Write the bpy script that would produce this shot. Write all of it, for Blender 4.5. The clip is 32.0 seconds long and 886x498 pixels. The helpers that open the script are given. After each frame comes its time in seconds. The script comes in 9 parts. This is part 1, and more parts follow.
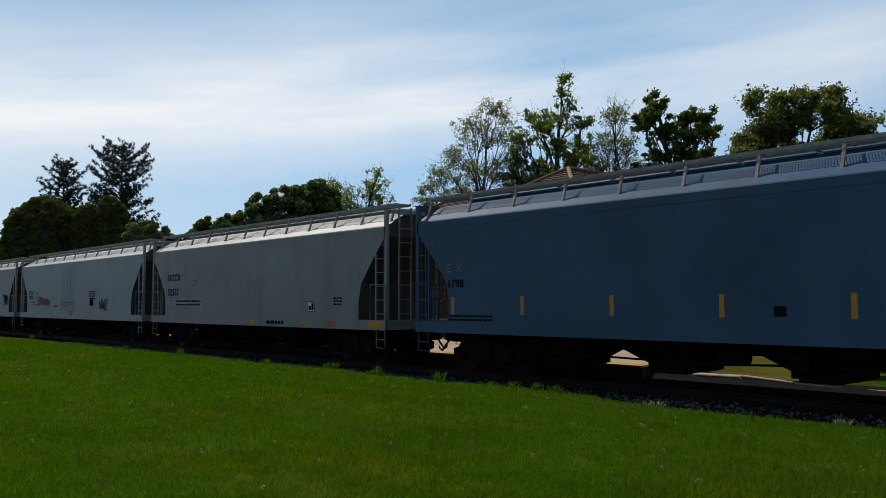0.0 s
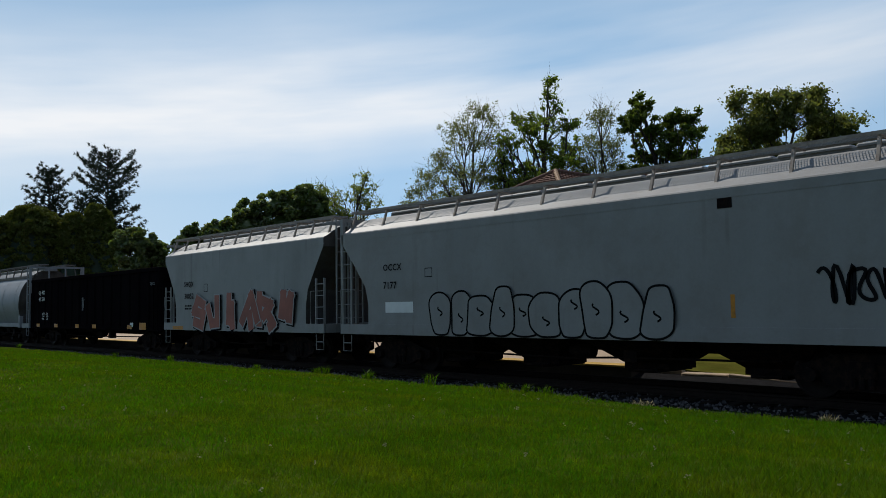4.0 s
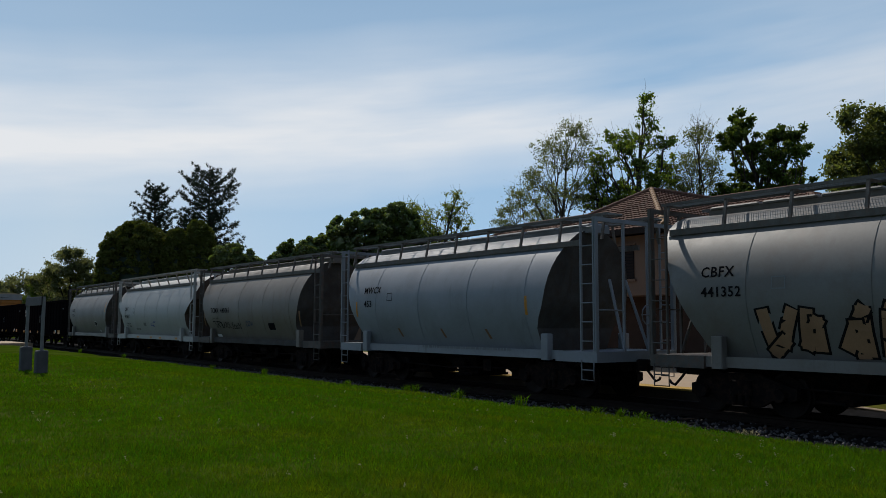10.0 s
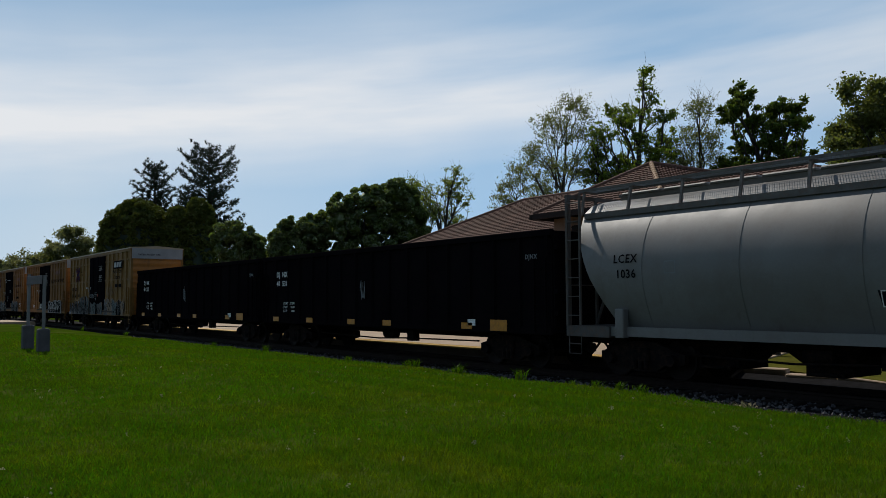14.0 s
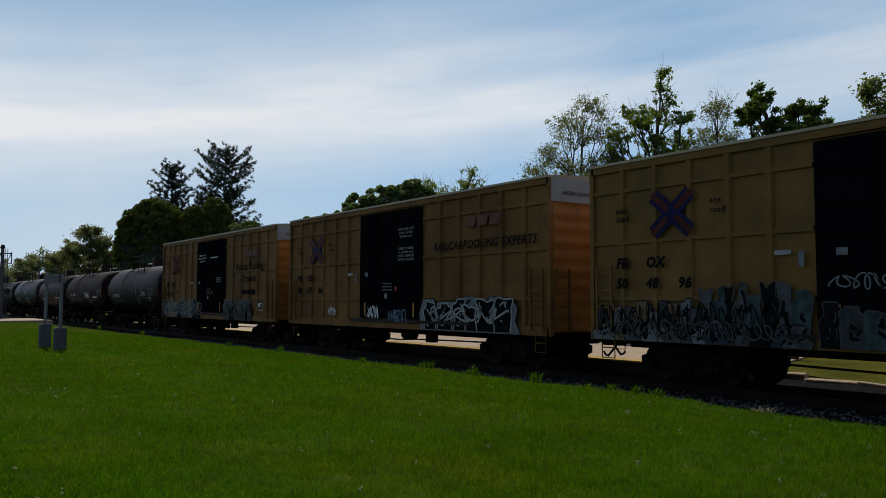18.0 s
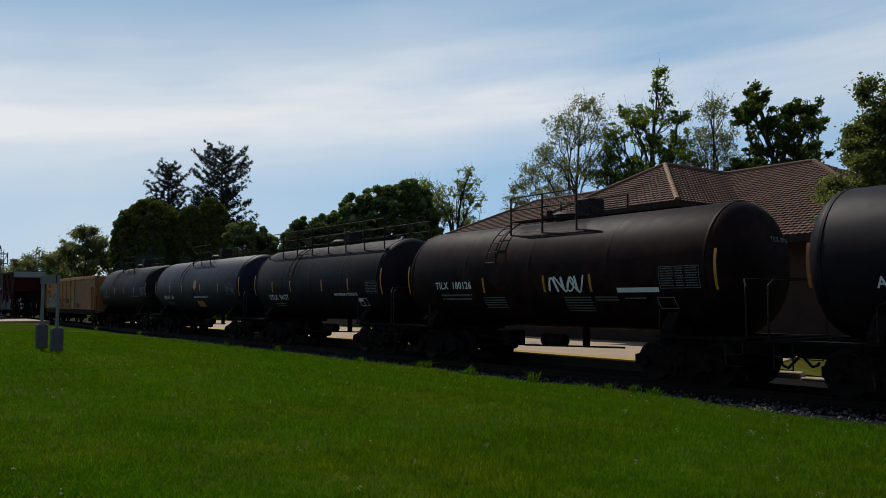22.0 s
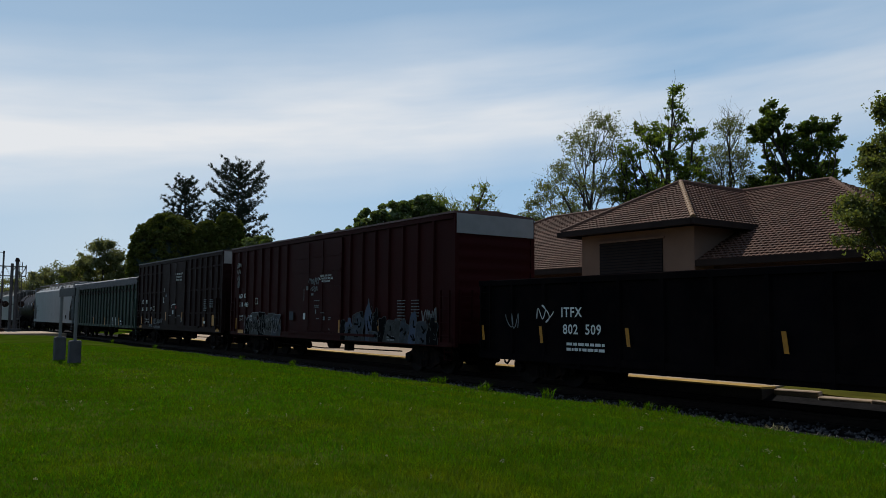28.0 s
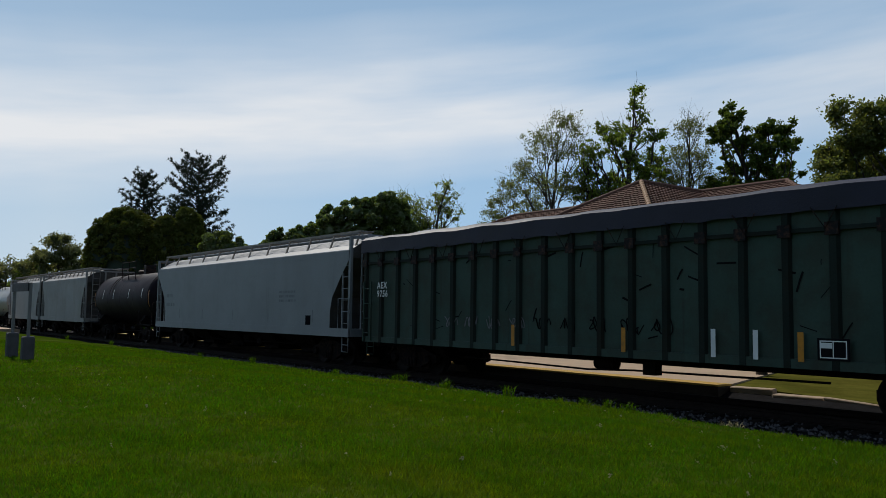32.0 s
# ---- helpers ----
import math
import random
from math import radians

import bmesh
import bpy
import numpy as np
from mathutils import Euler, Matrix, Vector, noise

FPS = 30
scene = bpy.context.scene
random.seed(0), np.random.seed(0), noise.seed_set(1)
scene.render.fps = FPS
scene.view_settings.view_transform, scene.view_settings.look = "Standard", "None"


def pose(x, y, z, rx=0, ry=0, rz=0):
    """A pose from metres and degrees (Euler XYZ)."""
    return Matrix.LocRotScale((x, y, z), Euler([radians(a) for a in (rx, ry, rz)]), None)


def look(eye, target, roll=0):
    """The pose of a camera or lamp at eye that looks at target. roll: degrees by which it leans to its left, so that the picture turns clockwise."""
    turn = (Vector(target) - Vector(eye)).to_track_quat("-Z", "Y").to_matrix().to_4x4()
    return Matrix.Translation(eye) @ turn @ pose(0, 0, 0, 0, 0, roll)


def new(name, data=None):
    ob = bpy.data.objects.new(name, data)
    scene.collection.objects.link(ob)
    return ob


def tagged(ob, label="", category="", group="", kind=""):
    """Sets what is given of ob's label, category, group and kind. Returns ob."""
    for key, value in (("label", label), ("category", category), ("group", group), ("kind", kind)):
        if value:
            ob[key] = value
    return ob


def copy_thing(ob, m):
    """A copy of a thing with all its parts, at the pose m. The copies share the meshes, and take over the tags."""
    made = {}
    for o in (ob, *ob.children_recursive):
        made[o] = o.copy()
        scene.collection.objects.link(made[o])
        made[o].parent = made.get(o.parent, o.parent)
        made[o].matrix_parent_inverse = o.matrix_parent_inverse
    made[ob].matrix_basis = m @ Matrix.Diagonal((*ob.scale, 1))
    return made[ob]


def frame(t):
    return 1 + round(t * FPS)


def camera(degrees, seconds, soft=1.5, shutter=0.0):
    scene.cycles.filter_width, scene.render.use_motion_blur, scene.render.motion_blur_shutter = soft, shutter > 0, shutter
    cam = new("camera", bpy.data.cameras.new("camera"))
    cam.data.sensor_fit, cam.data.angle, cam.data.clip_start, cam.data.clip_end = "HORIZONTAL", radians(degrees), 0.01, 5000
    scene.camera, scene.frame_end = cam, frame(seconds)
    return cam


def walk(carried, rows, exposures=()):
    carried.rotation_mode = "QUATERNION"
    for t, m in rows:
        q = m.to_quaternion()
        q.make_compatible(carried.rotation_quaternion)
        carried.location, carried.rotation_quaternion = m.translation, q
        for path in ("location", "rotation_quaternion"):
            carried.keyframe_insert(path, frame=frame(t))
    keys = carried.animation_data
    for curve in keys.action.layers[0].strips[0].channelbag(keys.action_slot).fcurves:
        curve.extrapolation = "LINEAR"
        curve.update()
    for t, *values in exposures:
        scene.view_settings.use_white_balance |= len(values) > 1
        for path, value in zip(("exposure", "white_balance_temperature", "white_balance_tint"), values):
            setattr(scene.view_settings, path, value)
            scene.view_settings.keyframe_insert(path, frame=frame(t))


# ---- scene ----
cam = camera(56.29, 32.0, soft=0.6)
PATH = [
    (0.0, pose(0.097, -0.034, 1.833, 93.68, 0.20, 47.94)),
    (0.5, pose(0.128, -0.034, 1.833, 93.58, 0.10, 48.44)),
    (1.0, pose(0.143, -0.040, 1.833, 93.97, -0.03, 48.24)),
    (1.5, pose(0.153, -0.060, 1.833, 93.66, 0.07, 48.25)),
    (2.0, pose(0.151, -0.027, 1.833, 94.08, 0.17, 48.00)),
    (2.5, pose(0.116, -0.015, 1.833, 94.16, 1.07, 46.93)),
    (3.0, pose(0.166, -0.067, 1.833, 93.86, 1.47, 47.97)),
    (3.5, pose(0.166, -0.145, 1.833, 93.72, 1.23, 47.73)),
    (5.5, pose(0.159, -0.066, 1.833, 95.53, 0.56, 45.69)),
    (6.0, pose(0.143, -0.029, 1.833, 95.90, 1.07, 50.27)),
    (6.5, pose(0.123, -0.017, 1.833, 95.89, 1.19, 51.96)),
    (7.0, pose(0.150, -0.059, 1.833, 95.89, 1.76, 54.12)),
    (7.5, pose(0.141, 0.018, 1.833, 94.91, 1.05, 55.99)),
    (8.0, pose(0.116, 0.055, 1.833, 93.68, 0.86, 57.00)),
    (8.5, pose(0.032, -0.028, 1.833, 95.29, 0.91, 55.21)),
    (9.0, pose(-0.009, -0.073, 1.833, 94.74, 1.09, 53.44)),
    (9.5, pose(-0.017, -0.065, 1.833, 94.97, 0.73, 53.23)),
    (10.0, pose(-0.040, -0.016, 1.833, 95.23, -0.20, 53.32)),
    (10.5, pose(-0.038, 0.018, 1.833, 93.86, 0.42, 53.71)),
    (11.0, pose(-0.024, 0.009, 1.833, 93.72, 0.82, 53.60)),
    (11.5, pose(-0.028, 0.002, 1.833, 94.10, 0.91, 53.86)),
    (12.0, pose(-0.059, 0.006, 1.833, 93.99, 0.84, 54.01)),
    (12.5, pose(-0.095, 0.067, 1.833, 93.87, 0.76, 53.45)),
    (13.0, pose(-0.037, 0.028, 1.833, 93.89, 0.92, 53.47)),
    (13.5, pose(-0.069, 0.041, 1.833, 93.91, 0.77, 53.21)),
    (14.0, pose(-0.008, 0.003, 1.833, 93.55, 0.24, 53.40)),
    (14.5, pose(-0.011, -0.038, 1.833, 93.57, -0.69, 55.63)),
    (16.5, pose(-0.055, 0.021, 1.833, 93.80, -0.02, 54.95)),
    (17.0, pose(-0.044, 0.031, 1.833, 94.00, 0.13, 54.90)),
    (17.5, pose(-0.077, 0.055, 1.833, 93.84, -0.01, 54.82)),
    (18.0, pose(-0.065, 0.051, 1.833, 93.65, -0.15, 54.44)),
    (18.5, pose(-0.061, 0.036, 1.833, 93.62, -0.10, 54.17)),
    (19.0, pose(-0.064, 0.049, 1.833, 93.64, -0.33, 53.98)),
    (19.5, pose(-0.059, 0.020, 1.833, 93.72, -0.07, 54.14)),
    (20.0, pose(-0.052, 0.028, 1.833, 93.93, -0.07, 54.00)),
    (20.5, pose(-0.026, 0.022, 1.833, 93.83, -0.20, 53.83)),
    (21.0, pose(-0.022, 0.025, 1.833, 93.54, -0.07, 53.94)),
    (21.5, pose(-0.052, 0.038, 1.833, 93.57, -0.01, 54.39)),
    (22.0, pose(-0.065, 0.036, 1.833, 93.63, -0.04, 54.22)),
    (22.5, pose(-0.058, 0.036, 1.833, 93.83, 0.16, 54.21)),
    (23.0, pose(-0.050, 0.018, 1.833, 93.58, -0.04, 54.15)),
    (23.5, pose(-0.084, 0.079, 1.833, 93.14, -0.38, 54.19)),
    (24.0, pose(-0.067, 0.025, 1.833, 93.53, -0.16, 54.94)),
    (24.5, pose(-0.098, 0.058, 1.833, 93.87, 0.06, 57.04)),
    (26.5, pose(-0.075, 0.027, 1.833, 93.98, -0.23, 56.32)),
    (27.0, pose(-0.062, 0.011, 1.833, 94.18, -0.29, 55.72)),
    (27.5, pose(-0.009, -0.051, 1.833, 94.52, -0.55, 55.33)),
    (28.0, pose(-0.026, -0.023, 1.833, 94.71, -0.49, 55.18)),
    (28.5, pose(-0.072, 0.016, 1.833, 94.78, -0.38, 55.21)),
    (29.0, pose(-0.039, -0.007, 1.833, 94.73, -0.54, 55.28)),
    (29.5, pose(-0.060, 0.002, 1.833, 94.48, -0.95, 54.65)),
    (30.0, pose(-0.015, -0.036, 1.833, 94.61, -0.81, 53.99)),
    (30.5, pose(-0.066, 0.027, 1.833, 94.51, -0.85, 53.19)),
    (31.0, pose(-0.066, 0.024, 1.833, 94.56, -0.92, 52.86)),
    (31.5, pose(-0.037, -0.006, 1.833, 94.48, -0.85, 52.77)),
    (32.0, pose(-0.031, -0.006, 1.833, 94.55, -0.75, 52.57)),
]
walk(cam, PATH, exposures=[(0.0, 0.05), (5.5, 0.05), (6.6, -0.12), (32.0, -0.12)])

# ---- sky, sun and exposure ----
SUN_ELEV, SUN_TURN = 49.0, 82.0          # height above the horizon; turn from +Y towards -X
world = bpy.data.worlds.new("sky")
scene.world = world
world.use_nodes = True
wn, wl = world.node_tree.nodes, world.node_tree.links
wn.clear()
w_out = wn.new("ShaderNodeOutputWorld")
w_bg = wn.new("ShaderNodeBackground")
w_bg.inputs["Strength"].default_value = 0.085
w_sky = wn.new("ShaderNodeTexSky")
w_sky.sky_type = "NISHITA"
w_sky.sun_disc = False
w_sky.sun_elevation = radians(SUN_ELEV)
w_sky.sun_rotation = radians(SUN_TURN)
w_sky.air_density, w_sky.dust_density, w_sky.ozone_density = 1.0, 0.7, 2.0
# thin streaks of cirrus: noise stretched along a tilted band of the sky
w_tc = wn.new("ShaderNodeTexCoord")
w_sep = wn.new("ShaderNodeSeparateXYZ")
wl.new(w_tc.outputs["Generated"], w_sep.inputs[0])


def w_math(op, a, b=None, c=None, clamp=False):
    n = wn.new("ShaderNodeMath")
    n.operation, n.use_clamp = op, clamp
    for i, v in enumerate((a, b, c)):
        if v is None:
            continue
        if isinstance(v, (int, float)):
            n.inputs[i].default_value = v
        else:
            wl.new(v, n.inputs[i])
    return n.outputs[0]


def w_noise(vec, scale, detail, rough):
    n = wn.new("ShaderNodeTexNoise")
    n.inputs["Scale"].default_value, n.inputs["Detail"].default_value, n.inputs["Roughness"].default_value = scale, detail, rough
    wl.new(vec, n.inputs["Vector"])
    return n.outputs["Fac"]


sx, sy, sz = w_sep.outputs
w_az = w_math("ARCTAN2", sx, sy)                       # 0 over +Y, negative towards -X
w_el = w_math("ARCSINE", sz)
w_comb = wn.new("ShaderNodeCombineXYZ")
tilted = w_math("SUBTRACT", w_el, w_math("MULTIPLY", w_az, 0.08))
wl.new(w_math("MULTIPLY", w_az, 1.1), w_comb.inputs[0])
wl.new(w_math("MULTIPLY", tilted, 8.0), w_comb.inputs[1])
wl.new(sz, w_comb.inputs[2])
streak = w_noise(w_comb.outputs[0], 1.6, 5.0, 0.5)
soft_noise = w_noise(w_tc.outputs["Generated"], 2.3, 4.0, 0.5)
# centre line of the main band, in radians above the tilted line
bandpos = w_math("SUBTRACT", tilted, 0.305)
bandpos = w_math("ADD", bandpos, w_math("MULTIPLY", w_math("SUBTRACT", soft_noise, 0.5), 0.08))
band = w_math("SUBTRACT", 1.0, w_math("MAXIMUM", w_math("MULTIPLY", bandpos, 8.0), w_math("MULTIPLY", bandpos, -13.0)), clamp=True)   # softer above than below
thick = w_math("SUBTRACT", 0.42, w_math("MULTIPLY", w_az, 0.42), clamp=True)              # the cirrus thickens towards -X
haze = w_math("SUBTRACT", 1.0, w_math("MULTIPLY", w_el, 0.95), clamp=True)
thin_up = w_math("SUBTRACT", 1.15, w_math("MULTIPLY", w_el, 1.9), clamp=True)          # cirrus thins out towards the zenith
veil = w_math("MULTIPLY", w_math("MULTIPLY", w_math("SUBTRACT", streak, 0.36, clamp=True), 1.5, clamp=True), w_math("MULTIPLY", thin_up, w_math("MULTIPLY", w_math("SUBTRACT", w_el, 0.10), 7.0, clamp=True)))
cover = w_math("ADD", w_math("MULTIPLY", w_math("MULTIPLY", band, thick), w_math("MULTIPLY", w_math("SUBTRACT", streak, 0.26, clamp=True), 3.6)), w_math("MULTIPLY", veil, 0.22), clamp=True)
w_haze = wn.new("ShaderNodeMixRGB")
wl.new(haze, w_haze.inputs[0])
wl.new(w_sky.outputs[0], w_haze.inputs[1])
w_dot = wn.new("ShaderNodeVectorMath")                  # haze and cirrus scatter forwards: brighter on the sun's side of the sky
w_dot.operation = "DOT_PRODUCT"
wl.new(w_tc.outputs["Generated"], w_dot.inputs[0])
w_dot.inputs[1].default_value = (-math.cos(radians(SUN_ELEV)) * math.sin(radians(SUN_TURN)), math.cos(radians(SUN_ELEV)) * math.cos(radians(SUN_TURN)), math.sin(radians(SUN_ELEV)))
w_fwd = wn.new("ShaderNodeMapRange")
w_fwd.interpolation_type = "SMOOTHSTEP"
w_fwd.inputs[1].default_value, w_fwd.inputs[2].default_value = -0.5, 0.72
w_fwd.inputs[3].default_value, w_fwd.inputs[4].default_value = 0.32, 1.0
wl.new(w_dot.outputs["Value"], w_fwd.inputs[0])


def w_scaled(color):
    n = wn.new("ShaderNodeMixRGB")
    n.blend_type = "MULTIPLY"
    n.inputs[0].default_value = 1.0
    n.inputs[1].default_value = color
    wl.new(w_fwd.outputs[0], n.inputs[2])
    return n.outputs[0]


near_sun = w_math("SUBTRACT", 1.0, w_math("MULTIPLY", w_math("ABSOLUTE", w_math("ADD", w_az, 1.36)), 2.1), clamp=True)   # the low haze whitens under the sun
w_white = w_math("MULTIPLY", w_math("MULTIPLY", near_sun, w_math("SUBTRACT", 1.0, w_math("MULTIPLY", w_el, 2.2), clamp=True)), 0.85)
w_tone = wn.new("ShaderNodeMixRGB")
wl.new(w_white, w_tone.inputs[0])
w_tone.inputs[1].default_value, w_tone.inputs[2].default_value = (4.5, 7.1, 10.1, 1), (7.6, 8.8, 9.8, 1)
w_lit = wn.new("ShaderNodeMixRGB")
w_lit.blend_type = "MULTIPLY"
w_lit.inputs[0].default_value = 1.0
wl.new(w_tone.outputs[0], w_lit.inputs[1])
wl.new(w_fwd.outputs[0], w_lit.inputs[2])
wl.new(w_lit.outputs[0], w_haze.inputs[2])
w_mix = wn.new("ShaderNodeMixRGB")
wl.new(cover, w_mix.inputs[0])
wl.new(w_haze.outputs[0], w_mix.inputs[1])
wl.new(w_scaled((9.9, 10.2, 10.6, 1)), w_mix.inputs[2])
wl.new(w_mix.outputs[0], w_bg.inputs["Color"])
wl.new(w_bg.outputs[0], w_out.inputs["Surface"])

sun_data = bpy.data.lights.new("sun", "SUN")
sun_data.energy, sun_data.angle, sun_data.color = 3.9, radians(0.53), (1.0, 0.95, 0.87)
sun = new("sun", sun_data)
_ce = math.cos(radians(SUN_ELEV))
sun_dir = Vector((-_ce * math.sin(radians(SUN_TURN)), _ce * math.cos(radians(SUN_TURN)), math.sin(radians(SUN_ELEV))))
sun.matrix_world = look(sun_dir * 50, (0, 0, 0))
scene.view_settings.exposure = -0.12

# ---- materials ----
def mat(name, color, rough=0.6, metal=0.0, vary=0.25, scale=1.5, fine=30.0, bump=0.0, streak=0.0, dirt=None, dirt_amt=0.0, spec=0.25, island=False, random_amt=0.0):
    """A surface with two scales of variation, dark vertical streaks and dirt where asked for."""
    m = bpy.data.materials.new(name)
    m.use_nodes = True
    nt = m.node_tree
    n, l = nt.nodes, nt.links
    b = n["Principled BSDF"]
    b.inputs["Roughness"].default_value, b.inputs["Metallic"].default_value = rough, metal
    b.inputs["Specular IOR Level"].default_value = spec
    tc = n.new("ShaderNodeTexCoord")
    shift = n.new("ShaderNodeMapping")
    shift.inputs["Location"].default_value = [sum(ord(c) * (k + 3) for k, c in enumerate(name)) * q % 97 for q in (0.37, 0.61, 0.83)]
    l.new(tc.outputs["Object"], shift.inputs[0])

    def noise_tex(sc, det=5.0, vec=None, rgh=0.6):
        t = n.new("ShaderNodeTexNoise")
        t.inputs["Scale"].default_value, t.inputs["Detail"].default_value, t.inputs["Roughness"].default_value = sc, det, rgh
        l.new(vec or shift.outputs[0], t.inputs["Vector"])
        return t.outputs["Fac"]

    def ramp(fac, lo, hi):
        r = n.new("ShaderNodeMapRange")
        r.inputs[1].default_value, r.inputs[2].default_value = lo, hi
        l.new(fac, r.inputs[0])
        return r.outputs[0]

    def mix(fac, a, c, mode="MIX"):
        x = n.new("ShaderNodeMixRGB")
        x.blend_type = mode
        for i, v in enumerate((fac, a, c)):
            if isinstance(v, (int, float)):
                x.inputs[i].default_value = v
            elif isinstance(v, tuple):
                x.inputs[i].default_value = (*v[:3], 1)
            else:
                l.new(v, x.inputs[i])
        return x.outputs[0]

    dark = tuple(c * (1 - vary) for c in color)
    light = tuple(min(1, c * (1 + vary * 0.6)) for c in color)
    col = mix(ramp(noise_tex(scale), 0.3, 0.7), dark, light)
    col = mix(ramp(noise_tex(fine, 3.0), 0.35, 0.75), col, mix(1.0, col, (1 - vary * 0.5,) * 3, "MULTIPLY"))
    if streak:
        mp = n.new("ShaderNodeMapping")
        mp.inputs["Scale"].default_value = (0.75, 0.75, 0.12)
        l.new(shift.outputs[0], mp.inputs[0])
        col = mix(mixfac(n, l, ramp(noise_tex(1.0, 6.0, mp.outputs[0], 0.62), 0.48, 0.68), streak * 0.55), col, dirt or (0.10, 0.07, 0.05))
        mr = n.new("ShaderNodeMapping")
        mr.inputs["Scale"].default_value = (2.6, 2.6, 0.10)
        l.new(shift.outputs[0], mr.inputs[0])
        runs = mixfac(n, l, ramp(noise_tex(1.5, 3.0, mr.outputs[0], 0.5), 0.62, 0.70), streak)
        patchy = ramp(noise_tex(0.55, 3.0), 0.46, 0.58)
        both = n.new("ShaderNodeMath")
        both.operation = "MULTIPLY"
        l.new(runs, both.inputs[0])
        l.new(patchy, both.inputs[1])
        col = mix(both.outputs[0], col, tuple(q * 0.8 for q in (dirt or RUST)))
    if dirt and dirt_amt:
        col = mix(mixfac(n, l, ramp(noise_tex(scale * 2.3, 8.0, None, 0.72), 0.47, 0.62), dirt_amt), col, dirt)
    if random_amt:
        src = n.new("ShaderNodeNewGeometry").outputs["Random Per Island"] if island else n.new("ShaderNodeObjectInfo").outputs["Random"]
        rr = n.new("ShaderNodeMapRange")
        rr.inputs[3].default_value, rr.inputs[4].default_value = 1 - random_amt, 1 + random_amt
        l.new(src, rr.inputs[0])
        hv = n.new("ShaderNodeHueSaturation")
        l.new(rr.outputs[0], hv.inputs["Value"])
        l.new(col, hv.inputs["Color"])
        col = hv.outputs[0]
    l.new(col, b.inputs["Base Color"])
    l.new(ramp2(n, l, noise_tex(scale * 4), rough), b.inputs["Roughness"])
    if bump:
        bp = n.new("ShaderNodeBump")
        bp.inputs["Strength"].default_value, bp.inputs["Distance"].default_value = bump, 0.02
        l.new(noise_tex(fine), bp.inputs["Height"])
        l.new(bp.outputs[0], b.inputs["Normal"])
    return m


def mixfac(n, l, fac, amount):
    x = n.new("ShaderNodeMath")
    x.operation = "MULTIPLY"
    x.inputs[1].default_value = amount
    l.new(fac, x.inputs[0])
    return x.outputs[0]


def ramp2(n, l, fac, rough):
    r = n.new("ShaderNodeMapRange")
    r.inputs[3].default_value, r.inputs[4].default_value = max(0.05, rough - 0.12), min(1, rough + 0.12)
    l.new(fac, r.inputs[0])
    return r.outputs[0]


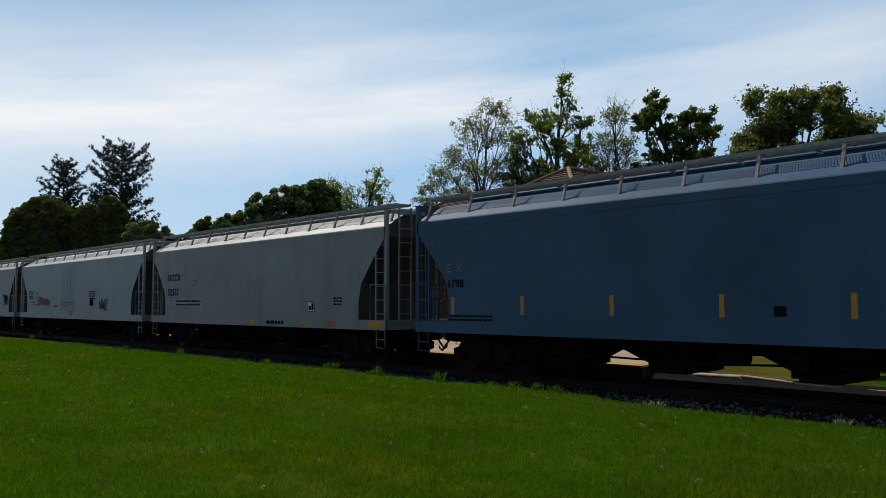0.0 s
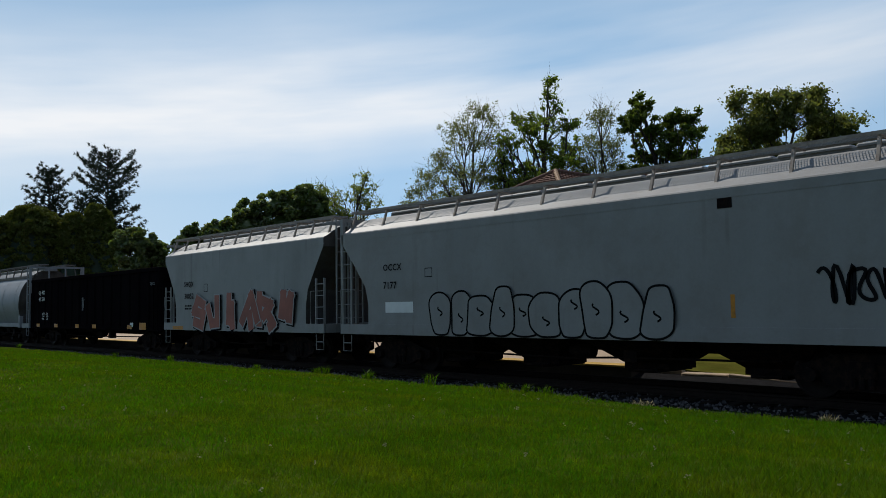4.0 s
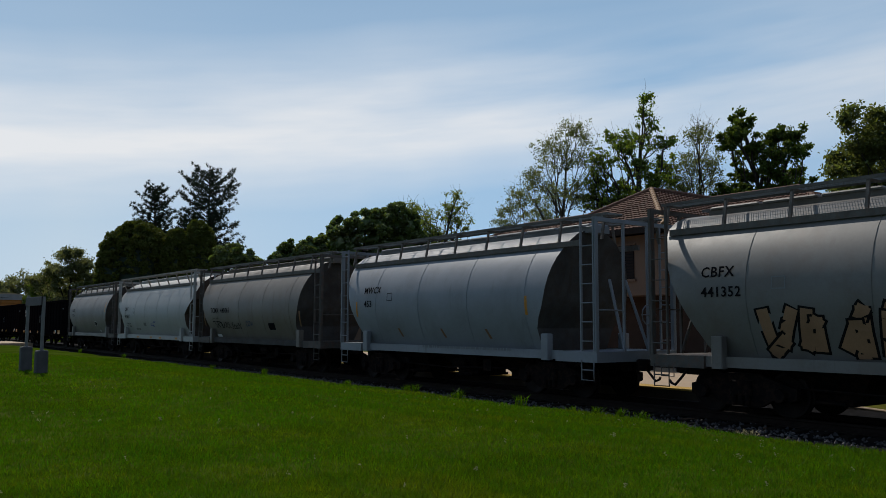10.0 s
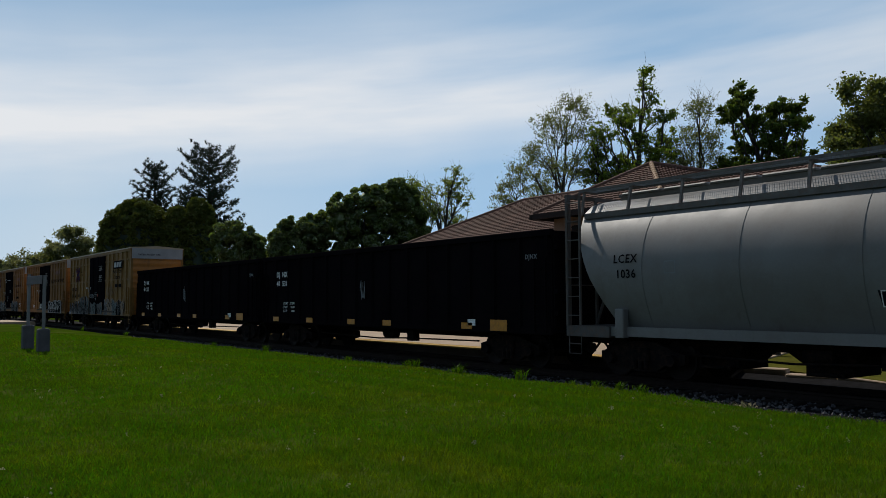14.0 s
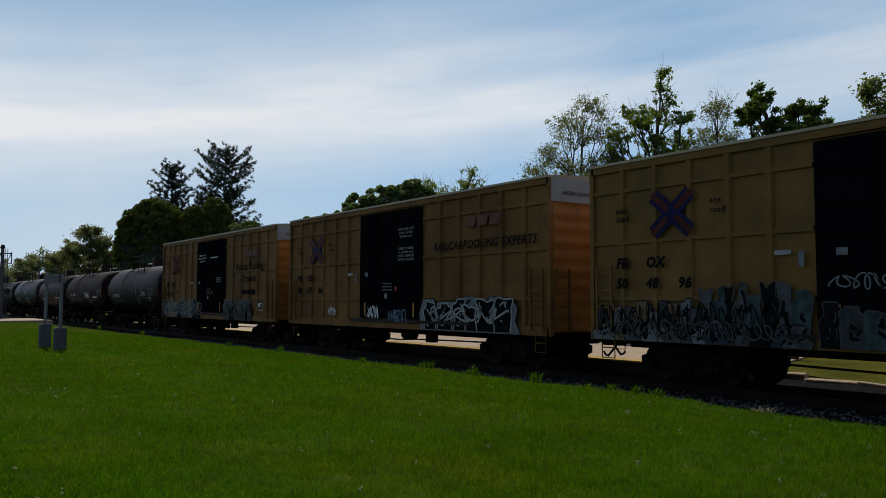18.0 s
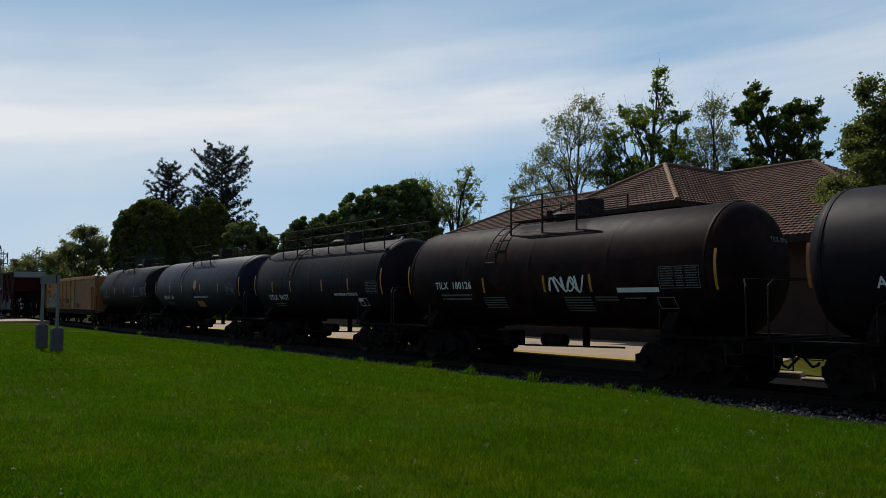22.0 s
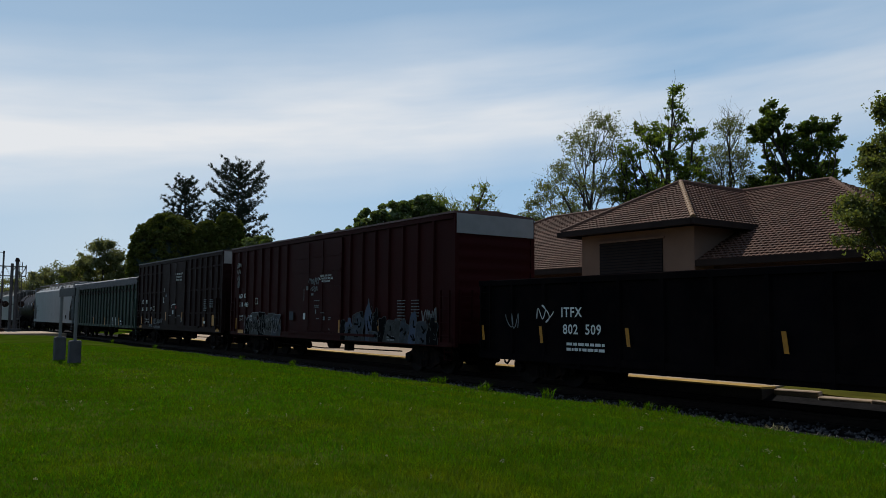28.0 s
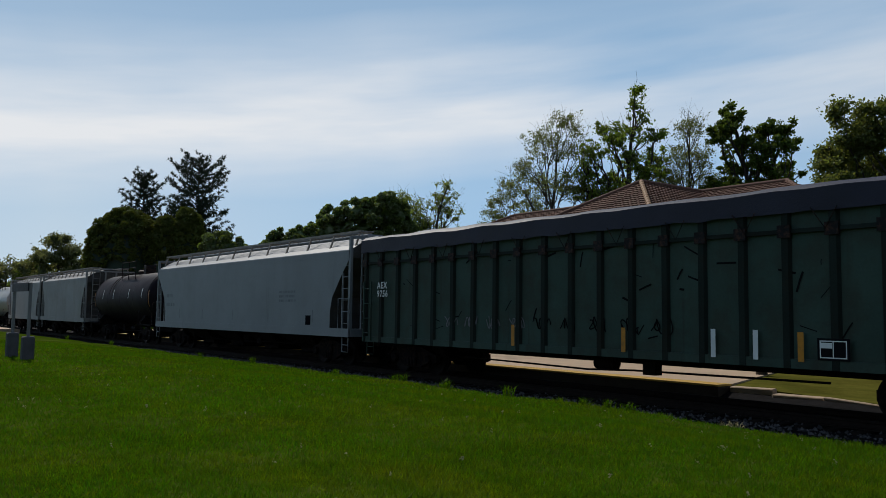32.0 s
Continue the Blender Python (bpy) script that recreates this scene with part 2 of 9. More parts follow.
def leaf_mat(name, color, trans=0.45, vary=0.3, gloss=0.02, patch=None, stripe=None):
    """Leaves: diffuse with light passing through, tinted leaf by leaf."""
    m = bpy.data.materials.new(name)
    m.use_nodes = True
    n, l = m.node_tree.nodes, m.node_tree.links
    n.clear()
    out = n.new("ShaderNodeOutputMaterial")
    d, t, g, mx, mg = (n.new("ShaderNode" + k) for k in ("BsdfDiffuse", "BsdfTranslucent", "BsdfGlossy", "MixShader", "MixShader"))
    geo = n.new("ShaderNodeNewGeometry")
    hv = n.new("ShaderNodeHueSaturation")
    mr = n.new("ShaderNodeMapRange")
    mr.inputs[3].default_value, mr.inputs[4].default_value = 1 - vary, 1 + vary
    l.new(geo.outputs["Random Per Island"], mr.inputs[0])
    l.new(mr.outputs[0], hv.inputs["Value"])
    mh = n.new("ShaderNodeMapRange")
    mh.inputs[3].default_value, mh.inputs[4].default_value = 0.475, 0.52
    l.new(geo.outputs["Random Per Island"], mh.inputs[0])
    l.new(mh.outputs[0], hv.inputs["Hue"])
    hv.inputs["Color"].default_value = (*color, 1)
    if patch:                                            # patches of another tint, some metres and some hands across
        tc = n.new("ShaderNodeTexCoord")
        base = n.new("ShaderNodeRGB").outputs[0]
        base.default_value = (*color, 1)
        for sc, lo, hi, tint in ((0.45, 0.42, 0.68, patch), (3.2, 0.40, 0.70, tuple(q * 0.55 for q in color)), (11.0, 0.5, 0.75, tuple(q * 1.35 for q in patch))):
            tx = n.new("ShaderNodeTexNoise")
            tx.inputs["Scale"].default_value, tx.inputs["Detail"].default_value = sc, 4.0
            l.new(tc.outputs["Object"], tx.inputs["Vector"])
            mp = n.new("ShaderNodeMapRange")
            mp.inputs[1].default_value, mp.inputs[2].default_value, mp.inputs[4].default_value = lo, hi, 0.75
            l.new(tx.outputs["Fac"], mp.inputs[0])
            mm = n.new("ShaderNodeMixRGB")
            l.new(mp.outputs[0], mm.inputs[0])
            l.new(base, mm.inputs[1])
            mm.inputs[2].default_value = (*tint, 1)
            base = mm.outputs[0]
        if stripe:                                       # mowing lines along the track
            sm = n.new("ShaderNodeMapping")
            sm.inputs["Scale"].default_value = (0.05, 0.85, 0.1)
            sm.inputs["Rotation"].default_value = (0, 0, radians(6))
            l.new(tc.outputs["Object"], sm.inputs[0])
            tx = n.new("ShaderNodeTexNoise")
            tx.inputs["Scale"].default_value, tx.inputs["Detail"].default_value = 1.3, 3.0
            l.new(sm.outputs[0], tx.inputs["Vector"])
            mp = n.new("ShaderNodeMapRange")
            mp.inputs[1].default_value, mp.inputs[2].default_value, mp.inputs[4].default_value = 0.46, 0.56, 0.6
            l.new(tx.outputs["Fac"], mp.inputs[0])
            mm = n.new("ShaderNodeMixRGB")
            l.new(mp.outputs[0], mm.inputs[0])
            l.new(base, mm.inputs[1])
            mm.inputs[2].default_value = (*stripe, 1)
            base = mm.outputs[0]
        l.new(base, hv.inputs["Color"])
    l.new(hv.outputs[0], d.inputs[0])
    warm = n.new("ShaderNodeMixRGB")
    warm.blend_type = "MULTIPLY"
    warm.inputs[0].default_value = 1
    warm.inputs[2].default_value = (1.5, 1.45, 0.6, 1)
    l.new(hv.outputs[0], warm.inputs[1])
    l.new(warm.outputs[0], t.inputs[0])
    g.inputs["Roughness"].default_value = 0.45
    g.inputs[0].default_value = (0.6, 0.65, 0.6, 1)
    mx.inputs[0].default_value = trans
    l.new(d.outputs[0], mx.inputs[1])
    l.new(t.outputs[0], mx.inputs[2])
    mg.inputs[0].default_value = gloss
    l.new(mx.outputs[0], mg.inputs[1])
    l.new(g.outputs[0], mg.inputs[2])
    l.new(mg.outputs[0], out.inputs["Surface"])
    return m


RUST = (0.13, 0.055, 0.03)
GRIME = (0.06, 0.05, 0.04)
M_LAWN = mat("lawn_soil", (0.030, 0.056, 0.002), 1.0, spec=0.0, vary=0.35, scale=0.35, fine=9.0, bump=0.6, dirt=(0.09, 0.09, 0.03), dirt_amt=0.35)
M_VERGE = mat("dry_verge_grass", (0.085, 0.080, 0.016), 1.0, spec=0.0, vary=0.4, scale=0.8, fine=14.0, bump=0.8, dirt=(0.05, 0.06, 0.01), dirt_amt=0.5)
M_GRASS = leaf_mat("grass_blade", (0.045, 0.122, 0.002), 0.42, 0.34, 0.006, patch=(0.094, 0.116, 0.004), stripe=(0.038, 0.096, 0.0015))
# Ballast bed, ties and rails carry the train's shade in their colours.
M_SHADED_BALLAST = mat("ballast", (0.009, 0.0085, 0.0095), 0.95, spec=0.05, vary=0.5, scale=6.0, fine=40.0, bump=1.0)
M_STONE = mat("ballast_stone", (0.085, 0.08, 0.08), 0.9, spec=0.1, vary=0.3, scale=8.0, island=True, random_amt=0.5)
M_SHADED_TIE = mat("tie_wood", (0.018, 0.014, 0.012), 0.95, spec=0.05, vary=0.4, scale=5.0, bump=0.4)
M_SHADED_RAIL = mat("rail_steel", (0.016, 0.011, 0.009), 0.8, 0.0, spec=0.08, vary=0.3, scale=6.0)
M_CONC = mat("concrete", (0.36, 0.265, 0.18), 0.85, vary=0.15, scale=0.8, fine=25.0, bump=0.15, dirt=(0.25, 0.22, 0.18), dirt_amt=0.3)
M_TACT = mat("tactile_paving", (0.46, 0.28, 0.05), 0.7, vary=0.15, scale=2.0)
M_TILE = mat("roof_tile", (0.108, 0.056, 0.040), 0.8, spec=0.12, vary=0.3, scale=1.2, fine=14.0, bump=0.2, random_amt=0.18, island=True, dirt=(0.10, 0.07, 0.05), dirt_amt=0.4)
M_RIDGE = mat("ridge_tile", (0.20, 0.115, 0.055), 0.7, vary=0.3, scale=2.0, random_amt=0.15, island=True)
M_STUCCO = mat("stucco", (0.155, 0.105, 0.078), 0.9, vary=0.12, scale=1.0, fine=40.0, bump=0.2)
# Depot walls: the deep eave's shade is mixed into this brown.
M_SHADED_WALL = mat("brown_wall", (0.055, 0.037, 0.030), 0.9, spec=0.05, vary=0.25, scale=1.2, fine=30.0, bump=0.2)
M_FASCIA = mat("dark_fascia", (0.022, 0.016, 0.014), 0.7, spec=0.08, vary=0.2)
M_DARKGLASS = mat("dark_louvre", (0.012, 0.012, 0.014), 0.5, spec=0.05, vary=0.2)
M_BARK = mat("bark", (0.055, 0.045, 0.037), 0.95, vary=0.4, scale=3.0, fine=18.0, bump=0.6)
M_LEAF_BRIGHT = leaf_mat("leaf_bright", (0.115, 0.165, 0.030), 0.5)
M_LEAF_MID = leaf_mat("leaf_mid", (0.105, 0.125, 0.045), 0.5)
M_LEAF_DARK = leaf_mat("leaf_dark", (0.068, 0.100, 0.020), 0.45)
M_LEAF_MAPLE = leaf_mat("leaf_maple", (0.082, 0.118, 0.034), 0.45, vary=0.5, gloss=0.07)
M_LEAF_PALE = leaf_mat("leaf_pale", (0.14, 0.175, 0.055), 0.55)
# Distance haze is mixed into this paler, greyer leaf colour.
M_LEAF_HAZE = leaf_mat("leaf_haze_tinted", (0.14, 0.15, 0.085), 0.4)
M_LEAF_BUD = leaf_mat("leaf_bud", (0.13, 0.15, 0.065), 0.45)
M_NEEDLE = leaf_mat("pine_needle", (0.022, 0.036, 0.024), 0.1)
M_CEDAR = leaf_mat("cedar_spray", (0.070, 0.085, 0.018), 0.25)
M_GALV = mat("galvanised_steel", (0.42, 0.43, 0.44), 0.5, 0.6, vary=0.15, scale=4.0)
M_OLDGALV = mat("old_galvanised_steel", (0.12, 0.11, 0.10), 0.7, 0.1, vary=0.3, scale=4.0, dirt=RUST, dirt_amt=0.3)
M_PALEGALV = mat("weathered_pale_steel", (0.30, 0.26, 0.22), 0.65, 0.1, vary=0.3, scale=3.0, dirt=RUST, dirt_amt=0.35)
M_CAGE = mat("grimy_ladder_paint", (0.085, 0.078, 0.072), 0.75, vary=0.3, scale=3.0, dirt=RUST, dirt_amt=0.35)
M_DKSTEEL = mat("dark_steel", (0.010, 0.009, 0.010), 0.65, 0.0, spec=0.12, vary=0.3, scale=4.0, dirt=RUST, dirt_amt=0.4)
# Under-car steel: grime, with the shade below the cars mixed into the colour.
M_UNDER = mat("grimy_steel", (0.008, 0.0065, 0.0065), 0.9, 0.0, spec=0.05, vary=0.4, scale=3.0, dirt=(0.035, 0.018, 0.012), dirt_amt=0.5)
# Hopper end sheets: grime, plus the recess's shade mixed into the colour.
M_SHADED_SLOPE = mat("grimy_end_paint", (0.070, 0.067, 0.066), 0.85, spec=0.08, vary=0.35, scale=1.5, dirt=(0.06, 0.045, 0.035), dirt_amt=0.5, streak=0.4)
M_SHADED_SLOPE_BROWN = mat("rusty_brown_end_paint", (0.10, 0.075, 0.062), 0.85, spec=0.08, vary=0.35, scale=1.5, dirt=(0.08, 0.045, 0.03), dirt_amt=0.5, streak=0.4)
# The platform edge wall's shade is put into this concrete's dark colour.
M_DARK_CONC = mat("stained_concrete", (0.06, 0.048, 0.038), 0.95, spec=0.05, vary=0.3, scale=1.5)
M_POSTCONC = mat("grey_concrete", (0.085, 0.085, 0.090), 0.9, spec=0.1, vary=0.25, scale=3.0, bump=0.3)
M_POST = mat("grey_steel_post", (0.16, 0.16, 0.16), 0.6, spec=0.2, vary=0.15, scale=4.0)
M_SIGNBACK = mat("sign_back", (0.014, 0.014, 0.018), 0.6, vary=0.2)
# Wheels too hold the shade below the cars in their colour.
M_SHADED_WHEEL = mat("wheel_steel", (0.014, 0.010, 0.009), 0.7, 0.1, spec=0.1, vary=0.3, scale=5.0)
M_WHITE = mat("white_marking", (0.66, 0.66, 0.65), 0.6, vary=0.1, scale=3.0, fine=12.0)
M_BLACKMARK = mat("black_marking", (0.010, 0.010, 0.012), 0.8, spec=0.0, vary=0.2)
M_FADED = mat("faded_marking", (0.17, 0.18, 0.19), 0.7, vary=0.3, scale=3.0)
# White end panel, greyed so its colour holds the car end's shade.
M_SHADED_PANEL = mat("dingy_white_panel", (0.26, 0.26, 0.26), 0.7, vary=0.15, scale=1.5)
M_YELLOW = mat("yellow_reflector", (0.50, 0.20, 0.015), 0.45, vary=0.15, scale=6.0, dirt=GRIME, dirt_amt=0.3)
M_REDMARK = mat("red_marking", (0.34, 0.035, 0.03), 0.6, vary=0.15)
M_BLUEMARK = mat("blue_marking", (0.028, 0.05, 0.22), 0.6, vary=0.15)
M_SPRAY_BLACK = mat("black_spray_paint", (0.010, 0.010, 0.011), 0.8, spec=0.0, vary=0.2, scale=3.0)
M_SPRAY_SILVER = mat("silver_spray_paint", (0.13, 0.13, 0.14), 0.45, 0.1, vary=0.25, scale=2.0)
M_SPRAY_SALMON = mat("salmon_spray_paint", (0.30, 0.095, 0.068), 0.55, vary=0.3, scale=0.9)
M_SPRAY_BLUE = mat("blue_spray_paint", (0.085, 0.12, 0.19), 0.55, vary=0.35, scale=1.2)
M_SPRAY_NAVY = mat("navy_spray_paint", (0.035, 0.055, 0.11), 0.6, vary=0.5, scale=1.6)
M_SPRAY_DIM = mat("dim_grey_spray_paint", (0.028, 0.031, 0.034), 0.65, vary=0.85, scale=5.0)
M_SPRAY_SLATE = mat("slate_blue_spray_paint", (0.022, 0.034, 0.055), 0.65, vary=0.85, scale=4.0)
M_SPRAY_DULL = mat("dull_silver_spray_paint", (0.060, 0.060, 0.064), 0.65, vary=0.75, scale=4.0)
M_SPRAY_TEALDARK = mat("dark_teal_spray_paint", (0.032, 0.062, 0.064), 0.65, vary=0.8, scale=4.0)
M_WHITE_DULL = mat("dull_white_spray_paint", (0.30, 0.30, 0.30), 0.6, vary=0.3, scale=1.6)
M_SPRAY_TEAL = mat("teal_spray_paint", (0.095, 0.145, 0.085), 0.55, vary=0.25, scale=1.2)
M_SPRAY_ORANGE = mat("orange_spray_paint", (0.28, 0.16, 0.09), 0.55, vary=0.25, scale=1.2)
M_GRATE = mat("grating_steel", (0.25, 0.25, 0.25), 0.6, 0.2, vary=0.2)
M_TARP = mat("tarpaulin", (0.018, 0.018, 0.035), 0.55, vary=0.25, scale=1.0, bump=0.3)
M_PETAL = mat("clover_head", (0.42, 0.36, 0.18), 0.8, vary=0.2)
M_DRY = mat("dry_grass", (0.30, 0.26, 0.13), 0.9, vary=0.3, scale=5.0)
M_ORANGE_END = mat("orange_car_end", (0.36, 0.135, 0.022), 0.55, vary=0.15, scale=1.0, streak=0.3, dirt=GRIME, dirt_amt=0.25)

# ---- mesh helpers ----
class Geo:
    """Collects vertices and faces of one mesh."""

    def __init__(self):
        self.v, self.f = [], []

    def add(self, verts, faces):
        o = len(self.v)
        self.v += [tuple(p) for p in verts]
        self.f += [tuple(i + o for i in q) for q in faces]
        return self

    def box(self, x0, x1, y0, y1, z0, z1, c=0.0):
        if c <= 0:
            v = [(x, y, z) for z in (z0, z1) for y in (y0, y1) for x in (x0, x1)]
            return self.add(v, [(0, 2, 3, 1), (4, 5, 7, 6), (0, 1, 5, 4), (2, 6, 7, 3), (0, 4, 6, 2), (1, 3, 7, 5)])
        # upright edges and the top rim chamfered
        def ring(i, z):
            return [(x0 + i + c, y0 + i, z), (x1 - i - c, y0 + i, z), (x1 - i, y0 + i + c, z), (x1 - i, y1 - i - c, z),
                    (x1 - i - c, y1 - i, z), (x0 + i + c, y1 - i, z), (x0 + i, y1 - i - c, z), (x0 + i, y0 + i + c, z)]
        v = ring(0, z0) + ring(0, z1 - c) + ring(c * 0.7, z1)
        f = [tuple(reversed(range(8))), tuple(range(16, 24))]
        for k in (0, 8):
            f += [(k + i, k + (i + 1) % 8, k + 8 + (i + 1) % 8, k + 8 + i) for i in range(8)]
        return self.add(v, f)

    def tube(self, pts, r, seg=6, r1=None, cap=True):
        pts = [Vector(p) for p in pts]
        n = len(pts)
        v, f = [], []
        for i, p in enumerate(pts):
            d = (pts[min(i + 1, n - 1)] - pts[max(i - 1, 0)]).normalized()
            a = d.orthogonal().normalized() if abs(d.z) > 0.9 else d.cross(Vector((0, 0, 1))).normalized()
            b = d.cross(a)
            rr = r if r1 is None else r + (r1 - r) * i / max(1, n - 1)
            v += [p + (a * math.cos(t) + b * math.sin(t)) * rr for t in (2 * math.pi * k / seg for k in range(seg))]
        for i in range(n - 1):
            f += [(i * seg + k, i * seg + (k + 1) % seg, (i + 1) * seg + (k + 1) % seg, (i + 1) * seg + k) for k in range(seg)]
        if cap:
            f += [tuple(reversed(range(seg))), tuple(range((n - 1) * seg, n * seg))]
        return self.add(v, f)

    def lathe_x(self, prof, cy, cz, seg=32):
        """Turns (x, r) pairs about a line along x."""
        v, f = [], []
        for x, r in prof:
            v += [(x, cy + r * math.cos(2 * math.pi * k / seg), cz + r * math.sin(2 * math.pi * k / seg)) for k in range(seg)]
        for i in range(len(prof) - 1):
            f += [(i * seg + k, (i + 1) * seg + k, (i + 1) * seg + (k + 1) % seg, i * seg + (k + 1) % seg) for k in range(seg)]
        f += [tuple(range(seg)), tuple(reversed(range((len(prof) - 1) * seg, len(prof) * seg)))]
        return self.add(v, f)

    def lathe_y(self, prof, cx, cz, seg=20):
        v, f = [], []
        for y, r in prof:
            v += [(cx + r * math.cos(2 * math.pi * k / seg), y, cz + r * math.sin(2 * math.pi * k / seg)) for k in range(seg)]
        for i in range(len(prof) - 1):
            f += [(i * seg + k, i * seg + (k + 1) % seg, (i + 1) * seg + (k + 1) % seg, (i + 1) * seg + k) for k in range(seg)]
        f += [tuple(reversed(range(seg))), tuple(range((len(prof) - 1) * seg, len(prof) * seg))]
        return self.add(v, f)

    def prism_y(self, poly, y0, y1):
        """An outline of (x, z) pairs, anticlockwise seen from -y, given depth along y."""
        n = len(poly)
        v = [(x, y0, z) for x, z in poly] + [(x, y1, z) for x, z in poly]
        f = [tuple(range(n)), tuple(reversed(range(n, 2 * n)))]
        f += [(i, i + n, (i + 1) % n + n, (i + 1) % n) for i in range(n)]
        return self.add(v, f)

    def prism_x(self, poly, x0, x1):
        """An outline of (y, z) pairs given length along x."""
        n = len(poly)
        v = [(x0, y, z) for y, z in poly] + [(x1, y, z) for y, z in poly]
        f = [tuple(range(n)), tuple(reversed(range(n, 2 * n)))]
        f += [(i, i + n, (i + 1) % n + n, (i + 1) % n) for i in range(n)]
        return self.add(v, f)

    def mesh(self, name, material, smooth=None):
        me = bpy.data.meshes.new(name)
        me.from_pydata(self.v, [], self.f)
        me.materials.append(material)
        if smooth:
            me.shade_smooth()
            me.set_sharp_from_angle(angle=radians(smooth))
        me.update()
        return me


def fixed(me):
    """Turns all faces outwards."""
    b = bmesh.new()
    b.from_mesh(me)
    bmesh.ops.recalc_face_normals(b, faces=b.faces)
    b.to_mesh(me)
    b.free()
    return me


def part(name, geo, material, parent, label="", smooth=None, at=None):
    """Links a Geo (or a finished mesh) as one mesh object under a thing or a part."""
    me = fixed(geo.mesh(name, material, smooth)) if isinstance(geo, Geo) else geo
    ob = new(name, me)
    ob.parent = parent
    if at is not None:
        ob.matrix_basis = at
    if label:
        tagged(ob, label)
    return ob


def thing(name, geo, material, m, label, category, group="", kind="", smooth=None):
    me = None if geo is None else fixed(geo.mesh(name, material, smooth))
    ob = new(name, me)
    ob.matrix_basis = m
    return tagged(ob, label, category, group, kind)


def quads_mesh(name, verts, per, material):
    """A mesh of loose faces with `per` corners each, from an array of corners."""
    verts = np.asarray(verts, dtype=np.float32).reshape(-1, 3)
    nf = len(verts) // per
    me = bpy.data.meshes.new(name)
    me.vertices.add(len(verts))
    me.vertices.foreach_set("co", verts.ravel())
    me.loops.add(len(verts))
    me.loops.foreach_set("vertex_index", np.arange(len(verts), dtype=np.int32))
    me.polygons.add(nf)
    me.polygons.foreach_set("loop_start", np.arange(0, len(verts), per, dtype=np.int32))
    me.polygons.foreach_set("loop_total", np.full(nf, per, dtype=np.int32))
    me.materials.append(material)
    me.update()
    me.validate()
    return me


def smoothstep(a, b, x):
    t = np.clip((x - a) / (b - a), 0, 1)
    return t * t * (3 - 2 * t)

# ---- ground, track, platform ----
TRACK_Y, RAIL_GAUGE = 16.30, 0.755


def lawn_edge(x):
    return 12.45 + 0.65 * smoothstep(-5, -14, x) + 0.10 * np.sin(x * 0.9) + 0.06 * np.sin(x * 2.3 + 1)


def ground_z(x, y):
    """Height of the ground above the rail heads' level."""
    x, y = np.asarray(x, float), np.asarray(y, float)
    top = 0.50 - 0.38 * smoothstep(-28, -70, x)
    e = lawn_edge(x)
    lawn = top - (top + 0.02) * smoothstep(6.5, 13.4, y) + 0.02 * np.sin(x * 0.7) * np.cos(y * 0.8)
    bed = -0.42
    z = np.where(y < e, lawn, lawn + (bed - lawn) * smoothstep(0, 0.7, y - e))
    return np.where(y > 17.5, bed + (0.0 - bed) * smoothstep(18.45, 18.75, y), z)


def grid_sheet(name, xs, ys, zfun, material, label, kind="structure", category=""):
    X, Y = np.meshgrid(xs, ys)
    V = np.stack([X, Y, zfun(X, Y)], -1).reshape(-1, 3)
    nx, ny = len(xs), len(ys)
    F = [(j * nx + i, j * nx + i + 1, (j + 1) * nx + i + 1, (j + 1) * nx + i) for j in range(ny - 1) for i in range(nx - 1)]
    me = bpy.data.meshes.new(name)
    me.from_pydata(V.tolist(), [], F)
    me.materials.append(material)
    me.shade_smooth()
    return tagged(new(name, me), label, category or name, "", kind)


gx = np.unique(np.concatenate([np.linspace(-2000, -130, 14), np.linspace(-130, -40, 60), np.linspace(-40, 12, 150), np.linspace(12, 150, 20), np.linspace(150, 2000, 12)]))
gy = np.unique(np.concatenate([np.linspace(-2000, -40, 12), np.linspace(-40, 2, 18), np.linspace(2, 20, 110), np.linspace(20, 60, 12), np.linspace(60, 2500, 14)]))
grid_sheet("ground", gx, gy, ground_z, M_LAWN, "mown green lawn sloping down to the railway", category="lawn")

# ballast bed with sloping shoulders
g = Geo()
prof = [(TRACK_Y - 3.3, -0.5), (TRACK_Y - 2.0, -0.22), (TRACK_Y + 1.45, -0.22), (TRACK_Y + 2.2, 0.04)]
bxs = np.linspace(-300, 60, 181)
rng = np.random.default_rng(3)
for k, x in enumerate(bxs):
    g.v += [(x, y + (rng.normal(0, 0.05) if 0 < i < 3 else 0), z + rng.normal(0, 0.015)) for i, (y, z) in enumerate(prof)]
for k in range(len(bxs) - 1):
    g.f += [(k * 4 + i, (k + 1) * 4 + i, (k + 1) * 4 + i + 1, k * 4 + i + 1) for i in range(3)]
ballast = thing("ballast", g, M_SHADED_BALLAST, Matrix(), "crushed stone ballast under the track, train's shade in its colour", "ballast", kind="structure", smooth=60)

# loose stones on the near shoulder
rng = np.random.default_rng(5)
ns = 9000
sxs = rng.uniform(-46, 3, ns)
sys_ = lawn_edge(sxs) + 0.1 + rng.random(ns) ** 1.3 * (TRACK_Y - 0.9 - lawn_edge(sxs))
szs = np.maximum(np.interp(sys_, [TRACK_Y - 3.3, TRACK_Y - 2.0], [-0.5, -0.22]), ground_z(sxs, sys_))
sr = rng.uniform(0.02, 0.05, ns)
oct_v = np.array([(1, 0, 0), (-1, 0, 0), (0, 1, 0), (0, -1, 0), (0, 0, 1), (0, 0, -1)], float)
oct_f = np.array([(0, 2, 4), (2, 1, 4), (1, 3, 4), (3, 0, 4), (2, 0, 5), (1, 2, 5), (3, 1, 5), (0, 3, 5)])
